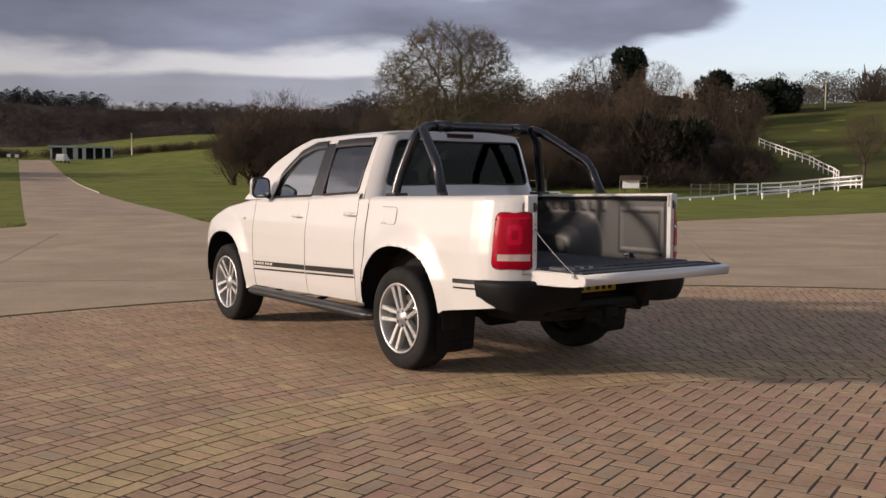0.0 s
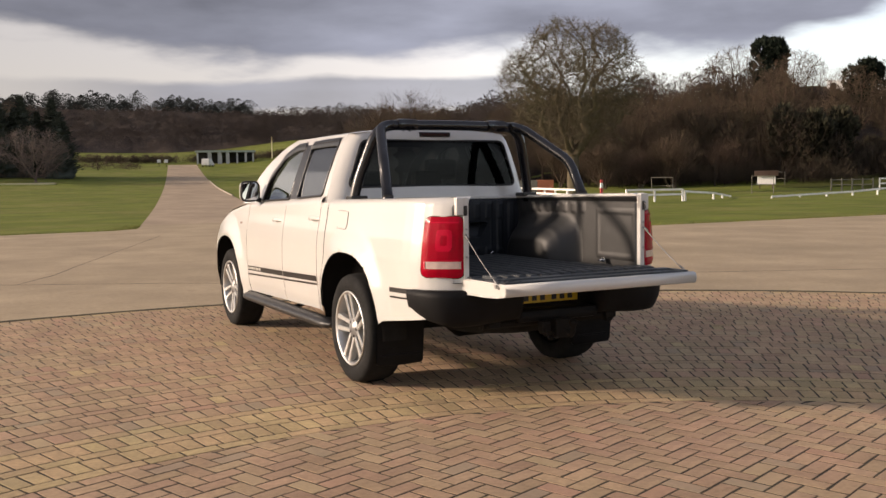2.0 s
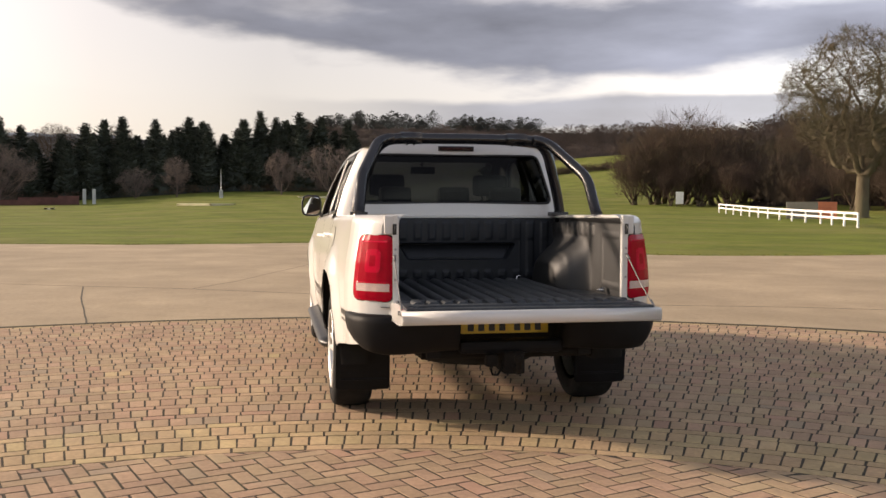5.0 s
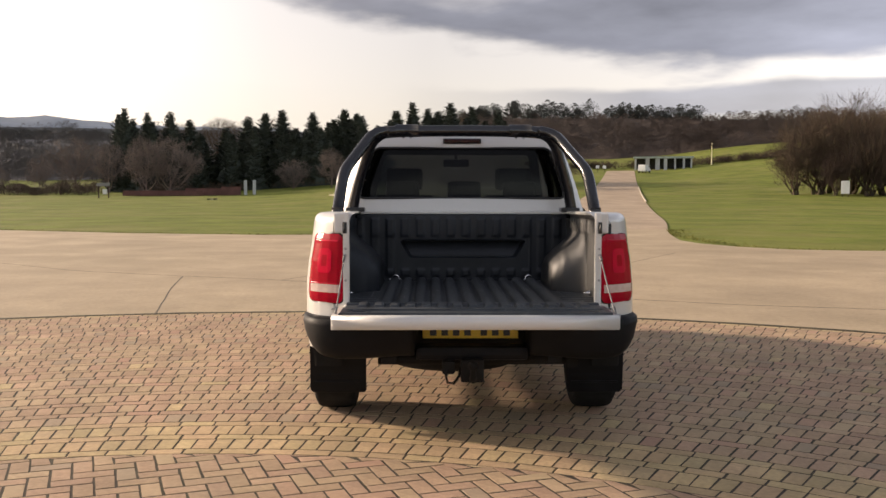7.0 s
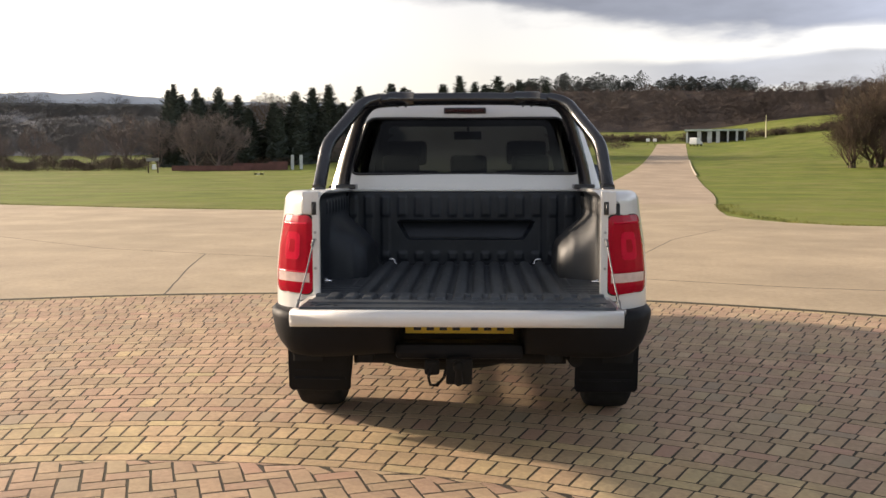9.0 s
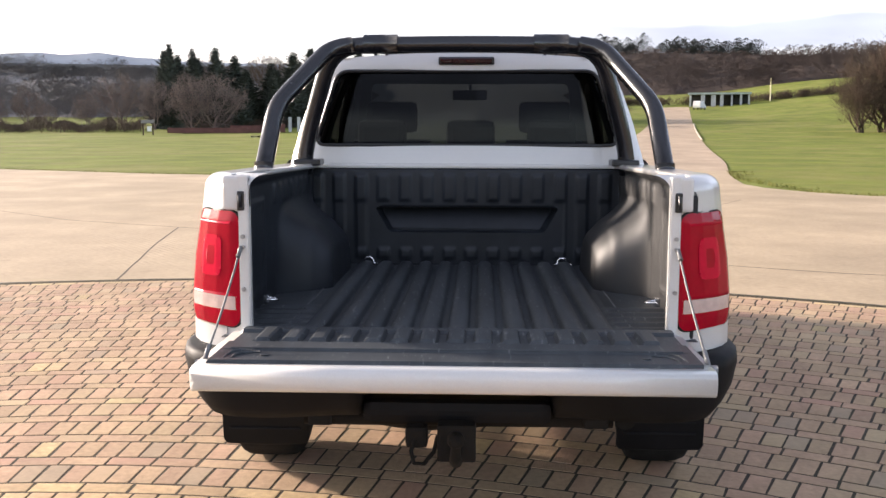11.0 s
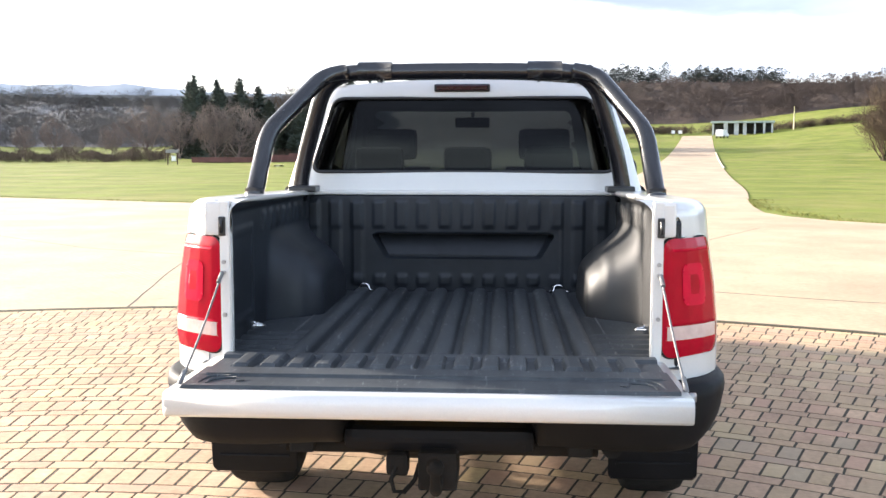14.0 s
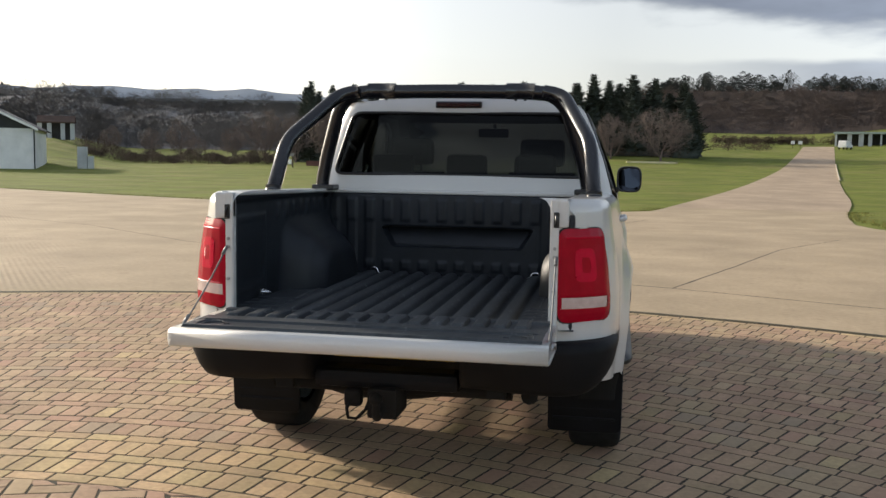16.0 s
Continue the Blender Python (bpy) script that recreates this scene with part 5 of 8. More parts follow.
for sx, seq in ((-1, ss), (1, ss[::-1][1:])):
    for s in seq:
        x, y = interp(s, [(a, b) for a, b, c in B_CURVE]), interp(s, [(a, c) for a, b, c in B_CURVE])
        y += (-0.985 - y) * (1 - smoothstep(0.27, 0.31, x))
        top = 0.735 - 0.012 * smoothstep(0.5, 0.8, s)
        bot = 0.545 - 0.035 * smoothstep(0.1, 0.4, s) + 0.02 * smoothstep(0.5, 0.9, s)
        r = []
        for k, (o, f) in enumerate(((-0.10, 1.0), (-0.02, 1.0), (0.0, 0.94), (0.004, 0.80), (-0.004, 0.62), (-0.006, 0.55), (-0.014, 0.40), (-0.036, 0.18), (-0.060, 0.04), (-0.10, 0.0))):
            nx, ny = (x / 0.93) ** 3, -(1 - (x / 0.93) ** 6)
            r.append((sx * (x + o * nx), y + o * ny, bot + (top - bot) * f))
        rows.append(r)
mb.grid(rows)
bumper = part("rear_bumper", mb, M_PLASTIC, truck, "black plastic wrap-round rear bumper")
mb = MB()
mb.box(-0.262, 0.256, -1.002, -0.994, 0.599, 0.708, 0.002)
plate = part("number_plate", mb, M_PLATE, bumper, "yellow number plate with plain black bars")
for x0, w in ((-0.222, 0.036), (-0.160, 0.036), (-0.098, 0.036), (-0.036, 0.036), (0.052, 0.036), (0.114, 0.036), (0.176, 0.036)):
    mb = MB()
    mb.box(x0, x0 + w, -1.005, -1.0015, 0.614, 0.694, 0.001)
    part("plate_bar", mb, M_DECAL, plate)
mb = MB()
mb.box(-0.30, 0.30, -1.17, -1.02, 0.505, 0.580, 0.03)
part("bumper_step", mb, M_PLASTIC, bumper, "black plastic lower bumper step")
mb = MB()
mb.tube([(-0.50, -1.05, 0.50), (0.50, -1.05, 0.50)], 0.035, 10)
mb.box(-0.06, 0.06, -1.22, -1.02, 0.40, 0.52, 0.01)
mb.tube([(0.0, -1.22, 0.44), (0.0, -1.29, 0.43), (0.0, -1.31, 0.45), (0.0, -1.31, 0.485)], [0.02, 0.02, 0.016, 0.015], 10)
bm = bmesh.new()
bmesh.ops.create_uvsphere(bm, u_segments=14, v_segments=10, radius=0.027, matrix=Matrix.Translation((0, -1.31, 0.505)))
mb.take(bm)
tow = part("tow_bar", mb, M_UNDER, truck, "black tow bar with ball hitch")
mb = MB()
mb.tube([(-0.12, -1.19, 0.49), (-0.14, -1.23, 0.44), (-0.13, -1.24, 0.405), (-0.10, -1.23, 0.40), (-0.07, -1.20, 0.43), (-0.06, -1.17, 0.47)], 0.007, 8)
part("trailer_cable", mb, M_UNDER, tow, "looped black trailer cable")
mb = MB()
mb.box(-0.16, -0.09, -1.21, -1.15, 0.44, 0.51, 0.015)
part("trailer_socket", mb, M_UNDER, tow, "black trailer socket")
mb = MB()
prof = [(0.10, 0.44), (0.28, 0.405), (0.35, 0.40), (0.395, 0.43), (0.405, 0.51), (0.38, 0.62), (0.25, 0.66)]
mb.grid([[(-0.09 + r * math.cos(a), -0.555 + r * math.sin(a), z) for r, z in prof] for a in [2 * math.pi * k / 36 for k in range(37)]])
part("spare_wheel", mb, M_TYRE, truck, "spare tyre slung under the bed")
mb = MB()
for sx in (-1, 1):
    mb.box(min(sx * 0.40, sx * 0.48), max(sx * 0.40, sx * 0.48), -1.12, 3.7, 0.48, 0.62, 0.01)
part("chassis_rail", mb, M_UNDER, truck, "dark chassis rails")
mb = MB()
mb.tube([(-0.75, 0, AXLE_Z), (-0.2, 0, AXLE_Z), (-0.1, 0, AXLE_Z), (0.15, 0, AXLE_Z), (0.25, 0, AXLE_Z), (0.75, 0, AXLE_Z)], [0.045, 0.05, 0.13, 0.13, 0.05, 0.045], 14)
part("rear_axle", mb, M_UNDER, truck, "dark rear axle")
mb = MB()
mb.tube([(0.42, 1.5, 0.42), (0.50, 0.4, 0.44), (0.52, -0.4, 0.47), (0.56, -0.95, 0.46)], 0.035, 12)
part("exhaust_pipe", mb, M_UNDER, truck, "dark exhaust pipe")
mb = MB()
mb.box(-0.62, 0.62, 0.55, 3.5, 0.40, 0.52, 0.03)
mb.box(-0.66, 0.66, -1.12, 0.45, 0.70, 0.772, 0.01)
part("underbody", mb, M_UNDER, truck, "dark underbody")
for sx in (-1, 1):
    mb = MB()
    rows = []
    for x, z0 in ((0.605, 0.20), (0.615, 0.185), (0.77, 0.180), (0.925, 0.185), (0.940, 0.20)):
        rows.append([(sx * x, y, z) for y, z in ((-0.50, 0.56), (-0.475, 0.40), (-0.455, z0 + 0.01), (-0.450, z0), (-0.440, z0), (-0.440, z0 + 0.01), (-0.455, 0.40), (-0.48, 0.56))])
    mb.grid(rows)
    flap = part("mud_flap", mb, M_PLASTIC, truck, "black rubber mud flap")
    for k in range(3):
        mb = MB()
        zz = 0.245 + 0.045 * k
        mb.box(min(sx * 0.63, sx * 0.91), max(sx * 0.63, sx * 0.91), -0.466, -0.455, zz, zz + 0.012, 0.004)
        part("flap_rib", mb, M_PLASTIC, flap)

# ---------------------------------------------------------------- sports bar
mb = MB()


def bend(pts, r, n=6):
    """A path with its corners rounded."""
    out = [Vector(pts[0])]
    for a, p, b in zip(pts, pts[1:], pts[2:]):
        p, a, b = Vector(p), Vector(a), Vector(b)
        p0, p1 = p + (a - p).normalized() * r, p + (b - p).normalized() * r
        out += [p0 * (1 - t) ** 2 + p * 2 * t * (1 - t) + p1 * t * t for t in lin(0, 1, n)]
    out.append(Vector(pts[-1]))
    return out


hoop = bend([(-0.748, 0.335, 1.262), (-0.735, 0.325, 1.36), (-0.595, 0.235, 1.79), (0.0, 0.22, 1.795), (0.590, 0.235, 1.79), (0.728, 0.325, 1.36), (0.740, 0.335, 1.262)], 0.14)
mb.tube(hoop, 0.037, 18)
sport = part("sports_bar", mb, M_BAR, truck, "textured black tubular sports bar behind the cab")
for sx in (-1, 1):
    mb = MB()
    mb.tube(bend([(sx * 0.50, 0.205, 1.792), (sx * 0.60, 0.185, 1.775), (sx * 0.757, -0.215, 1.515), (sx * 0.785, -0.335, 1.262)], 0.075, 8), 0.0355, 18)
    part("stay", mb, M_BAR, sport, "black tubular rear stay")
    mb = MB()
    mb.tube([(sx * 0.45, 0.222, 1.7945), (sx * 0.30, 0.2215, 1.795)], 0.0425, 18)
    part("sleeve", mb, M_BAR, sport, "black joint sleeve")
    for x in (0.40, 0.35):
        mb = MB()
        mb.tube([(sx * x, 0.222, 1.757), (sx * x, 0.222, 1.745)], 0.008, 8)
        part("sleeve_bolt", mb, M_TRIM, sport)
    mb = MB()
    mb.box(min(sx * 0.665, sx * 0.79), max(sx * 0.665, sx * 0.79), 0.28, 0.40, 1.254, 1.284, 0.008)
    part("foot_plate", mb, M_TRIM, sport, "black foot plate")
    mb = MB()
    mb.tube([(sx * 0.785, -0.335, 1.258), (sx * 0.784, -0.330, 1.292)], 0.0380, 16)
    part("foot_collar", mb, M_BAR, sport, "black foot collar")

# ---------------------------------------------------------------- wheels
def wheel_meshes():
    """Tyre and rim about the x axis, outer side at +x, centre at 0."""
    R, W = 0.378, 0.255
    prof = [(0.250, -0.105), (0.262, -0.120), (0.300, -0.1285), (0.340, -0.1255), (0.364, -0.112), (0.374, -0.09), (R, -0.05), (R, 0.0), (R, 0.05), (0.374, 0.09), (0.364, 0.112), (0.340, 0.1255), (0.300, 0.1285), (0.264, 0.120), (0.252, 0.105)]
    t = MB()
    n = 64
    rows = []
    for k in range(n):
        a = 2 * math.pi * k / n
        cut = 0.006 if k % 2 else 0.0
        rows.append([(x, (r - (cut if r > 0.37 else 0)) * math.cos(a), (r - (cut if r > 0.37 else 0)) * math.sin(a)) for r, x in prof])
    t.grid(rows, close_rows=True)
    rim = MB()
    prof = [(0.256, 0.112), (0.260, 0.121), (0.254, 0.128), (0.244, 0.124), (0.238, 0.108), (0.228, 0.06), (0.220, -0.04), (0.228, -0.10)]
    rim.grid([[(x, r * math.cos(a), r * math.sin(a)) for r, x in prof] for a in [2 * math.pi * k / 56 for k in range(57)]])
    for k in range(5):
        for off in (-10.0, 10.0):
            a = 2 * math.pi * k / 5 + math.pi / 2
            b = a + radians(off)
            c0, c1 = (0.066 * math.cos(a + radians(off * 2.6)), 0.066 * math.sin(a + radians(off * 2.6))), (0.244 * math.cos(b), 0.244 * math.sin(b))
            d = Vector((c1[0] - c0[0], c1[1] - c0[1]))
            nrm = Vector((-d.y, d.x)).normalized()
            rows = []
            for s in lin(0, 1, 5):
                p = (c0[0] + d.x * s, c0[1] + d.y * s)
                w = 0.0145 + 0.0045 * s
                xo = 0.098 + 0.018 * s
                rows.append([(xo - 0.04, p[0] - nrm.x * w, p[1] - nrm.y * w), (xo - 0.006, p[0] - nrm.x * w, p[1] - nrm.y * w), (xo, p[0] - nrm.x * w * 0.7, p[1] - nrm.y * w * 0.7),
                             (xo, p[0] + nrm.x * w * 0.7, p[1] + nrm.y * w * 0.7), (xo - 0.006, p[0] + nrm.x * w, p[1] + nrm.y * w), (xo - 0.04, p[0] + nrm.x * w, p[1] + nrm.y * w)])
            rim.grid(rows, smooth=False)
    hub = MB()
    hub.grid([[(x, r * math.cos(a), r * math.sin(a)) for r, x in ((0.078, 0.06), (0.076, 0.088), (0.068, 0.098), (0.040, 0.100), (0.034, 0.106), (0.0, 0.108))] for a in [2 * math.pi * k / 24 for k in range(25)]])
    disc = MB()
    disc.grid([[(x, r * math.cos(a), r * math.sin(a)) for r, x in ((0.0, 0.035), (0.09, 0.035), (0.10, 0.02), (0.165, 0.02), (0.165, -0.01))] for a in [2 * math.pi * k / 32 for k in range(33)]])
    back = MB()
    back.grid([[(x, r * math.cos(a), r * math.sin(a)) for r, x in ((0.0, -0.03), (0.222, -0.03))] for a in [2 * math.pi * k / 32 for k in range(33)]])
    nuts = MB()
    nuts.tube([(0.07, 0, 0), (0.1005, 0, 0)], 0.010, 8)
    return t.mesh("tyre", M_TYRE), rim.mesh("rim", M_ALLOY), hub.mesh("hub_cap", M_HUB), disc.mesh("brake_disc", M_STEEL), nuts.mesh("wheel_nut", M_UNDER), back.mesh("wheel_back", M_UNDER)


WHEEL = wheel_meshes()
for sx in (-1, 1):
    for cy in (0.0, WB):
        tyre = part("wheel", WHEEL[0], M_TYRE, truck, "black tyre on a twin-spoke silver alloy wheel")
        tyre.matrix_basis = pose(sx * 0.817, cy, AXLE_Z, 0, 0, 0 if sx > 0 else 180)
        tyre.rotation_euler.x = 0.0
        tyre.matrix_basis = tyre.matrix_basis @ pose(0, 0, 0, 14 if cy == 0 else 40)
        for nm, me, lab in (("rim", WHEEL[1], "silver alloy rim with five twin spokes"), ("hub_cap", WHEEL[2], "silver hub cap"), ("brake_disc", WHEEL[3], "dull steel brake disc"), ("wheel_back", WHEEL[5], "dark wheel well")):
            part(nm, me, None, tyre, lab)
        for k in range(5):
            a = 2 * math.pi * (k + 0.5) / 5 + math.pi / 2
            part("wheel_nut", WHEEL[4], None, tyre).location = (0, 0.056 * math.cos(a), 0.056 * math.sin(a))


from mathutils import kdtree

# ---------------------------------------------------------------- trees
def at_ground(x, y, sink=0.0, turn=0.0):
    return pose(x, y, terrain(x, y) - 0.02 - sink, 0, 0, turn)


def polar(az, r, x0=0.0, y0=-5.5):
    return x0 + r * math.sin(radians(az)), y0 + r * math.cos(radians(az))


def branch(mb, twigs, rnd, p, d, length, radius, level, top, droop=0.0, up=0.25, sides=6, split=(3, 4), dome=None):
    """One limb, bending as it goes, with its own limbs; the last ones are thin twigs."""
    n = 4 if level < top else 2
    pts, rad = [p], [radius]
    q = p.copy()
    for k in range(n):
        d = (d + Vector((rnd.uniform(-1, 1), rnd.uniform(-1, 1), rnd.uniform(-0.6, 0.8) + up)) * (0.16 + 0.05 * level)).normalized()
        step = length / n
        if dome:
            c, rw, rh = dome
            o = q + d * step - c
            if (o.x / rw) ** 2 + (o.y / rw) ** 2 + (o.z / rh) ** 2 > 1:
                d = (d - Vector((o.x / rw, o.y / rw, o.z / rh)).normalized() * 0.75).normalized()
                step *= 0.55
        q = q + d * step
        pts.append(q.copy())
        rad.append(radius * (1 - 0.52 * (k + 1) / n))
    mb.tube(pts, rad, max(3, sides - level), cap=False)
    if level >= top:
        for k in range(twigs):
            a = pts[rnd.randrange(1, len(pts))]
            e = (d * 0.8 + Vector((rnd.uniform(-1, 1), rnd.uniform(-1, 1), rnd.uniform(-0.5, 1.0)))).normalized()
            s = e.cross(Vector((rnd.uniform(-1, 1), rnd.uniform(-1, 1), 0.3))).normalized() * (0.010 + radius * 0.35)
            L = length * rnd.uniform(0.45, 0.95)
            mb.face([a - s, a + s, a + e * L])
            b = a + e * L * 0.45
            e2 = (e + Vector((rnd.uniform(-1, 1), rnd.uniform(-1, 1), rnd.uniform(-0.4, 0.8))) * 0.8).normalized()
            mb.face([b - s * 0.7, b + s * 0.7, b + e2 * L * 0.6])
        return
    kids = rnd.randint(*split)
    for k in range(kids):
        i = n if k == 0 else rnd.randint(max(1, n - 2), n)
        spread = rnd.uniform(0.35, 0.95) if k else rnd.uniform(0.1, 0.35)
        side = Vector((rnd.uniform(-1, 1), rnd.uniform(-1, 1), rnd.uniform(-0.2, 0.4))).normalized()
        nd = (d + side * spread).normalized()
        branch(mb, twigs, rnd, pts[i].copy(), nd, length * rnd.uniform(0.62, 0.85), rad[i] * rnd.uniform(0.55, 0.8), level + 1, top, droop, up, sides, split, dome)


def bare_tree(name, seed, height, trunk_r, label, mat=None, twig_mat=None, top=5, twigs=4, fork=0.22, splay=0.6, stems=1, group="", dome=None, limb_count=0, fluff=0, fluff_size=0.5):
    """A leafless tree: trunk as one part, limbs and twigs as the crown."""
    rnd = random.Random(seed)
    tree = thing(name, label, "tree", group)
    trunk, crown_mb = MB(), MB()
    for s in range(stems):
        lean = Vector((rnd.uniform(-0.1, 0.1), rnd.uniform(-0.1, 0.1), 1)).normalized() if stems == 1 else Vector((rnd.uniform(-0.5, 0.5), rnd.uniform(-0.5, 0.5), 1)).normalized()
        base = Vector((0, 0, -0.1)) if stems == 1 else Vector((rnd.uniform(-0.5, 0.5), rnd.uniform(-0.5, 0.5), -0.1))
        h = height * fork
        pts = [base, base + lean * 0.25 * h + Vector((0.02, 0, 0)), base + lean * h * 0.6 + Vector((rnd.uniform(-1, 1), rnd.uniform(-1, 1), 0)) * trunk_r * 0.5, base + lean * h]
        trunk.tube(pts, [trunk_r * 1.7, trunk_r * 1.05, trunk_r * 0.9, trunk_r * 0.85], 10)
        limbs = (limb_count or rnd.randint(4, 5)) if stems == 1 else 3
        for k in range(limbs):
            a = 2 * math.pi * (k + rnd.uniform(0, 0.6)) / limbs
            d = (lean + Vector((math.cos(a), math.sin(a), 0.15)) * splay * (rnd.uniform(0.5, 1.2) if not limb_count else (0.25 + 1.1 * (k * 0.618 % 1)))).normalized()
            start = base + lean * h * rnd.uniform(0.75, 1.0)
            branch(crown_mb, twigs, rnd, start, d, height * rnd.uniform(0.24, 0.31), trunk_r * (rnd.uniform(0.42, 0.62) if not limb_count else rnd.uniform(0.52, 0.7)), 1, top, dome=dome, split=(3, 4) if not limb_count else (3, 5))
    for k in range(fluff):
        v = Vector((rnd.gauss(0, 1), rnd.gauss(0, 1), rnd.gauss(0, 1))).normalized() * rnd.random() ** 0.5
        lump = 0.36 * (1 + 0.5 * noise.noise(v * 2.2 + Vector((seed, 0, 0))))
        p = Vector((v.x * height * lump, v.y * height * lump, height * (0.48 + 1.15 * lump * v.z)))
        if p.z < 0.1:
            continue
        e = (Vector((v.x, v.y, 0.5)) * 0.7 + Vector((rnd.uniform(-0.6, 0.6), rnd.uniform(-0.6, 0.6), rnd.uniform(-0.2, 0.8)))).normalized() * fluff_size * rnd.uniform(0.6, 1.5)
        sd = e.cross(Vector((rnd.uniform(-1, 1), rnd.uniform(-1, 1), rnd.uniform(-1, 1)))).normalized() * rnd.uniform(0.006, 0.016)
        crown_mb.face([p - sd, p + sd, p + e])
    part("trunk", trunk, mat or M_BARK, tree)
    part("crown", crown_mb, twig_mat or M_BARK, tree, "bare branches and twigs")
    return tree


def grown_tree(name, seed, height, trunk_r, rw, low, label, group="", mat=None, points=900, step=0.34, twig=0.55, twigs=2, limbs=0, flat=1.0, crown_mat=None, guides=()):
    """A leafless tree that grows towards points scattered through its crown; limbs thicken towards the trunk."""
    rnd = random.Random(seed)
    mid, rh = (height + low) / 2, (height - low) / 2
    aims = []
    while len(aims) < points:
        v = Vector((rnd.uniform(-1, 1), rnd.uniform(-1, 1), rnd.uniform(-1, 1)))
        q = v.length
        if q > 1 or q < 0.25 or noise.noise(v * 2.3 + Vector((seed * 3.1, 0, 0))) < -0.22 * flat:
            continue
        wide = 1.0 - 0.35 * max(0.0, -v.z)
        aims.append(Vector((v.x * rw * wide, v.y * rw * wide, mid + v.z * rh)))
    nodes, parent = [Vector((0, 0, -0.15))], [-1]
    while nodes[-1].z < low * 0.95:
        nodes.append(nodes[-1] + Vector((rnd.uniform(-0.10, 0.10), rnd.uniform(-0.10, 0.10), 1)).normalized() * step)
        parent.append(len(nodes) - 2)
    stem = len(nodes)
    for q in range(limbs):
        a = 2 * math.pi * (q + rnd.uniform(0, 0.5)) / limbs
        out = 0.35 + 0.75 * (q * 0.618 % 1)
        v = Vector((math.cos(a) * out, math.sin(a) * out, 0.8)).normalized()
        k = stem - 1 - (q % 3)
        for s in range(int(rh * 0.55 / step)):
            v = (v + Vector((rnd.uniform(-1, 1), rnd.uniform(-1, 1), rnd.uniform(-0.8, 1))) * 0.16).normalized()
            nodes.append(nodes[k] + v * step)
            parent.append(k)
            k = len(nodes) - 1
    for knees in guides:
        # a main limb bent through its knees
        k = min(range(1, len(nodes)), key=lambda q: (nodes[q] - Vector(knees[0])).length)
        for goal in knees[1:]:
            goal = Vector(goal)
            while (goal - nodes[k]).length > step:
                v = (goal - nodes[k]).normalized() + Vector((rnd.uniform(-1, 1), rnd.uniform(-1, 1), rnd.uniform(-1, 1))) * 0.42
                nodes.append(nodes[k] + v.normalized() * step)
                parent.append(k)
                k = len(nodes) - 1
    reach, kill = 2.6 + step * 2, step * 1.35
    for turn in range(120):
        kd = kdtree.KDTree(len(nodes))
        for k, p in enumerate(nodes):
            kd.insert(p, k)
        kd.balance()
        pull, left = {}, []
        for a in aims:
            co, k, dist = kd.find(a)
            if dist < kill:
                continue
            left.append(a)
            if dist < reach and k >= stem - 2:
                pull[k] = pull.get(k, Vector()) + (a - co).normalized()
        aims = left
        if not pull:
            break
        for k, v in pull.items():
            v = v.normalized() + Vector((rnd.uniform(-1, 1), rnd.uniform(-1, 1), rnd.uniform(-1, 1))) * 0.30
            nodes.append(nodes[k] + v.normalized() * step)
            parent.append(k)
    n = len(nodes)
    load, kids = [0.0] * n, [[] for k in range(n)]
    for k in range(n - 1, 0, -1):
        if not kids[k]:
            load[k] = 1.0
        load[parent[k]] += load[k]
        kids[parent[k]].append(k)
    power = math.log(trunk_r / 0.010) / math.log(max(3.0, load[0]))
    thick = [trunk_r * (w / load[0]) ** power for w in load]
    tree = thing(name, label, "tree", group)
    trunk, crown_mb = MB(), MB()
    trunk.tube(nodes[:stem], [trunk_r * (1.5 if k == 0 else 1.15 if k == 1 else 1.06 - 0.22 * k / stem) for k in range(stem)], 12)
    starts = [(j, k) for j in range(stem) for k in kids[j] if k >= stem]
    while starts:
        a, k = starts.pop()
        line = [a, k]
        while kids[line[-1]]:
            ks = sorted(kids[line[-1]], key=lambda q: -load[q])
            starts += [(line[-1], q) for q in ks[1:]]
            line.append(ks[0])
        rad = [thick[q] for q in line]
        rad[0] = min(rad[0], rad[1] * 1.25)
        crown_mb.tube([nodes[q] for q in line], rad, 7 if rad[1] > 0.12 else 5 if rad[1] > 0.05 else 3, cap=False)
    for k in range(stem, n):
        if thick[k] > 0.045:
            continue
        away = (nodes[k] - nodes[parent[k]]).normalized()
        for q in range(twigs + (2 if not kids[k] else 0)):
            e = (away * 0.9 + Vector((rnd.uniform(-1, 1), rnd.uniform(-1, 1), rnd.uniform(-0.7, 1)))).normalized() * twig * rnd.uniform(0.5, 1.3)
            s = e.cross(Vector((rnd.uniform(-1, 1), rnd.uniform(-1, 1), rnd.uniform(-1, 1)))).normalized() * 0.010
            p = nodes[k]
            crown_mb.face([p - s, p + s, p + e])
            p = p + e * 0.4
            e = (e + Vector((rnd.uniform(-1, 1), rnd.uniform(-1, 1), rnd.uniform(-0.6, 1))) * twig * 0.6) * 0.6
            crown_mb.face([p - s * 0.7, p + s * 0.7, p + e])
    part("trunk", trunk, mat or M_BARK, tree)
    part("crown", crown_mb, crown_mat or mat or M_BARK, tree, "bare branches and twigs")
    return tree


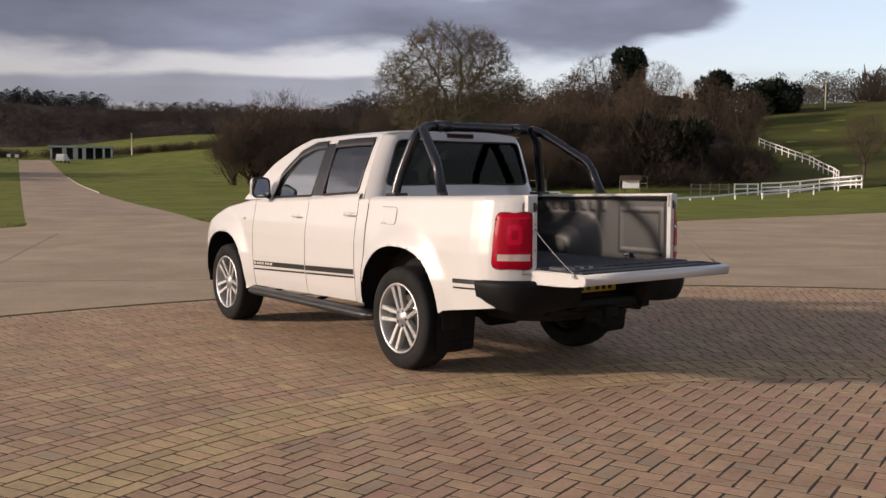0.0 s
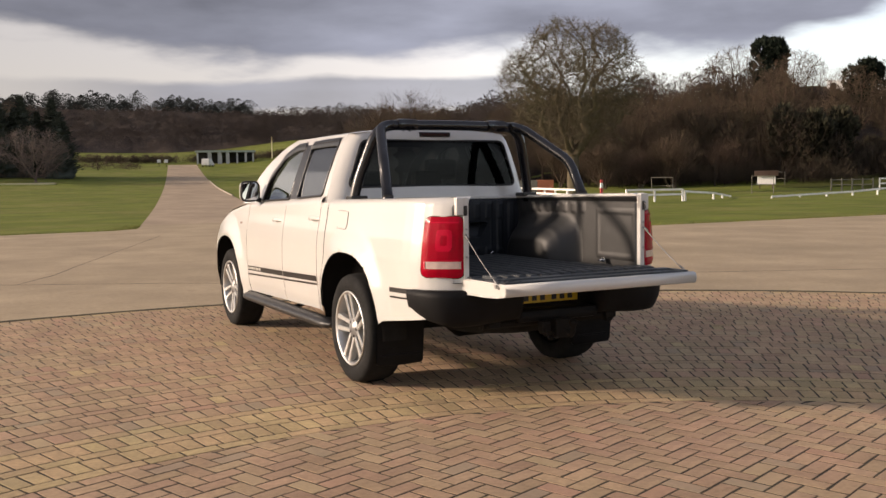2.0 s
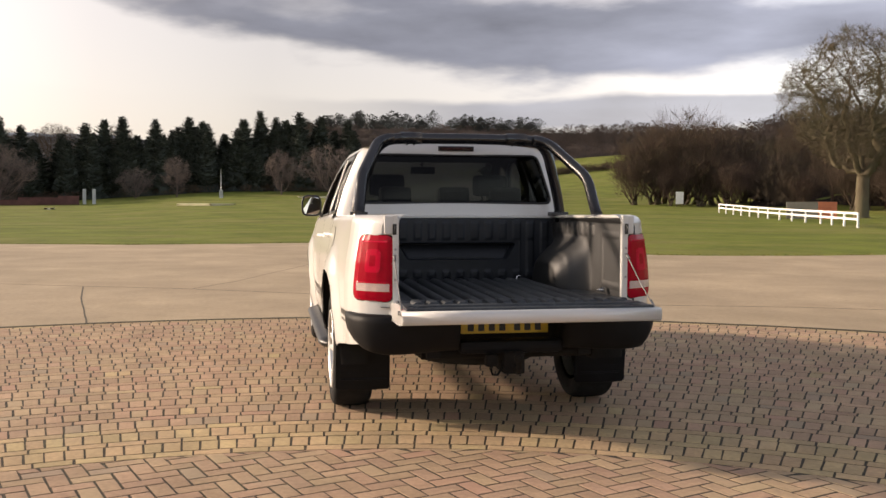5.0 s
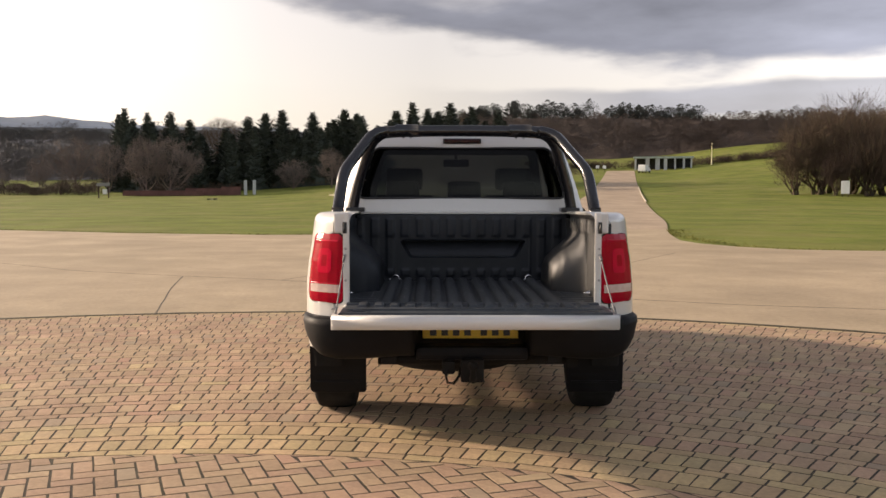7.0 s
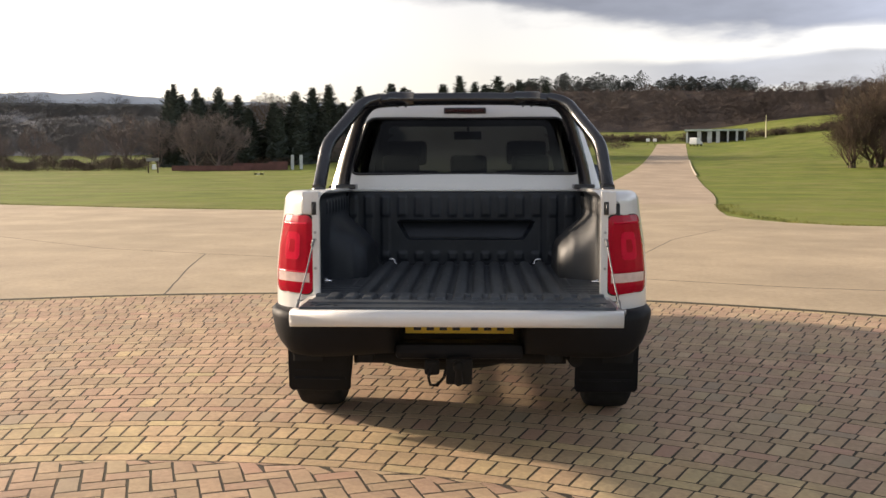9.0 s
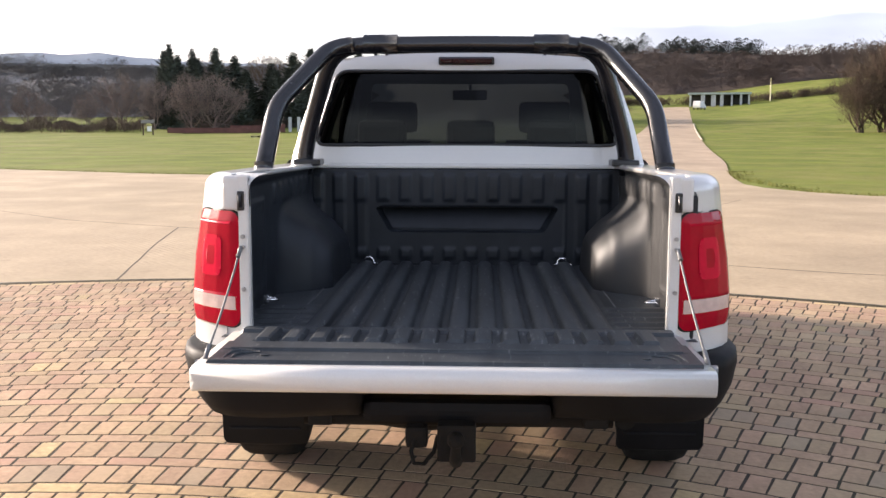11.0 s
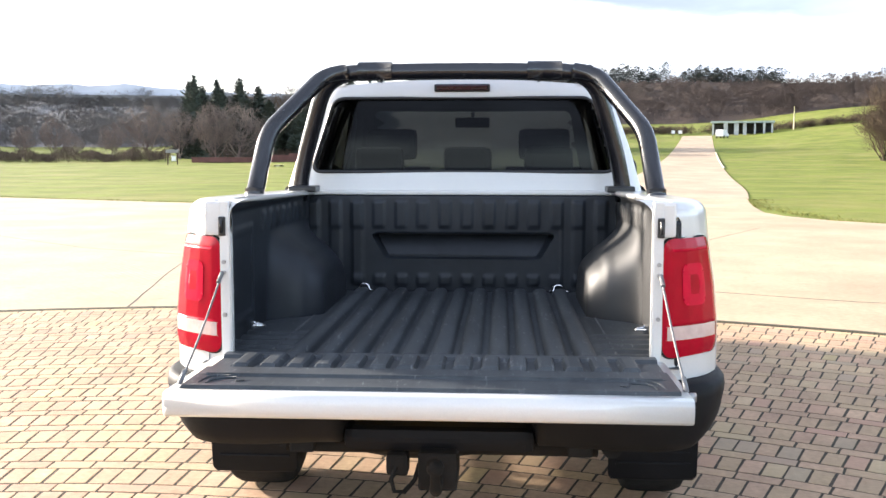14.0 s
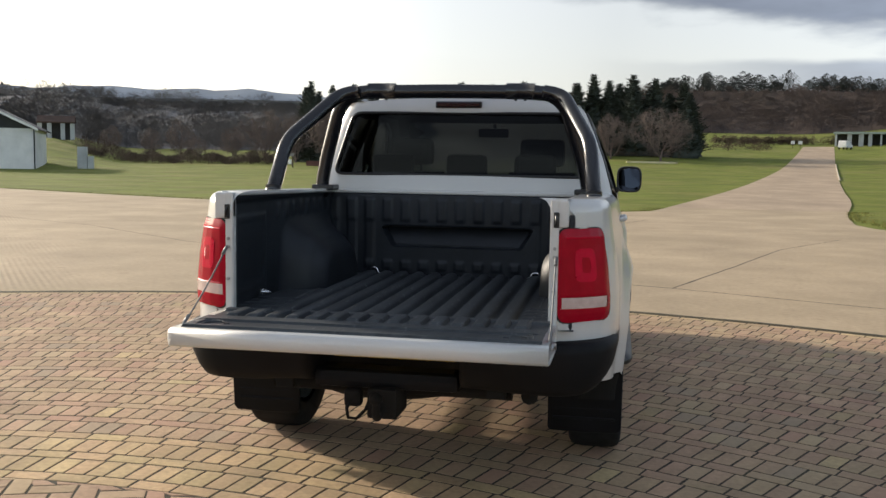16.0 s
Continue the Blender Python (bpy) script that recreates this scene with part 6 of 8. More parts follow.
def conifer(seed, height, width, label):
    rnd = random.Random(seed)
    tree = thing("conifer", label, "tree", "conifer shelter belt")
    t = MB()
    t.tube([(0, 0, -0.2), (0, 0, height * 0.5), (0, 0, height * 0.97)], [0.2, 0.13, 0.02], 7)
    part("trunk", t, M_BARK, tree)
    mb = MB()
    # the closed inner mass of the crown
    rows = []
    for f in lin(0.01, 0.93, 22):
        rows.append([(math.cos(a) * q, math.sin(a) * q, height * f) for a, q in [(2 * math.pi * k / 14, width * 0.40 * (1 - f ** 1.35) ** 0.95 * (0.85 + 0.5 * noise.noise(Vector((math.cos(k * 0.449) * 1.5, math.sin(k * 0.449) * 1.5 + seed, f * 9))))) for k in range(14)]])
    mb.grid(rows, closed=True, smooth=False)
    z = 0.5
    while z < height:
        f = z / height
        w = width * 0.5 * (1 - f ** 1.35) ** 0.9 * (0.8 + 0.35 * rnd.random()) + 0.08
        n = max(6, int(20 * (1 - f) + 6))
        for k in range(n):
            a = 2 * math.pi * (k + rnd.random()) / n
            L = w * rnd.uniform(0.7, 1.2)
            c, s = math.cos(a), math.sin(a)
            lift = rnd.uniform(0.15, 0.75)
            tip = Vector((c * L, s * L, z + L * lift))
            root = Vector((c * 0.05, s * 0.05, z))
            side = Vector((-s, c, 0)) * rnd.uniform(0.30, 0.55)
            mid = root.lerp(tip, 0.55) + Vector((0, 0, 0.12))
            mb.face([root, mid - side, tip])
            mb.face([root, tip, mid + side])
            for q in range(4):
                b = root.lerp(tip, rnd.uniform(0.45, 1.0))
                e = Vector((c + rnd.uniform(-0.9, 0.9), s + rnd.uniform(-0.9, 0.9), rnd.uniform(0.1, 1.1))).normalized() * rnd.uniform(0.25, 0.55)
                sd = Vector((rnd.uniform(-1, 1), rnd.uniform(-1, 1), rnd.uniform(-0.3, 0.3))) * 0.13
                mb.face([b - sd, b + sd, b + e])
        z += height * 0.028 * (1.2 - 0.5 * f)
    for k in range(12):
        a = rnd.uniform(0, 6.28)
        mb.face([(0.05 * math.cos(a), 0.05 * math.sin(a), height * 0.93), (-0.05 * math.cos(a), -0.05 * math.sin(a), height * 0.93), (0.2 * math.cos(a), 0.2 * math.sin(a), height * rnd.uniform(0.96, 1.0))])
    part("crown", mb, M_NEEDLE, tree, "dense dark green needles")
    return tree


def place_trees():
    # the great oak
    bends = (((0.1, 0, 3.2), (0.5, -0.3, 3.75), (1.35, -0.4, 5.0), (0.75, 0.2, 6.5), (0.55, 0.4, 8.2), (1.2, 0.6, 10.4), (1.0, 0.8, 12.4)),
             ((0.75, 0.2, 6.5), (1.9, -0.3, 7.3), (1.5, -0.8, 9.2), (3.0, -1.2, 11.0)),
             ((0.0, 0, 3.3), (-0.9, 0.2, 3.8), (-2.1, 0.3, 4.3), (-2.75, 0.6, 5.8), (-2.5, 0.9, 7.6), (-3.4, 1.0, 9.6), (-4.3, 1.0, 10.8)),
             ((0.0, 0, 3.4), (-0.35, 0.9, 4.9), (-0.55, 1.4, 7.0), (-0.2, 1.8, 8.8), (-1.2, 2.2, 11.2)),
             ((-0.3, -0.3, 3.5), (-0.9, -1.4, 5.2), (-1.3, -2.0, 7.6), (-0.8, -2.6, 10.0)),
             ((1.3, -0.4, 5.0), (2.4, -0.2, 5.6), (3.4, 0.2, 5.2), (4.3, 0.4, 4.2)),
             ((1.0, 0.1, 6.0), (2.6, 1.4, 7.2), (3.6, 2.0, 8.8), (4.6, 2.0, 10.0)))
    oak = grown_tree("oak_tree", 15, 14.7, 0.52, 6.4, 3.3, "large bare oak tree with spreading crooked limbs", points=5200, step=0.25, twig=0.7, twigs=6, guides=bends, mat=M_OAK)
    oak.matrix_basis = at_ground(43.6, 59.6, 0, -36)
    # shelter belt of conifers
    kinds = [conifer(s, h, w, "tall dark green conifer in a shelter belt") for s, h, w in ((1, 11.2, 5.8), (2, 12.1, 5.2), (3, 10.6, 6.4), (4, 11.6, 4.9), (5, 10.2, 5.6), (6, 11.8, 6.2))]
    rnd = random.Random(8)
    az = -18.3
    k = 0
    while az < 4.7:
        if not -13.7 < az < -12.7:
            x, y = polar(az, 146 + rnd.uniform(-3, 4))
            src = kinds[k % 6]
            tall = rnd.uniform(0.78, 1.05)
            if k < 6:
                src.matrix_basis = at_ground(x, y, 0.1, rnd.uniform(0, 360))
            else:
                src.scale = (1.18, 1.18, tall)
                copy_thing(src, at_ground(x, y, 0.1, rnd.uniform(0, 360)))
                src.scale = (1, 1, 1)
            k += 1
        az += rnd.choice((0.3, 0.45, 0.6, 0.8, 1.0))
    # a lower row between them
    az = -18.0
    while az < 4.4:
        if not -13.9 < az < -12.5:
            x, y = polar(az, 142.5 + rnd.uniform(-2, 2))
            src = kinds[k % 6]
            q = rnd.uniform(0.50, 0.84)
            src.scale = (q * 1.25, q * 1.25, q)
            copy_thing(src, at_ground(x, y, 0.1, rnd.uniform(0, 360)))
            src.scale = (1, 1, 1)
            k += 1
        az += rnd.uniform(0.45, 1.0)
    # bushes and small bare trees; each kind is built once
    russet = grown_tree("russet_tree", 21, 6.6, 0.13, 2.5, 0.35, "small bare feathery dun-brown tree before the conifers", group="small field trees", mat=M_TWIG_DUN, points=1500, step=0.17, twig=0.75, twigs=3, flat=-0.5)
    spread = grown_tree("russet_tree", 24, 6.4, 0.15, 4.0, 0.3, "small bare dun tree with a wide ragged crown", group="small field trees", mat=M_TWIG_DUN, points=1300, step=0.2, twig=0.8, twigs=3, flat=-0.5)
    olive = bare_tree("hedge_tree", 31, 8.6, 0.16, "many-stemmed bare olive-brown tree in a thicket", twig_mat=M_TWIG_OLIVE, top=4, twigs=5, fluff=3600, fluff_size=1.0, stems=6, fork=0.10, splay=0.8, group="thicket")
    rust = bare_tree("hedge_tree", 37, 7.6, 0.15, "many-stemmed bare russet tree in a thicket", twig_mat=M_TWIG_RED, top=4, twigs=5, fluff=3600, fluff_size=0.9, stems=5, fork=0.12, splay=0.7, group="thicket")
    tall = grown_tree("field_tree", 41, 11.5, 0.26, 3.9, 2.6, "tall bare tree at the edge of the wood", group="wood edge trees", mat=M_TWIG_OLIVE, points=2000, step=0.26, twig=0.7, twigs=3)
    birch = grown_tree("birch_tree", 43, 11.5, 0.17, 3.1, 4.6, "slim pale-stemmed birch before the wood", mat=M_PALE_BARK, crown_mat=M_TWIG_OLIVE, points=1500, step=0.26, twig=0.7, twigs=3)
    birch.matrix_basis = at_ground(*polar(46.4, 108))
    first = {}

    def put(src, x, y, s=1.0, turn=0.0):
        m = at_ground(x, y, 0.05, turn)
        if src not in first:
            first[src] = True
            src.matrix_basis = m @ Matrix.Scale(s, 4)
            return
        keep = src.scale.copy()
        src.scale = (s, s, s)
        copy_thing(src, m)
        src.scale = keep

    for az, r, s in ((-8.4, 134, 0.7), (-6.1, 130, 0.85), (0.0, 130, 0.95), (2.9, 128, 1.15), (-16.9, 130, 1.2), (-15.6, 131, 1.25), (-20.6, 150, 1.3), (-18.9, 140, 1.1), (-27.2, 146, 0.75), (-24.6, 141, 0.6), (-22.6, 138, 0.8), (-25.6, 152, 0.95), (-29.4, 150, 0.7)):
        put(spread if az in (-8.4, 2.9, -15.6, -20.6) else russet, *polar(az, r), s * 0.95, az * 40)
    for src, az, r, s in ((olive, 22.5, 108, 1.2), (olive, 24.4, 111, 1.4), (rust, 25.9, 108, 1.15), (olive, 21.3, 106, 0.8), (rust, 23.0, 112, 1.3), (olive, 25.2, 106, 1.0), (olive, 26.6, 113, 1.2), (rust, 28.4, 108, 0.8), (olive, 27.6, 112, 0.85), (rust, 23.4, 105, 0.7), (rust, 27.0, 104, 0.75), (olive, 29.3, 106, 0.7), (rust, 31.0, 100, 0.6),
                          (olive, 33.5, 98, 0.75), (olive, 36.0, 94, 0.7), (rust, 38.2, 96, 0.6), (olive, 40.2, 95, 0.75), (rust, 43.4, 100, 0.7), (olive, 46.3, 104, 0.7)):
        put(src, *polar(az, r), s, az * 77)
    for az, r, s in ((30.5, 128, 0.75), (34.0, 122, 0.8), (41.5, 128, 1.0), (44.0, 132, 1.22), (37.2, 125, 0.9), (47.5, 130, 1.05), (52.6, 118, 0.85), (50.4, 120, 0.95), (39.0, 135, 1.0), (32.4, 104, 0.62), (35.2, 101, 0.7), (38.4, 103, 0.8), (40.4, 106, 0.85), (42.8, 108, 0.8), (45.2, 112, 0.85), (48.6, 106, 0.7), (59.0, 104, 0.62), (-12.6, 152, 0.98), (-9.4, 152, 0.95), (-15.0, 153, 0.9), (2.0, 153, 0.95)):
        put(tall, *polar(az, r), s, az * 53)
    # dark evergreens on the wooded bank
    yew = evergreen(51, 13.0, 6.5, "dark rounded evergreen tree on the wooded bank")
    yew.matrix_basis = at_ground(*polar(46.2, 158))
    copy_thing(yew, at_ground(*polar(51.4, 170), 4.2, 120))
    holly = evergreen(53, 8.2, 3.8, "dark evergreen tree low in the wood edge", M_HOLLY)
    holly.matrix_basis = at_ground(*polar(46.6, 103))
    for az, r in ((48.0, 102), (49.3, 105)):
        copy_thing(holly, at_ground(*polar(az, r), 0.6, az * 31))
    wide = evergreen(57, 8.0, 8.5, "broad dark evergreen tree on the hilltop")
    wide.matrix_basis = at_ground(*polar(53.7, 186), 2.2)
    copy_thing(wide, at_ground(*polar(55.1, 188), 2.6, 200))


M_HOLLY = material("ivy_and_holly_leaves", (0.056, 0.055, 0.034), 0.9, spec=0.1, var=0.35, scale=0.6, fine=6, bump=0.0, random_tint=0.2, island=True, soft=0.6)
M_YEW = material("dark_evergreen_leaves", (0.012, 0.018, 0.012), 0.9, spec=0.1, var=0.35, scale=0.6, fine=6, bump=0.0, random_tint=0.3, island=True, soft=0.4)


def evergreen(seed, height, width, label, leaf=None):
    rnd = random.Random(seed)
    tree = thing("evergreen_tree", label, "tree", "evergreens on the bank")
    t = MB()
    t.tube([(0, 0, -0.2), (0, 0, height * 0.4), (0.1, 0, height * 0.8)], [0.3, 0.22, 0.05], 7)
    part("trunk", t, M_BARK, tree)
    mb = MB()
    lobes = [(Vector((rnd.uniform(-0.3, 0.3) * width, rnd.uniform(-0.3, 0.3) * width, height * rnd.uniform(0.35, 0.82))), rnd.uniform(0.16, 0.30) * width) for k in range(16)]
    for c, r in lobes:
        for k in range(430):
            d = Vector((rnd.gauss(0, 1), rnd.gauss(0, 1), rnd.gauss(0, 1))).normalized()
            p = c + d * r * rnd.uniform(0.7, 1.08)
            if p.z < 0.4:
                continue
            s = d.cross(Vector((rnd.uniform(-1, 1), rnd.uniform(-1, 1), rnd.uniform(-1, 1)))).normalized() * rnd.uniform(0.16, 0.30)
            mb.face([p - s, p + s, p + (d + Vector((0, 0, 0.5))) * rnd.uniform(0.25, 0.6)])
    part("crown", mb, leaf or M_YEW, tree, "dense dark evergreen foliage")
    return tree


M_PALE_BARK = material("pale_birch_bark", (0.36, 0.33, 0.28), 0.9, spec=0.2, var=0.35, scale=2, fine=20, bump=0.3)
place_trees()


def far_tree(mb, rnd, x, y, z, h, w, n, size, fill=1.0):
    """A small distant tree: a stem and a crown of twig slivers or, with more fill, of small tufts."""
    mb.face([(x - 0.07, y, z - 0.5), (x + 0.07, y, z - 0.5), (x, y, z + h * 0.8)])
    for k in range(n):
        a, u, f = rnd.uniform(0, 6.283), rnd.random() ** 0.5, rnd.uniform(0.12, 1.0)
        rr = w * 0.5 * u * math.sin(math.pi * min(1, 0.25 + 0.75 * f)) ** 0.7
        p = Vector((x + math.cos(a) * rr, y + math.sin(a) * rr, z + h * f * 0.9))
        e = Vector((math.cos(a) * 0.5 + rnd.uniform(-0.5, 0.5), math.sin(a) * 0.5 + rnd.uniform(-0.5, 0.5), rnd.uniform(-0.3, 1.0))).normalized() * size * rnd.uniform(0.5, 1.4)
        s = Vector((rnd.uniform(-1, 1), rnd.uniform(-1, 1), rnd.uniform(-0.25, 0.25))).normalized() * size * rnd.uniform(0.07, 0.16) * fill
        mb.face([p - s, p + s, p + e])


def build_woods():
    rnd = random.Random(17)
    # wooded bank near the oak
    mb, dark = MB(), MB()
    for k in range(520):
        az = rnd.uniform(28, 54)
        r = rnd.uniform(99, 175)
        if rnd.random() < (az - 49.0) / 5.5 * (1.0 if r < 165 else 0.4):
            continue
        x, y = polar(az, r)
        h = rnd.uniform(4.0, 8.5) * (0.75 if az < 33 else 1.0 if az < 48 else 0.62)
        h *= 0.45 if az > 48 and r > 112 else 1.0
        far_tree(mb, rnd, x, y, terrain(x, y), h, h * rnd.uniform(0.55, 0.95), 520, 1.0, 0.26)
    for k in range(420):
        az = rnd.uniform(36, 54)
        x, y = polar(az, rnd.uniform(96, 112) if az < 50 else rnd.uniform(100, 125))
        far_tree(mb, rnd, x, y, terrain(x, y), rnd.uniform(0.8, 2.8), 2.6, 150, 0.7, 0.3)
    ob = structure("near_wood", mb, M_TWIG, "dense leafless winter wood on the bank", "wood")
    ob["kind"] = "stuff"
    # woods on the far slope ahead and to the right
    mb = MB()
    for k in range(2300):
        az = rnd.uniform(-4, 46)
        r = rnd.uniform(275, 490) if az < 26 else rnd.uniform(180, 420)
        x, y = polar(az, r)
        h = rnd.uniform(5.5, 11) * (1.0 + 0.35 * noise.noise(Vector((az * 0.45, r * 0.012, 9.0))))
        h *= 0.72 if r > 420 and az < 18 else 1.0
        far_tree(mb, rnd, x, y, terrain(x, y), h, h * rnd.uniform(0.8, 1.15), 260, 0.5, 2.4)
    ob = structure("far_wood", mb, M_TWIG_FAR, "leafless brown wood covering the far hillside", "wood")
    ob["kind"] = "stuff"
    mb = MB()
    for k in range(2100):
        az = rnd.uniform(-62, -4)
        r = rnd.uniform(180, 470) if az < -25 else rnd.uniform(205, 365)
        x, y = polar(az, r)
        h = rnd.uniform(4.5, 7) if az < -37 else rnd.uniform(8.5, 11.5) if r > 300 else rnd.uniform(6, 9)
        h *= 1.0 + 0.3 * noise.noise(Vector((az * 0.4, r * 0.012, 3.0)))
        far_tree(mb, rnd, x, y, terrain(x, y), h, h * rnd.uniform(0.8, 1.15), 250, 0.5, 2.4)
    for k in range(360):
        az = rnd.uniform(-40, -13)
        x, y = polar(az, rnd.uniform(345, 372))
        h = (22.6 - terrain(x, y)) * (rnd.uniform(0.95, 1.10) if az < -19 else rnd.uniform(0.70, 0.92))
        far_tree(mb, rnd, x, y, terrain(x, y), h, h * 0.9, 320, 0.5, 2.6)
    ob = structure("valley_wood", mb, M_TWIG_GREY, "grey-brown leafless wood across the valley, haze put into its colour", "wood")
    ob["kind"] = "stuff"
    # dark evergreens along the ridge
    mb = MB()
    for k in range(230):
        az = rnd.uniform(-2, 16)
        r = rnd.uniform(485, 525)
        x, y = polar(az, r)
        if noise.noise(Vector((az * 0.55, 2.0, 0))) < -0.3:
            continue
        h = rnd.uniform(9.5, 14.5) * (1.0 + 0.35 * max(0.0, noise.noise(Vector((az * 0.9, 7.0, 0)))))
        far_tree(mb, rnd, x, y, terrain(x, y), h * 0.98, h * 0.9, 520, 0.5, 5.0)
    ob = structure("ridge_wood", mb, M_RIDGE, "dark evergreen trees along the ridge", "wood")
    ob["kind"] = "stuff"
    # brown wood behind the hilltop
    mb = MB()
    for k in range(330):
        az = rnd.uniform(52, 76)
        x, y = polar(az, rnd.uniform(205, 262))
        far_tree(mb, rnd, x, y, terrain(x, y), rnd.uniform(5.0, 8.0), 8, 300, 0.45, 1.6)
    ob = structure("hilltop_wood", mb, M_TWIG, "leafless brown wood behind the hilltop grass", "wood")
    ob["kind"] = "stuff"
    # woods closing the place behind and to the sides
    mb = MB()
    for k in range(1100):
        az = rnd.uniform(60, 300)
        x, y = polar(az, rnd.uniform(230, 330))
        h = rnd.uniform(8, 12)
        far_tree(mb, rnd, x, y, terrain(x, y), h, h * 0.9, 30, 3.2, 1.6)
    ob = structure("back_wood", mb, M_TWIG_FAR, "leafless wood closing the fields", "wood")
    ob["kind"] = "stuff"
    # low hedges and scrub in the left field and below the conifers
    mb = MB()
    for k in range(210):
        az = rnd.uniform(-31, -19.6)
        r = rnd.uniform(128, 150)
        x, y = polar(az, r)
        h = 0.6 + 2.6 * max(0, noise.noise(Vector((az * 0.9, r * 0.03, 5))) + 0.3)
        far_tree(mb, rnd, x, y, terrain(x, y), h * 0.8, h * 1.3, 120, 0.45, 0.6)
    for k in range(260):
        az = rnd.uniform(-17, 9)
        x, y = polar(az, rnd.uniform(139, 145) if az < 4.5 else rnd.uniform(176, 196))
        far_tree(mb, rnd, x, y, terrain(x, y), rnd.uniform(0.6, 1.4), 2.0, 80, 0.45, 0.6)
    for k in range(420):
        az = rnd.uniform(5.5, 23)
        x, y = polar(az, rnd.uniform(207, 211))
        far_tree(mb, rnd, x, y, terrain(x, y), rnd.uniform(0.9, 1.9), 2.0, 90, 0.5, 0.6)
    ob = structure("hedgerow", mb, M_TWIG_OLIVE, "low brown leafless hedges and scrub", "hedge")
    ob["kind"] = "stuff"


M_TWIG_FAR = material("far_winter_wood", (0.115, 0.091, 0.077), 0.95, spec=0.05, var=0.35, scale=0.02, fine=0.4, bump=0.0, random_tint=0.05, island=True, tint=(0.100, 0.090, 0.070), soft=0.95)
# distance haze is put into this pale grey
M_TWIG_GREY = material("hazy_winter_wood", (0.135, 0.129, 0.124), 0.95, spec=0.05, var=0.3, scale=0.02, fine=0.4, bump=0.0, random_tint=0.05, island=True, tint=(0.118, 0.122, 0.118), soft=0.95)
M_RIDGE = material("ridge_evergreens", (0.050, 0.056, 0.048), 0.95, spec=0.05, var=0.3, scale=0.05, fine=0.5, bump=0.0, random_tint=0.15, island=True, soft=0.75)
build_woods()


def wood_floor(name, az0, az1, r0, r1, lift, mat, label, swell=0.8, nr=26, na=60):
    """Tangled undergrowth and lower boughs, heaped up below the crowns."""
    mb = MB()
    rows = []
    for r in lin(0, 1, nr):
        row = []
        for a in lin(az0, az1, na):
            rr = r0 + (r1 - r0) * r + 6 * noise.noise(Vector((a * 0.5, 3.1, 0)))
            x, y = polar(a, rr)
            edge = max(0.0, min(1.0, r * 9, (a - az0) / 1.2, (az1 - a) / 1.2))
            heap = noise.noise(Vector((x * 0.15, y * 0.15, 0))) + 0.6 * noise.noise(Vector((x * 0.45, y * 0.45, 5)))
            row.append((x, y, terrain(x, y) - 0.5 + (0.5 + lift) * edge + swell * edge * heap))
        rows.append(row)
    mb.grid(rows)
    ob = structure(name, mb, mat, label, "undergrowth")
    ob["kind"] = "stuff"


# shade below the crowns is put into this dark brown
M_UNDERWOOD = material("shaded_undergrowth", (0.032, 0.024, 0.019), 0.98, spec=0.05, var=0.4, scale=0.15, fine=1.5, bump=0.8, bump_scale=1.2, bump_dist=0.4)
M_UNDERWOOD_FAR = material("brown_undergrowth", (0.070, 0.056, 0.048), 0.98, spec=0.05, var=0.35, scale=0.05, fine=0.6, bump=0.5, bump_scale=0.8, bump_dist=0.4)
# paler grey than the nearer undergrowth, standing in for haze
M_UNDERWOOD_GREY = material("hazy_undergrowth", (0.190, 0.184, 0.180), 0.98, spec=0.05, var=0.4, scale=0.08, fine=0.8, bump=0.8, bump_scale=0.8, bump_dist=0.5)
wood_floor("bank_undergrowth", 27.5, 53.5, 100, 185, 0.5, M_UNDERWOOD, "brown bramble and leaf litter under the wood, painted as shaded")
wood_floor("hillside_undergrowth", -3, 30, 280, 500, 4.0, M_UNDERWOOD_FAR, "brown undergrowth and lower boughs of the far wood", 1.5, 70, 170)
wood_floor("slope_undergrowth", 28, 48, 190, 430, 3.6, M_UNDERWOOD_FAR, "brown undergrowth and lower boughs of the far wood", 1.4, 60, 150)
wood_floor("valley_undergrowth", -63, -3.5, 232, 480, 5.0, M_UNDERWOOD_GREY, "undergrowth across the valley, haze put into its grey", 1.4, 60, 240)


def build_shaded_grass():
    """An uneven grass sheet over the hillside, with shade put into its colour."""
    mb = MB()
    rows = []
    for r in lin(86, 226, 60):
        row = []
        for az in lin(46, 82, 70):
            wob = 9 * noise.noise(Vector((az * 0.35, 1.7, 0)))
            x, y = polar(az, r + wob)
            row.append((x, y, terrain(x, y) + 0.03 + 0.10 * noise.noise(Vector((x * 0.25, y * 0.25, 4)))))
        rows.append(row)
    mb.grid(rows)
    ob = structure("shaded_hill_grass", mb, M_SHADED_GRASS, "uneven olive grass sheet over the hillside, shade painted in", "grass")
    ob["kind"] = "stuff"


# darker than the field grass, to stand for a hillside in shade
M_SHADED_GRASS = material("shaded_hill_grass", (0.078, 0.086, 0.024), 0.98, spec=0.05, var=0.35, scale=0.10, fine=1.2, bump=0.5, bump_scale=3, tint=(0.094, 0.082, 0.036), bump_dist=0.1, grain=1.5)
build_shaded_grass()


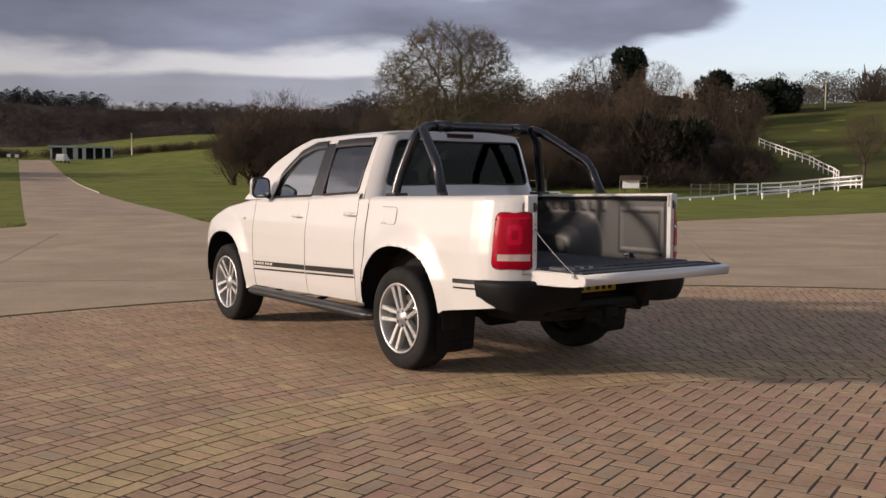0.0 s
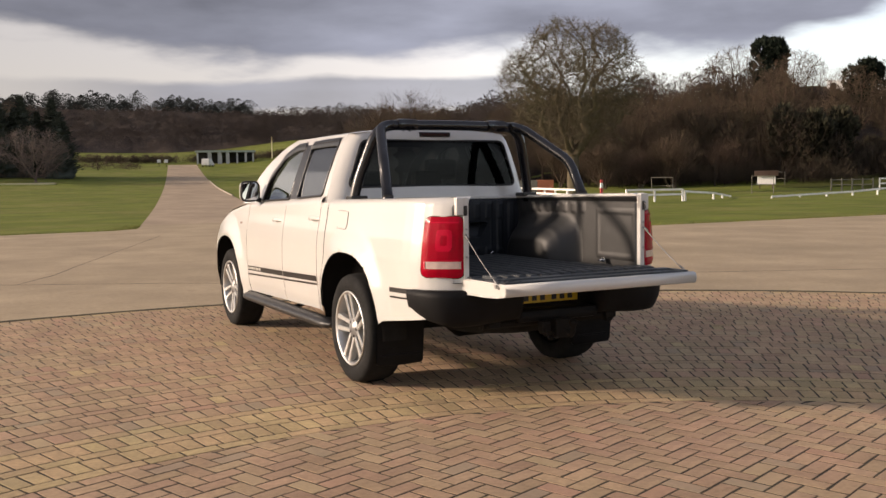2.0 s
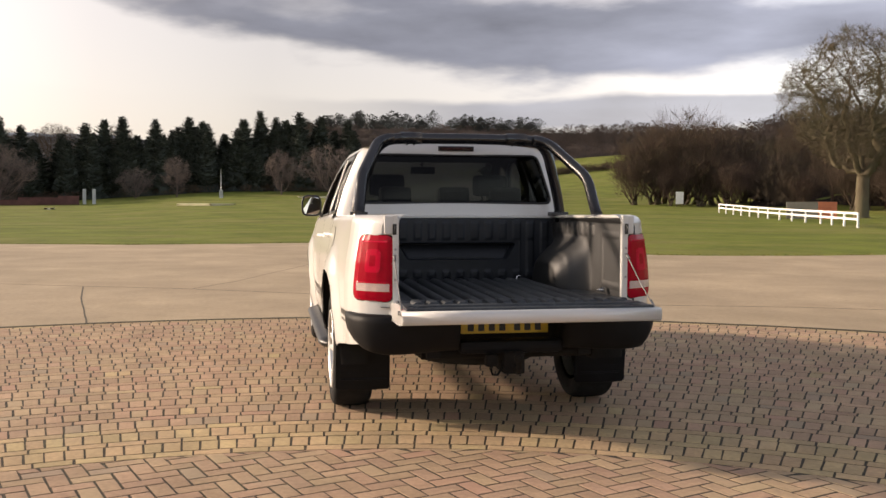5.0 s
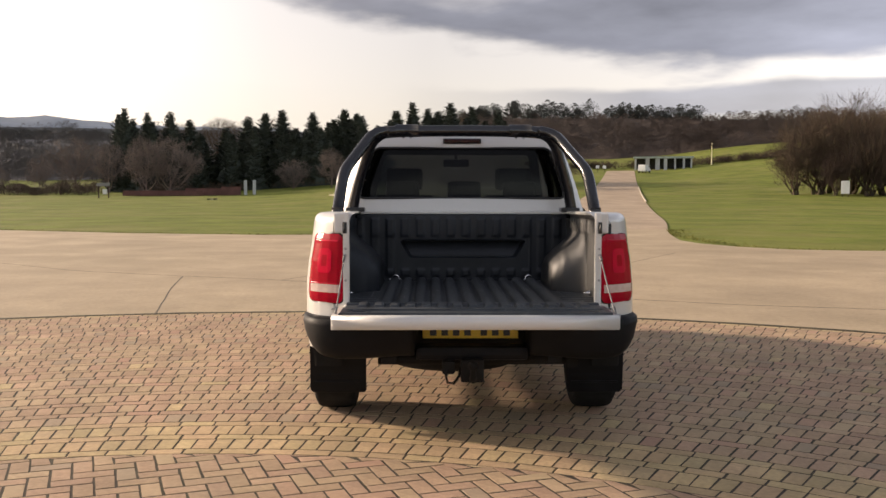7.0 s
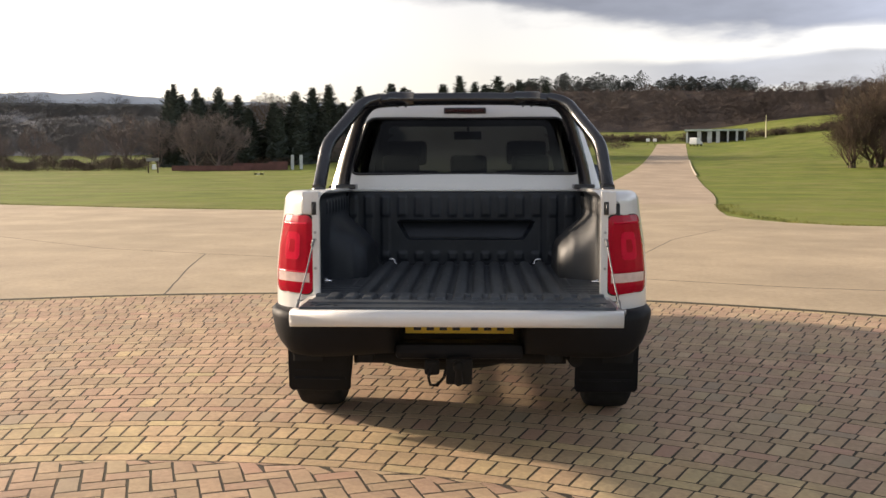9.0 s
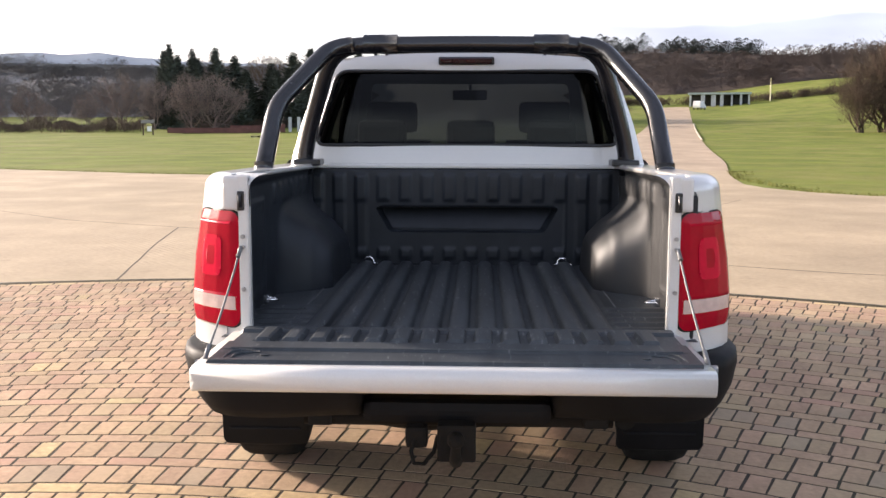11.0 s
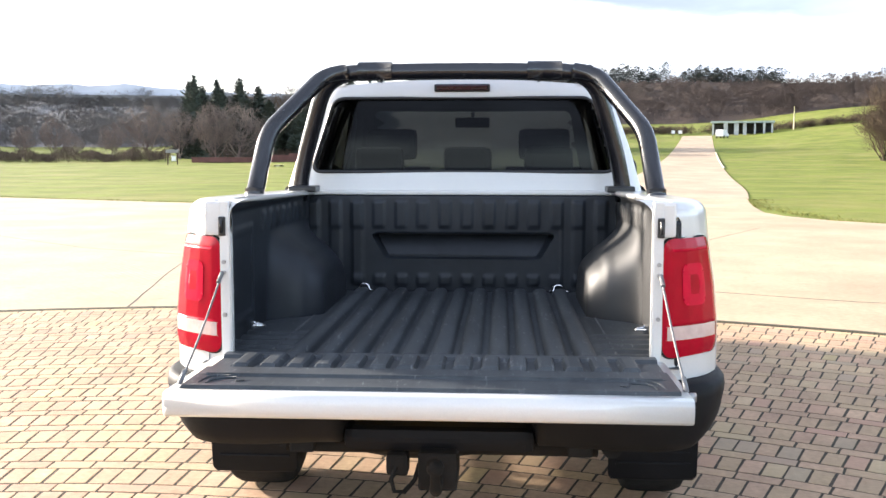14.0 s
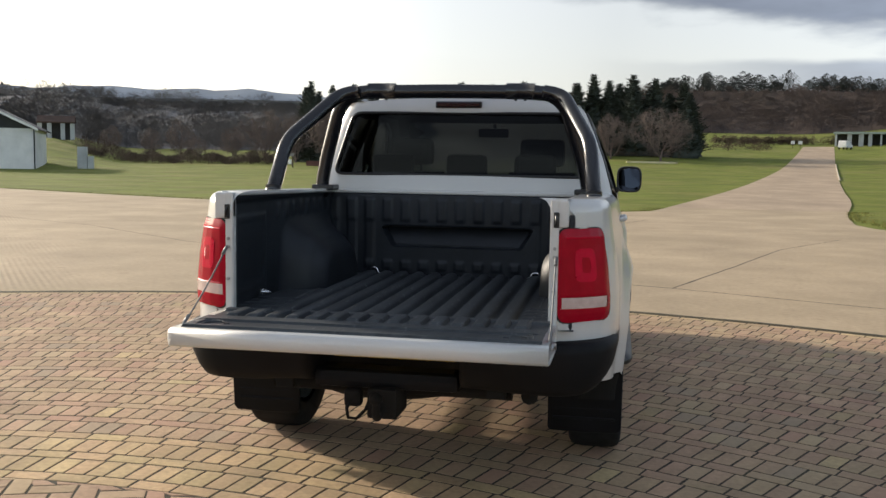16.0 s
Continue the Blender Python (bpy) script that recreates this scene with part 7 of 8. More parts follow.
def build_distant_hills():
    """A ridge beyond the valley, haze put into its blue-grey colour."""
    mb = MB()
    rows = []
    for az in lin(-75, 2, 80):
        r0 = 1150
        h = 81 + 14 * noise.noise(Vector((az * 0.09, 1.3, 0))) + 5 * noise.noise(Vector((az * 0.5, 4.3, 0)))
        h *= 1 - 0.45 * smoothstep(-14, 2, az)
        rows.append([(*polar(az, r0 - 250), 12), (*polar(az, r0 - 80), h * 0.75), (*polar(az, r0), h), (*polar(az, r0 + 120), h * 0.8)])
    mb.grid(rows)
    structure("distant_hills", mb, M_HAZE_HILL, "low wooded hills on the skyline, haze painted blue-grey", "hill")


# the blue-grey is painted haze, not the colour of the wood
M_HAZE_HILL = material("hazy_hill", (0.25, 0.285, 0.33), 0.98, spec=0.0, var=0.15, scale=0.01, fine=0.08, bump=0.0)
build_distant_hills()


def build_viaduct():
    v = thing("railway_viaduct", "long grey stone viaduct with arches behind the conifers", "viaduct")
    p0, p1 = Vector((*polar(-36, 400), 0)), Vector((*polar(-6.5, 374), 0))
    d = (p1 - p0)
    L = d.length
    u = d / L
    nrm = Vector((-u.y, u.x, 0))
    zt = 24.0
    mb = MB()
    rows = []
    for s in (0, L / 2, L):
        c = p0 + u * s
        rows.append([tuple(c + nrm * o + Vector((0, 0, z))) for o, z in ((-2.4, zt - 1.0), (-2.4, zt), (2.4, zt), (2.4, zt - 1.0))])
    mb.grid(rows, closed=True, smooth=False)
    part("deck", mb, M_STONE, v, "grey stone parapet and deck")
    n = 19
    span = L / n
    for k in range(n):
        mb = MB()
        # spandrel with a round-headed opening, in front and behind
        c0 = p0 + u * (span * k)
        r = span * 0.42
        spring = zt - 1.6 - r
        arcs = [(span / 2 + r * math.cos(a), spring + r * math.sin(a)) for a in lin(math.pi, 0, 14)]
        top = [(span / 2 + r * math.cos(a), zt - 1.0) for a in lin(math.pi, 0, 14)]
        for o in (-2.2, 2.2):
            mb.grid([[tuple(c0 + u * x + nrm * o + Vector((0, 0, z))) for x, z in arcs], [tuple(c0 + u * x + nrm * o + Vector((0, 0, z))) for x, z in top]], smooth=False)
        mb.grid([[tuple(c0 + u * x + nrm * -2.2 + Vector((0, 0, z))) for x, z in arcs], [tuple(c0 + u * x + nrm * 2.2 + Vector((0, 0, z))) for x, z in arcs]], smooth=False)
        part("arch", mb, M_STONE, v)
        mb = MB()
        w = span * 0.16
        rows = []
        for z in (-2, zt - 1.0):
            rows.append([tuple(c0 + u * a + nrm * o + Vector((0, 0, z))) for a, o in ((-w / 2, -2.2), (w / 2, -2.2), (w / 2, 2.2), (-w / 2, 2.2))])
        mb.grid(rows, closed=True, smooth=False)
        part("pier", mb, M_STONE, v)


M_STONE = material("grey_stone", (0.16, 0.155, 0.15), 0.95, var=0.2, scale=0.2, fine=2)
build_viaduct()


# ---------------------------------------------------------------- fences, buildings and field furniture
def white_fence(path, height, label, rails=(0.95, 0.55), spacing=2.6, name="white_fence", dip=()):
    """Posts and rails along a line on the ground."""
    f = thing(name, label, "fence", "white paddock rails")
    pts = []
    for a, b in zip(path, path[1:]):
        n = max(1, round(math.dist(a, b) / spacing))
        pts += [(a[0] + (b[0] - a[0]) * k / n, a[1] + (b[1] - a[1]) * k / n) for k in range(n)]
    pts.append(path[-1])
    tall = [height * (interp(k / (len(pts) - 1), dip) if dip else 1.0) for k in range(len(pts))]
    for (x, y), h in zip(pts, tall):
        z = terrain(x, y)
        mb = MB()
        mb.box(x - 0.048, x + 0.048, y - 0.048, y + 0.048, z - 0.15, z + h, 0.012)
        part("post", mb, M_WHITE_WOOD, f)
    for h in rails:
        for (x0, y0), (x1, y1), t0, t1 in zip(pts, pts[1:], tall, tall[1:]):
            if h < 0.8 and t0 < 0.4 * height:
                continue
            z0, z1 = terrain(x0, y0) + t0 * h, terrain(x1, y1) + t1 * h
            d = math.hypot(x1 - x0, y1 - y0)
            nx, ny = -(y1 - y0) / d * 0.025, (x1 - x0) / d * 0.025
            mb = MB()
            mb.grid([[(x0 + nx * a, y0 + ny * a, z0 + b), (x1 + nx * a, y1 + ny * a, z1 + b)] for a, b in ((-1, -0.06), (1, -0.06), (1, 0.06), (-1, 0.06))], close_rows=True, smooth=False)
            part("rail", mb, M_WHITE_WOOD, f)
    return f


white_fence([(29.3, 38.9), (31.6, 46), (34.3, 57), (37.5, 71)], 0.78, "low white post and rail fence beside the wood")
white_fence([(32.0, 38.0), (35.3, 36.9)], 0.72, "short low white two-rail fence on the grass", spacing=1.7)
white_fence([(35.5, 36.9), (39.0, 38.2), (43.6, 41.4)], 0.62, "white rail sloping down into the grass", rails=(0.9,), spacing=2.6, dip=((0, 1), (1, 0.1)))
white_fence([(43, 37.2), (53, 37.2), (62, 36.6), (68.5, 36.4)], 1.05, "white post and rail fence curving across the grass", spacing=2.8, dip=((0, 0.08), (0.35, 0.25), (0.7, 0.72), (1, 1)))
white_fence([(68.7, 36.5), (70.6, 38.6), (70.4, 41.4), (66.5, 44.5)], 1.05, "white post and rail fence turning back on itself", rails=(0.95, 0.6, 0.3), spacing=1.8)
white_fence([(66.3, 44.7), (65.2, 45.0), (63.8, 45.3)], 1.0, "white post and rail fence before the bank", rails=(0.95, 0.55), spacing=2.2)
white_fence([(116, 80), (101, 62), (90, 52), (86, 49)], 1.2, "white rail fence climbing the grass hill", spacing=3.0)


def build_pavilion():
    p = thing("roadside_shelter", "long low open-fronted shelter with green flat roof", "shelter")
    x, y = polar(13.9, 200)
    p.matrix_basis = at_ground(x, y, 0, -14)
    W, D, H = 11.6, 4.5, 2.5
    for nm, b, mat, lab in (("back_wall", (-W / 2, W / 2, D - 0.2, D, 0, H), M_SHED_DARK, "dark back wall"), ("roof", (-W / 2 - 0.3, W / 2 + 0.3, -0.5, D + 0.2, H, H + 0.38), M_ROOF_GREEN, "moss-green flat roof with pale fascia"), ("plinth", (-W / 2, W / 2, -0.3, D, -0.6, 0.08), M_ROAD, "")):
        mb = MB()
        mb.box(*b, 0.03)
        part(nm, mb, mat, p, lab)
    mb = MB()
    mb.box(-W / 2 - 0.32, W / 2 + 0.32, -0.56, -0.48, H - 0.05, H + 0.30, 0.02)
    part("fascia", mb, M_FASCIA, p, "pale green fascia board")
    for k, (x0, w) in enumerate(((-5.8, 0.35), (-3.6, 0.8), (-1.6, 0.9), (0.1, 0.7), (2.2, 0.35), (3.9, 0.45), (5.45, 0.35))):
        mb = MB()
        mb.box(x0, x0 + w, -0.2, 0.15, 0, H, 0.02)
        part("pillar", mb, M_GREY_RENDER, p, "pale grey pillar")


M_SHED_DARK = material("dark_shed_interior", (0.035, 0.035, 0.035), 0.9, var=0.2, scale=1)
M_ROOF_GREEN = material("mossy_roof", (0.16, 0.18, 0.13), 0.9, var=0.2, scale=0.6)
M_FASCIA = material("pale_fascia", (0.33, 0.38, 0.33), 0.7, var=0.1, scale=1)
M_GREY_RENDER = material("grey_render", (0.42, 0.43, 0.42), 0.9, var=0.15, scale=1)
build_pavilion()


def build_van():
    v = thing("delivery_van", "small white van parked before the shelter", "van")
    x, y = polar(12.8, 186)
    v.matrix_basis = at_ground(x, y, 0, 60) @ Matrix.Scale(0.84, 4)
    mb = MB()
    sec = [(-2.1, 0.45), (-2.15, 0.9), (-2.1, 1.75), (-1.9, 1.9), (0.4, 1.9), (0.9, 1.6), (1.3, 1.15), (2.0, 1.0), (2.15, 0.8), (2.15, 0.45)]
    rows = [[(a, w * (1 - 0.08 * (b > 1.2)), b) for a, b in sec] for w in (-0.86, -0.80, 0.0, 0.80, 0.86)]
    i = mb.grid(rows, smooth=False)
    mb.cap(i, len(sec))
    mb.cap(i + 4 * len(sec), len(sec), True)
    part("body", mb, M_WHITE_WOOD, v, "white van body")
    for s in (-1, 1):
        mb = MB()
        mb.face([(0.45, s * 0.83, 1.2), (1.15, s * 0.85, 1.2), (0.85, s * 0.82, 1.55), (0.45, s * 0.82, 1.62)])
        part("window", mb, M_GAP, v, "dark side window")
        for cx in (-1.35, 1.35):
            mb = MB()
            mb.tube([(cx, s * 0.70, 0.32), (cx, s * 0.88, 0.32)], 0.32, 16)
            part("wheel", mb, M_TYRE, v)


build_van()


def build_white_building():
    b = thing("white_outbuilding", "white-walled outbuilding with dark gabled roof", "building")
    x, y = polar(-33.9, 96, 0.886, -4.76)
    b.matrix_basis = at_ground(x, y, 0.1, 28)
    W, D, H, R = 11.0, 12.0, 3.9, 2.7
    mb = MB()
    mb.box(-W, 0, 0, D, -0.3, H, 0.02)
    part("wall", mb, M_RENDER_WHITE, b, "white rendered wall")
    for yy in (-0.04, D + 0.04):
        mb = MB()
        mb.face([(-W - 0.02, yy, H - 0.02), (0.02, yy, H - 0.02), (-W / 2, yy, H + R)])
        part("gable", mb, M_DARK_CLAD, b, "dark boarded gable")
    for s in (-1, 1):
        mb = MB()
        e = -W / 2 + s * (W / 2 + 0.45)
        ze = H - 0.17
        mb.grid([[(e, yy, ze + o), (-W / 2, yy, H + R + 0.02 + o)] for yy, o in ((-0.5, 0), (D + 0.5, 0), (D + 0.5, 0.12), (-0.5, 0.12))], close_rows=True, smooth=False)
        roof = part("roof", mb, M_SLATE, b, "dark slate roof slope")
        mb = MB()
        mb.grid([[(e, yy, ze - 0.10 + o), (-W / 2, yy, H + R - 0.08 + o)] for yy, o in ((-0.56, 0), (-0.50, 0), (-0.50, 0.24), (-0.56, 0.24))], close_rows=True, smooth=False)
        part("bargeboard", mb, M_WHITE_WOOD, roof, "white bargeboard")
    mb = MB()
    mb.tube([(0.06, -0.06, -0.2), (0.06, -0.06, H - 0.1)], 0.06, 8)
    part("downpipe", mb, M_GAP, b, "black downpipe")
    mb = MB()
    mb.box(-6.3, -3.9, -0.05, 0.02, 0, 2.2, 0.01)
    part("door", mb, M_RENDER_WHITE, b, "white double doors")


M_RENDER_WHITE = material("white_render", (0.72, 0.71, 0.68), 0.85, var=0.10, scale=0.8, fine=12, bump=0.2, tint=(0.60, 0.60, 0.56))
M_DARK_CLAD = material("black_boarding", (0.03, 0.03, 0.03), 0.8, var=0.2, scale=2)
M_SLATE = material("dark_slate", (0.06, 0.06, 0.065), 0.7, var=0.25, scale=2, fine=12, bump=0.3)
build_white_building()


def build_small_things():
    # open shelter in the far field
    s = thing("field_shelter", "small open field shelter with brown roof", "shelter")
    s.matrix_basis = at_ground(*polar(-32.7, 150, 0.886, -4.76), 0, 30)
    mb = MB()
    mb.grid([[(-2.6, -2, 2.3), (-2.6, 0, 3.3), (-2.6, 2, 2.3)], [(2.6, -2, 2.3), (2.6, 0, 3.3), (2.6, 2, 2.3)]], smooth=False)
    mb.box(-2.6, 2.6, -2, -1.9, 2.15, 2.35)
    part("roof", mb, M_DARK_WOOD, s, "brown pitched roof")
    mb = MB()
    mb.box(-2.2, 2.2, 1.6, 1.8, -0.2, 2.3)
    part("back_wall", mb, M_SHED_DARK, s)
    for x in (-2.2, -0.9, 0.9, 2.2):
        mb = MB()
        mb.box(x - 0.3, x + 0.3, -1.75, -1.6, -0.2, 2.2, 0.02)
        part("pillar", mb, M_GREY_RENDER, s, "pale pillar")
    # grey service cabinets
    c = thing("service_cabinet", "pair of grey service cabinets on the grass", "cabinet")
    c.matrix_basis = at_ground(*polar(-31.2, 100, 0.886, -4.76), 0, 25)
    mb = MB()
    mb.box(-0.75, 0.15, -0.4, 0.4, -0.2, 2.15, 0.04)
    part("tall_cabinet", mb, M_GREY_RENDER, c, "tall grey cabinet")
    mb = MB()
    mb.box(0.20, 0.75, -0.35, 0.35, -0.2, 1.25, 0.04)
    part("low_cabinet", mb, M_GREY_RENDER, c, "low grey cabinet")
    mb = MB()
    mb.tube([(0.1, 0.3, 0), (0.1, 0.3, 3.2)], 0.04, 8)
    part("pole", mb, M_DARK_WOOD, c, "thin dark pole")
    # timber platform
    p = thing("timber_platform", "long low reddish-brown timber platform in the field", "platform")
    p.matrix_basis = at_ground(*polar(-14.8, 122), 0, 12)
    for nm, b in (("front_board", (-7.2, 2.4, -1.0, -0.85, 0, 0.62)), ("deck", (-7.2, 2.4, -1.0, 3.0, 0.52, 0.65)), ("upper_board", (0.2, 6.6, 0.3, 0.45, 0, 0.92)), ("upper_deck", (0.2, 6.6, 0.3, 3.6, 0.80, 0.95)), ("end_board", (4.6, 7.0, -0.2, -0.05, 0, 1.15))):
        mb = MB()
        mb.box(*b, 0.02)
        part(nm, mb, M_RED_TIMBER, p)
    for x in (7.6, 8.7):
        mb = MB()
        mb.box(x - 0.2, x + 0.2, -0.2, 0.1, -0.1, 2.0, 0.03)
        part("post", mb, M_GREY_RENDER, p, "weathered grey post")
    # roofed notice board
    n = thing("notice_board", "small roofed wooden notice board with white panel", "notice board")
    n.matrix_basis = at_ground(*polar(-19.25, 116), 0, 10) @ Matrix.Scale(0.78, 4)
    mb = MB()
    mb.grid([[(-0.95, -0.55, 1.75), (-0.95, 0, 2.25), (-0.95, 0.55, 1.75)], [(0.95, -0.55, 1.75), (0.95, 0, 2.25), (0.95, 0.55, 1.75)]], smooth=False)
    part("roof", mb, M_GREY_BOARD, n, "weathered grey-brown roof")
    for x in (-0.7, 0.7):
        mb = MB()
        mb.box(x - 0.08, x + 0.08, -0.08, 0.08, -0.1, 1.9, 0.01)
        part("post", mb, M_DARK_WOOD, n)
    mb = MB()
    mb.box(-0.15, 0.50, -0.04, 0.04, 0.55, 1.30, 0.03)
    part("panel", mb, M_WHITE_WOOD, n, "white panel")
    # lamp or marker pole by the conifers
    q = thing("marker_pole", "slim white pole on a pale base", "pole")
    q.matrix_basis = at_ground(*polar(-3.6, 121))
    mb = MB()
    mb.tube([(0, 0, 0), (0, 0, 3.6)], [0.05, 0.035], 8)
    part("pole", mb, M_WHITE_WOOD, q)
    mb = MB()
    mb.box(-0.22, 0.22, -0.2, 0.2, -0.05, 1.0, 0.03)
    part("base", mb, M_GREY_RENDER, q)
    # timber-edged beds
    for az, r, w, d, turn in ((-4.6, 98, 4.3, 4.0, -35), (2.4, 122, 6.2, 1.8, 4), (-13.2, 104, 0.9, 0.7, 0)):
        f = thing("sand_pit_edging", "pale timber edging lying on the grass", "timber edging", "timber edgings")
        f.matrix_basis = at_ground(*polar(az, r), 0, turn)
        for b in ((-w / 2, w / 2, -d / 2, -d / 2 + 0.30), (-w / 2, w / 2, d / 2 - 0.30, d / 2), (w / 2 - 0.30, w / 2, -d / 2, d / 2), (-w / 2, -w / 2 + 0.30, -d / 2, d / 2)):
            mb = MB()
            mb.box(b[0], b[1], b[2], b[3], -0.05, 0.16, 0.01)
            part("board", mb, M_PALE_TIMBER, f)
    # cross-country jump: grey and orange boards
    j = thing("field_hut", "low hut with grey and orange boarded front", "hut")
    j.matrix_basis = at_ground(37.9, 57.2, 0, -30)
    mb = MB()
    mb.box(-1.75, 0.45, 0, 1.5, -0.1, 1.25, 0.03)
    part("grey_bay", mb, M_GREY_BOARD, j, "grey boarded bay")
    mb = MB()
    mb.box(0.46, 1.75, 0.0, 1.5, -0.1, 1.27, 0.03)
    part("orange_bay", mb, M_ORANGE, j, "faded orange boarded bay")
    # red and white marker
    m = thing("marker_post", "short red and white marker post", "post")
    m.matrix_basis = at_ground(35.2, 44.6)
    for z0, z1, mat in ((0, 0.35, M_WHITE_WOOD), (0.35, 0.75, M_RED_PAINT), (0.75, 1.1, M_WHITE_WOOD), (1.1, 1.3, M_RED_PAINT)):
        mb = MB()
        mb.box(-0.09, 0.09, -0.05, 0.05, z0, z1, 0.005)
        part("band", mb, mat, m)
    # small goal frames
    for x, y in ((45.5, 50.5), (52.5, 47.0), (68, 60)):
        g = thing("goal_frame", "thin weathered steel goal frame on the grass", "goal", "goal frames")
        g.matrix_basis = at_ground(x, y, 0, -40)
        mb = MB()
        mb.tube([(-0.8, 0, -0.1), (-0.8, 0, 1.35), (0.8, 0, 1.35), (0.8, 0, -0.1)], 0.03, 6)
        part("frame", mb, M_GREY_BOARD, g)
        mb = MB()
        mb.tube([(-0.8, 0, 0.7), (0.8, 0, 0.7)], 0.025, 6)
        part("crossbar", mb, M_GREY_BOARD, g)
    # weathered rail fence under the wood
    wf = thing("timber_fence", "weathered dark timber rail fence before the wood", "fence")
    for k in range(5):
        x, y = 63.4 - 0.75 * k, 45.6 + 0.4 * k
        mb = MB()
        mb.box(x - 0.05, x + 0.05, y - 0.05, y + 0.05, terrain(x, y) - 0.1, terrain(x, y) + 1.0, 0.01)
        part("post", mb, M_GREY_BOARD, wf)
        if k:
            for h in (0.9, 0.5):
                mb = MB()
                a, c = (x + 0.75, y - 0.4), (x, y)
                mb.tube([(*a, terrain(*a) + h), (*c, terrain(*c) + h)], 0.04, 6)
                part("rail", mb, M_GREY_BOARD, wf)
    # boards and signs
    for x, y, w, h, lift, lab in ((63.5, 57.0, 1.6, 0.75, 0.45, "white board under a dark lid before the wood"), (41.5, 88.0, 0.8, 1.3, 0.3, "small white sign before the thicket")):
        s = thing("white_board", lab, "board")
        s.matrix_basis = at_ground(x, y, 0, -math.degrees(math.atan2(x, y + 5.5)))
        mb = MB()
        mb.box(-w / 2, w / 2, -0.05, 0.05, lift, lift + h, 0.01)
        part("panel", mb, M_WHITE_WOOD, s)
        for px in (-w * 0.35, w * 0.35):
            mb = MB()
            mb.box(px - 0.04, px + 0.04, 0.03, 0.09, -0.1, lift + h * 0.8, 0.01)
            part("leg", mb, M_DARK_WOOD, s)
        if w > 1:
            mb = MB()
            mb.box(-w / 2 - 0.25, w / 2 + 0.25, -0.35, 0.35, lift + h, lift + h + 0.5, 0.03)
            part("lid", mb, M_DARK_WOOD, s, "dark timber lid")
    # road-end signs and telegraph pole
    for az, r in ((10.45, 190), (10.05, 191)):
        s = thing("road_sign", "small white sign on a post at the road end", "sign", "road end signs")
        s.matrix_basis = at_ground(*polar(az, r), 0, -10)
        mb = MB()
        mb.box(-0.34, 0.34, -0.04, 0.04, 0.8, 1.4, 0.01)
        part("panel", mb, M_WHITE_WOOD, s)
        mb = MB()
        mb.box(-0.05, 0.05, 0.04, 0.12, -0.1, 1.3, 0.01)
        part("post", mb, M_DARK_WOOD, s)
    for az, r, h in ((16.66, 205, 4.6), (57.4, 190, 5.5), (62.5, 180, 5.0)):
        t = thing("telegraph_pole", "brown wooden telegraph pole", "pole", "telegraph poles")
        t.matrix_basis = at_ground(*polar(az, r))
        mb = MB()
        mb.tube([(0, 0, -0.2), (0, 0, h)], [0.14, 0.10], 8)
        part("pole", mb, M_PALE_TIMBER, t)
        mb = MB()
        mb.box(-0.7, 0.7, -0.05, 0.05, h - 0.6, h - 0.48)
        part("crossarm", mb, M_DARK_WOOD, t)
    # static caravans on the hilltop
    for az, r, w in ((50.3, 186, 6.5), (52.6, 188, 7.0)):
        c = thing("static_caravan", "pale static caravan among hilltop trees", "caravan", "static caravans")
        c.matrix_basis = at_ground(*polar(az, r), 0.2, -az)
        mb = MB()
        mb.box(-w / 2, w / 2, -1.5, 1.5, 0.3, 2.6, 0.15)
        part("body", mb, M_WHITE_WOOD, c, "pale panelled body")
        for k in range(3):
            mb = MB()
            x = -w / 2 + w * (k + 0.5) / 3
            mb.box(x - 0.55, x + 0.55, -1.53, -1.49, 1.2, 2.1)
            part("window", mb, M_GAP, c, "dark window")


M_RED_TIMBER = material("red_brown_timber", (0.12, 0.05, 0.04), 0.85, var=0.25, scale=1, fine=8)
M_PALE_TIMBER = material("pale_timber", (0.62, 0.56, 0.36), 0.85, var=0.2, scale=1, fine=8)
M_GREY_BOARD = material("grey_boards", (0.17, 0.16, 0.13), 0.9, var=0.2, scale=1, fine=8)
M_ORANGE = material("faded_orange_boards", (0.36, 0.12, 0.06), 0.85, var=0.2, scale=1, fine=8)
M_RED_PAINT = material("red_paint", (0.45, 0.04, 0.04), 0.6, var=0.1, scale=3)
build_small_things()


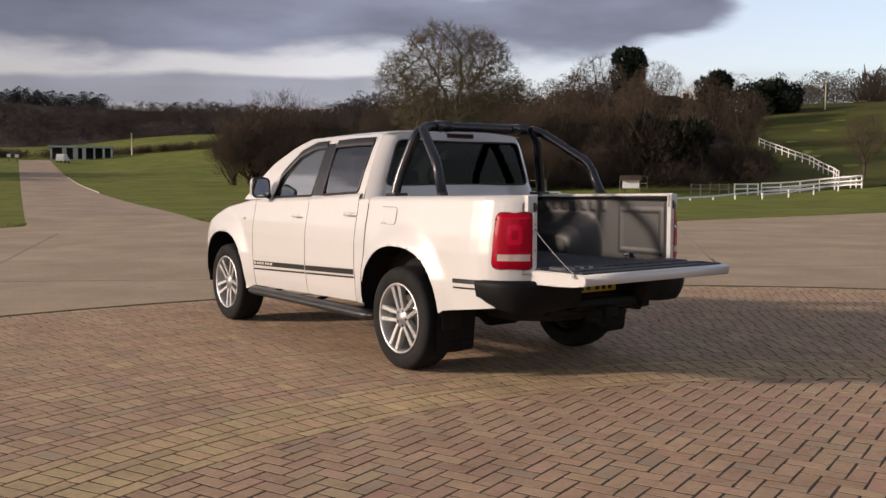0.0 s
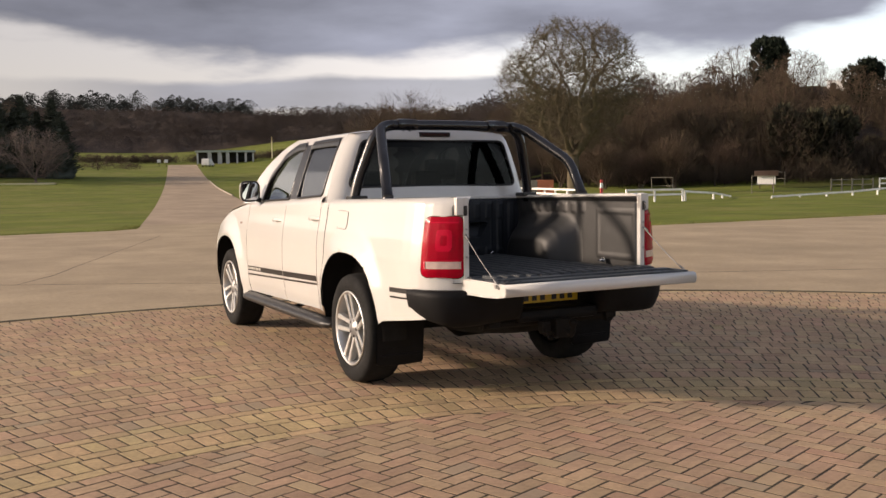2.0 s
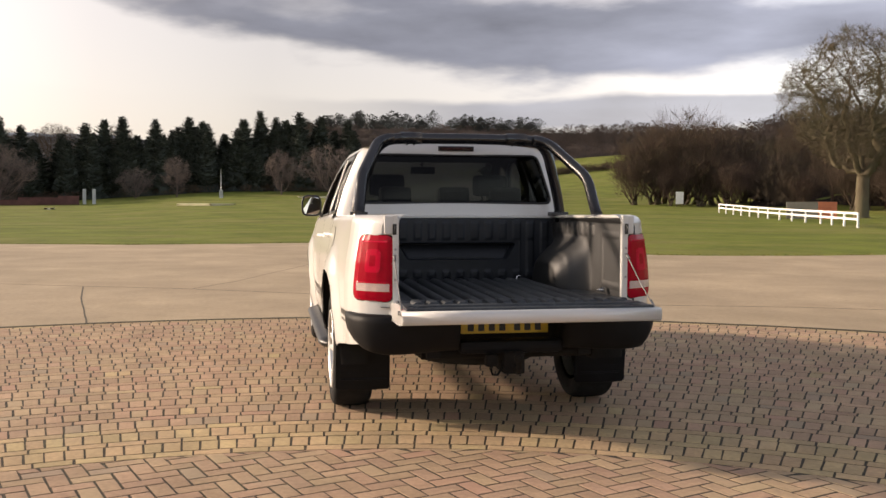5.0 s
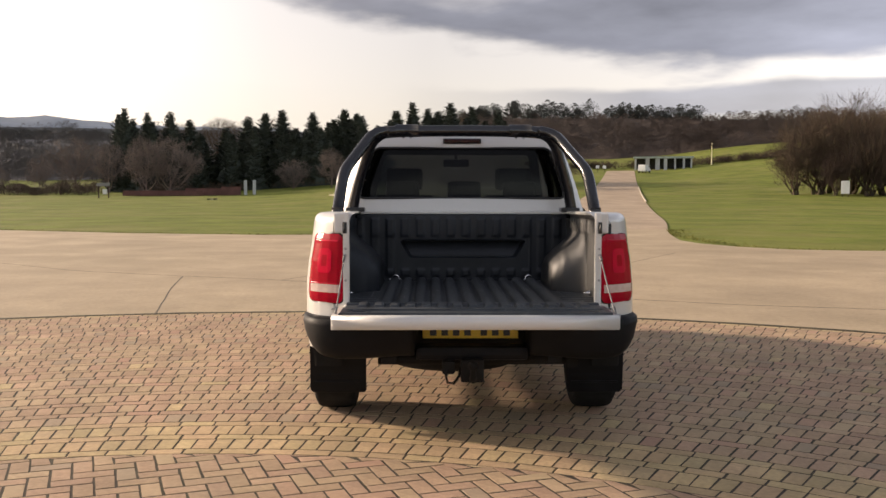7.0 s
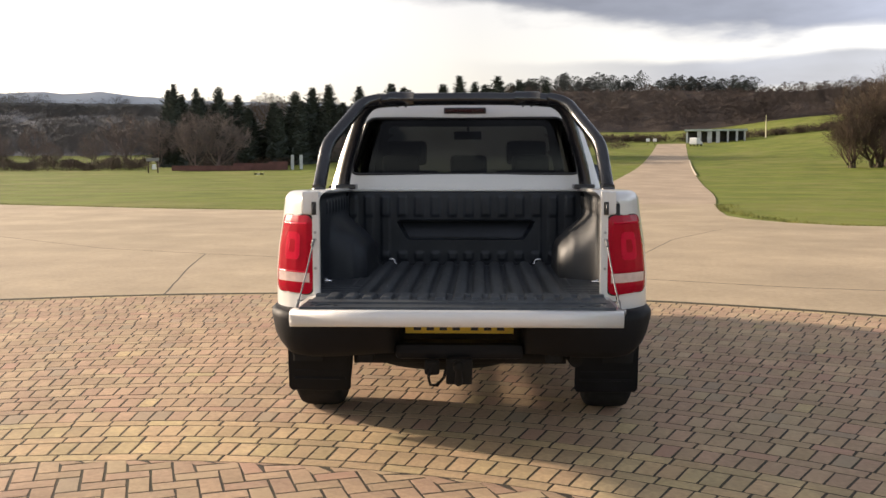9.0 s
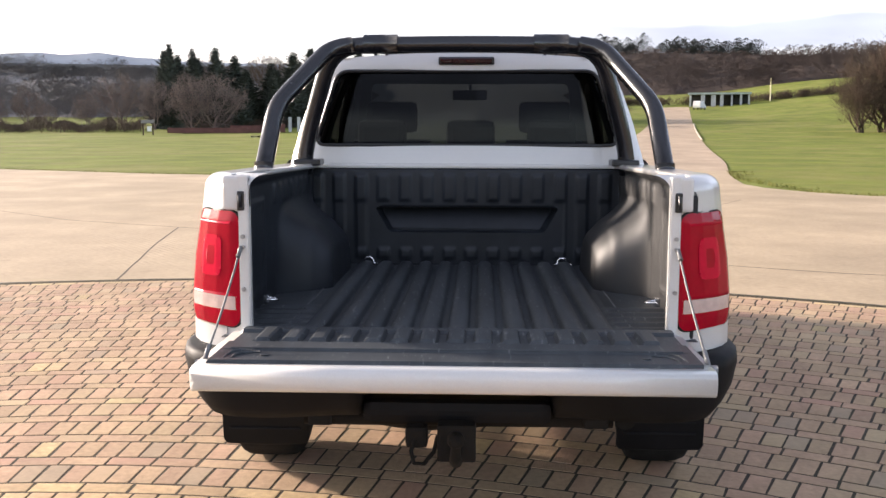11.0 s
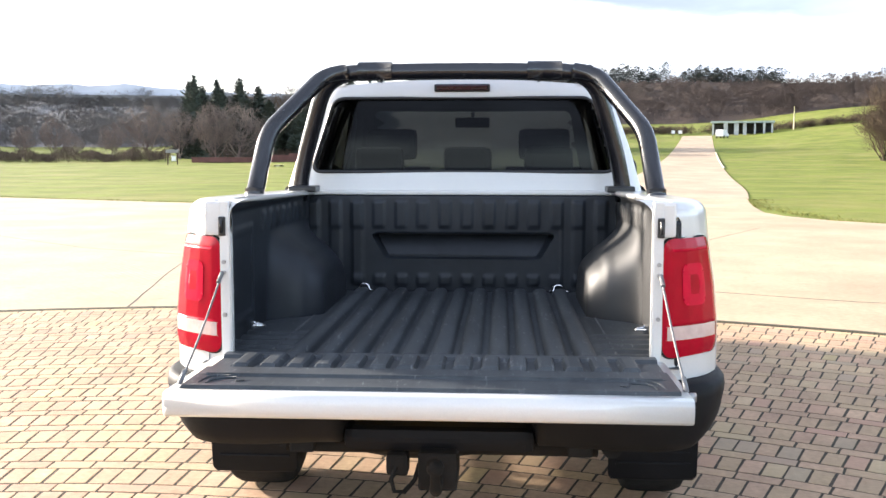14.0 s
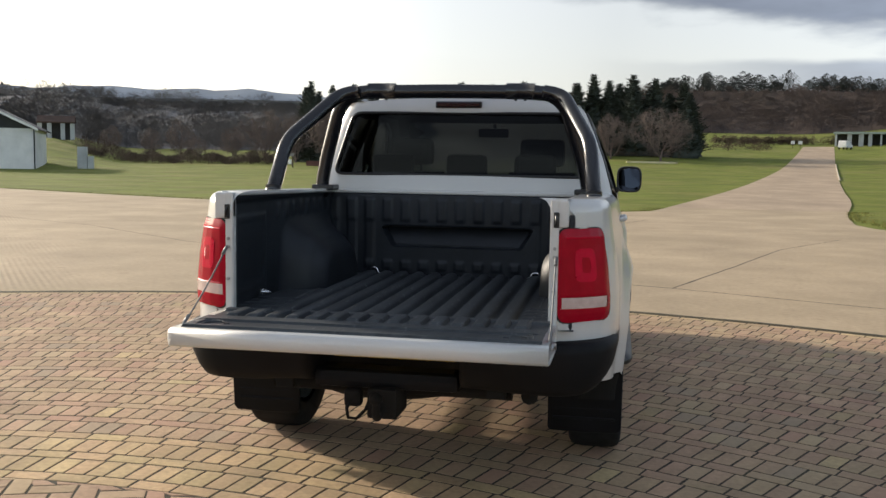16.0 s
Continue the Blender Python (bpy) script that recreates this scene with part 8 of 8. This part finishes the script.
# ---------------------------------------------------------------- grass along the kerbless edge
def build_verge():
    rnd = random.Random(5)
    mb = MB()
    edge = [(x, y) for x, y in APRON if y > 15 and abs(x) < 36]
    lines = [edge[:9], edge[9:]]
    lines = [[p for p in edge if p[0] > 7], [p for p in edge if p[0] < 3]]
    for line in lines:
        for a, b in zip(line, line[1:]):
            L = math.dist(a, b)
            ux, uy = (b[0] - a[0]) / L, (b[1] - a[1]) / L
            for k in range(int(L * 85)):
                s = rnd.uniform(0, L)
                # outwards is to the side away from the forecourt
                o = abs(rnd.gauss(0, 0.35)) - 0.04
                nx, ny = -uy, ux
                mx, my = a[0] + ux * s, a[1] + uy * s
                if (mx + nx - CX) ** 2 + (my + ny - CY) ** 2 < (mx - CX) ** 2 + (my - CY) ** 2:
                    nx, ny = -nx, -ny
                x, y = mx + nx * o, my + ny * o
                h = rnd.uniform(0.025, 0.065)
                t = rnd.uniform(0, math.pi)
                w = rnd.uniform(0.006, 0.016)
                bend = (rnd.uniform(-0.05, 0.05), rnd.uniform(-0.05, 0.05))
                z = terrain(x, y) - 0.02
                mb.face([(x - w * math.cos(t), y - w * math.sin(t), z), (x + w * math.cos(t), y + w * math.sin(t), z), (x + bend[0], y + bend[1], z + h)])
    ob = structure("grass_verge", mb, M_BLADES, "ragged grass tufts along the concrete edge", "grass")
    ob["kind"] = "stuff"


build_verge()


# ---------------------------------------------------------------- single bricks of the forecourt
def lay_single_bricks():
    for corners, z, kind in single_bricks:
        mb = MB()
        cx, cy = sum(p[0] for p in corners) / 4, sum(p[1] for p in corners) / 4
        brick_mesh(mb, [(p[0] - cx, p[1] - cy) for p in corners], 0.0)
        ob = part("brick", mb, {"buff": M_ONE_BUFF, "mix": M_ONE_MIX, "red": M_ONE_RED}[kind], forecourt)
        ob.location = (cx, cy, z)


M_ONE_BUFF = material("brick_buff_single", (0.433, 0.322, 0.175), 0.90, var=0.18, scale=5.0, fine=34, bump=1.0, bump_scale=70, grain=2.7, random_tint=0.11)
M_ONE_MIX = material("brick_mixed_single", (0.400, 0.274, 0.170), 0.90, var=0.18, scale=5.0, fine=34, bump=1.0, bump_scale=70, grain=2.7, random_tint=0.10, accents=((17.3, 0.05, (0.40, 0.215, 0.155)), (29.7, 0.07, (0.275, 0.232, 0.168)), (41.9, 0.08, (0.43, 0.335, 0.195))))
M_ONE_RED = material("brick_red_single", (0.373, 0.260, 0.161), 0.90, var=0.18, scale=5.0, fine=34, bump=1.0, bump_scale=70, grain=2.7, random_tint=0.10, accents=((17.3, 0.05, (0.40, 0.215, 0.155)), (29.7, 0.07, (0.275, 0.232, 0.168)), (41.9, 0.08, (0.43, 0.335, 0.195))))
lay_single_bricks()
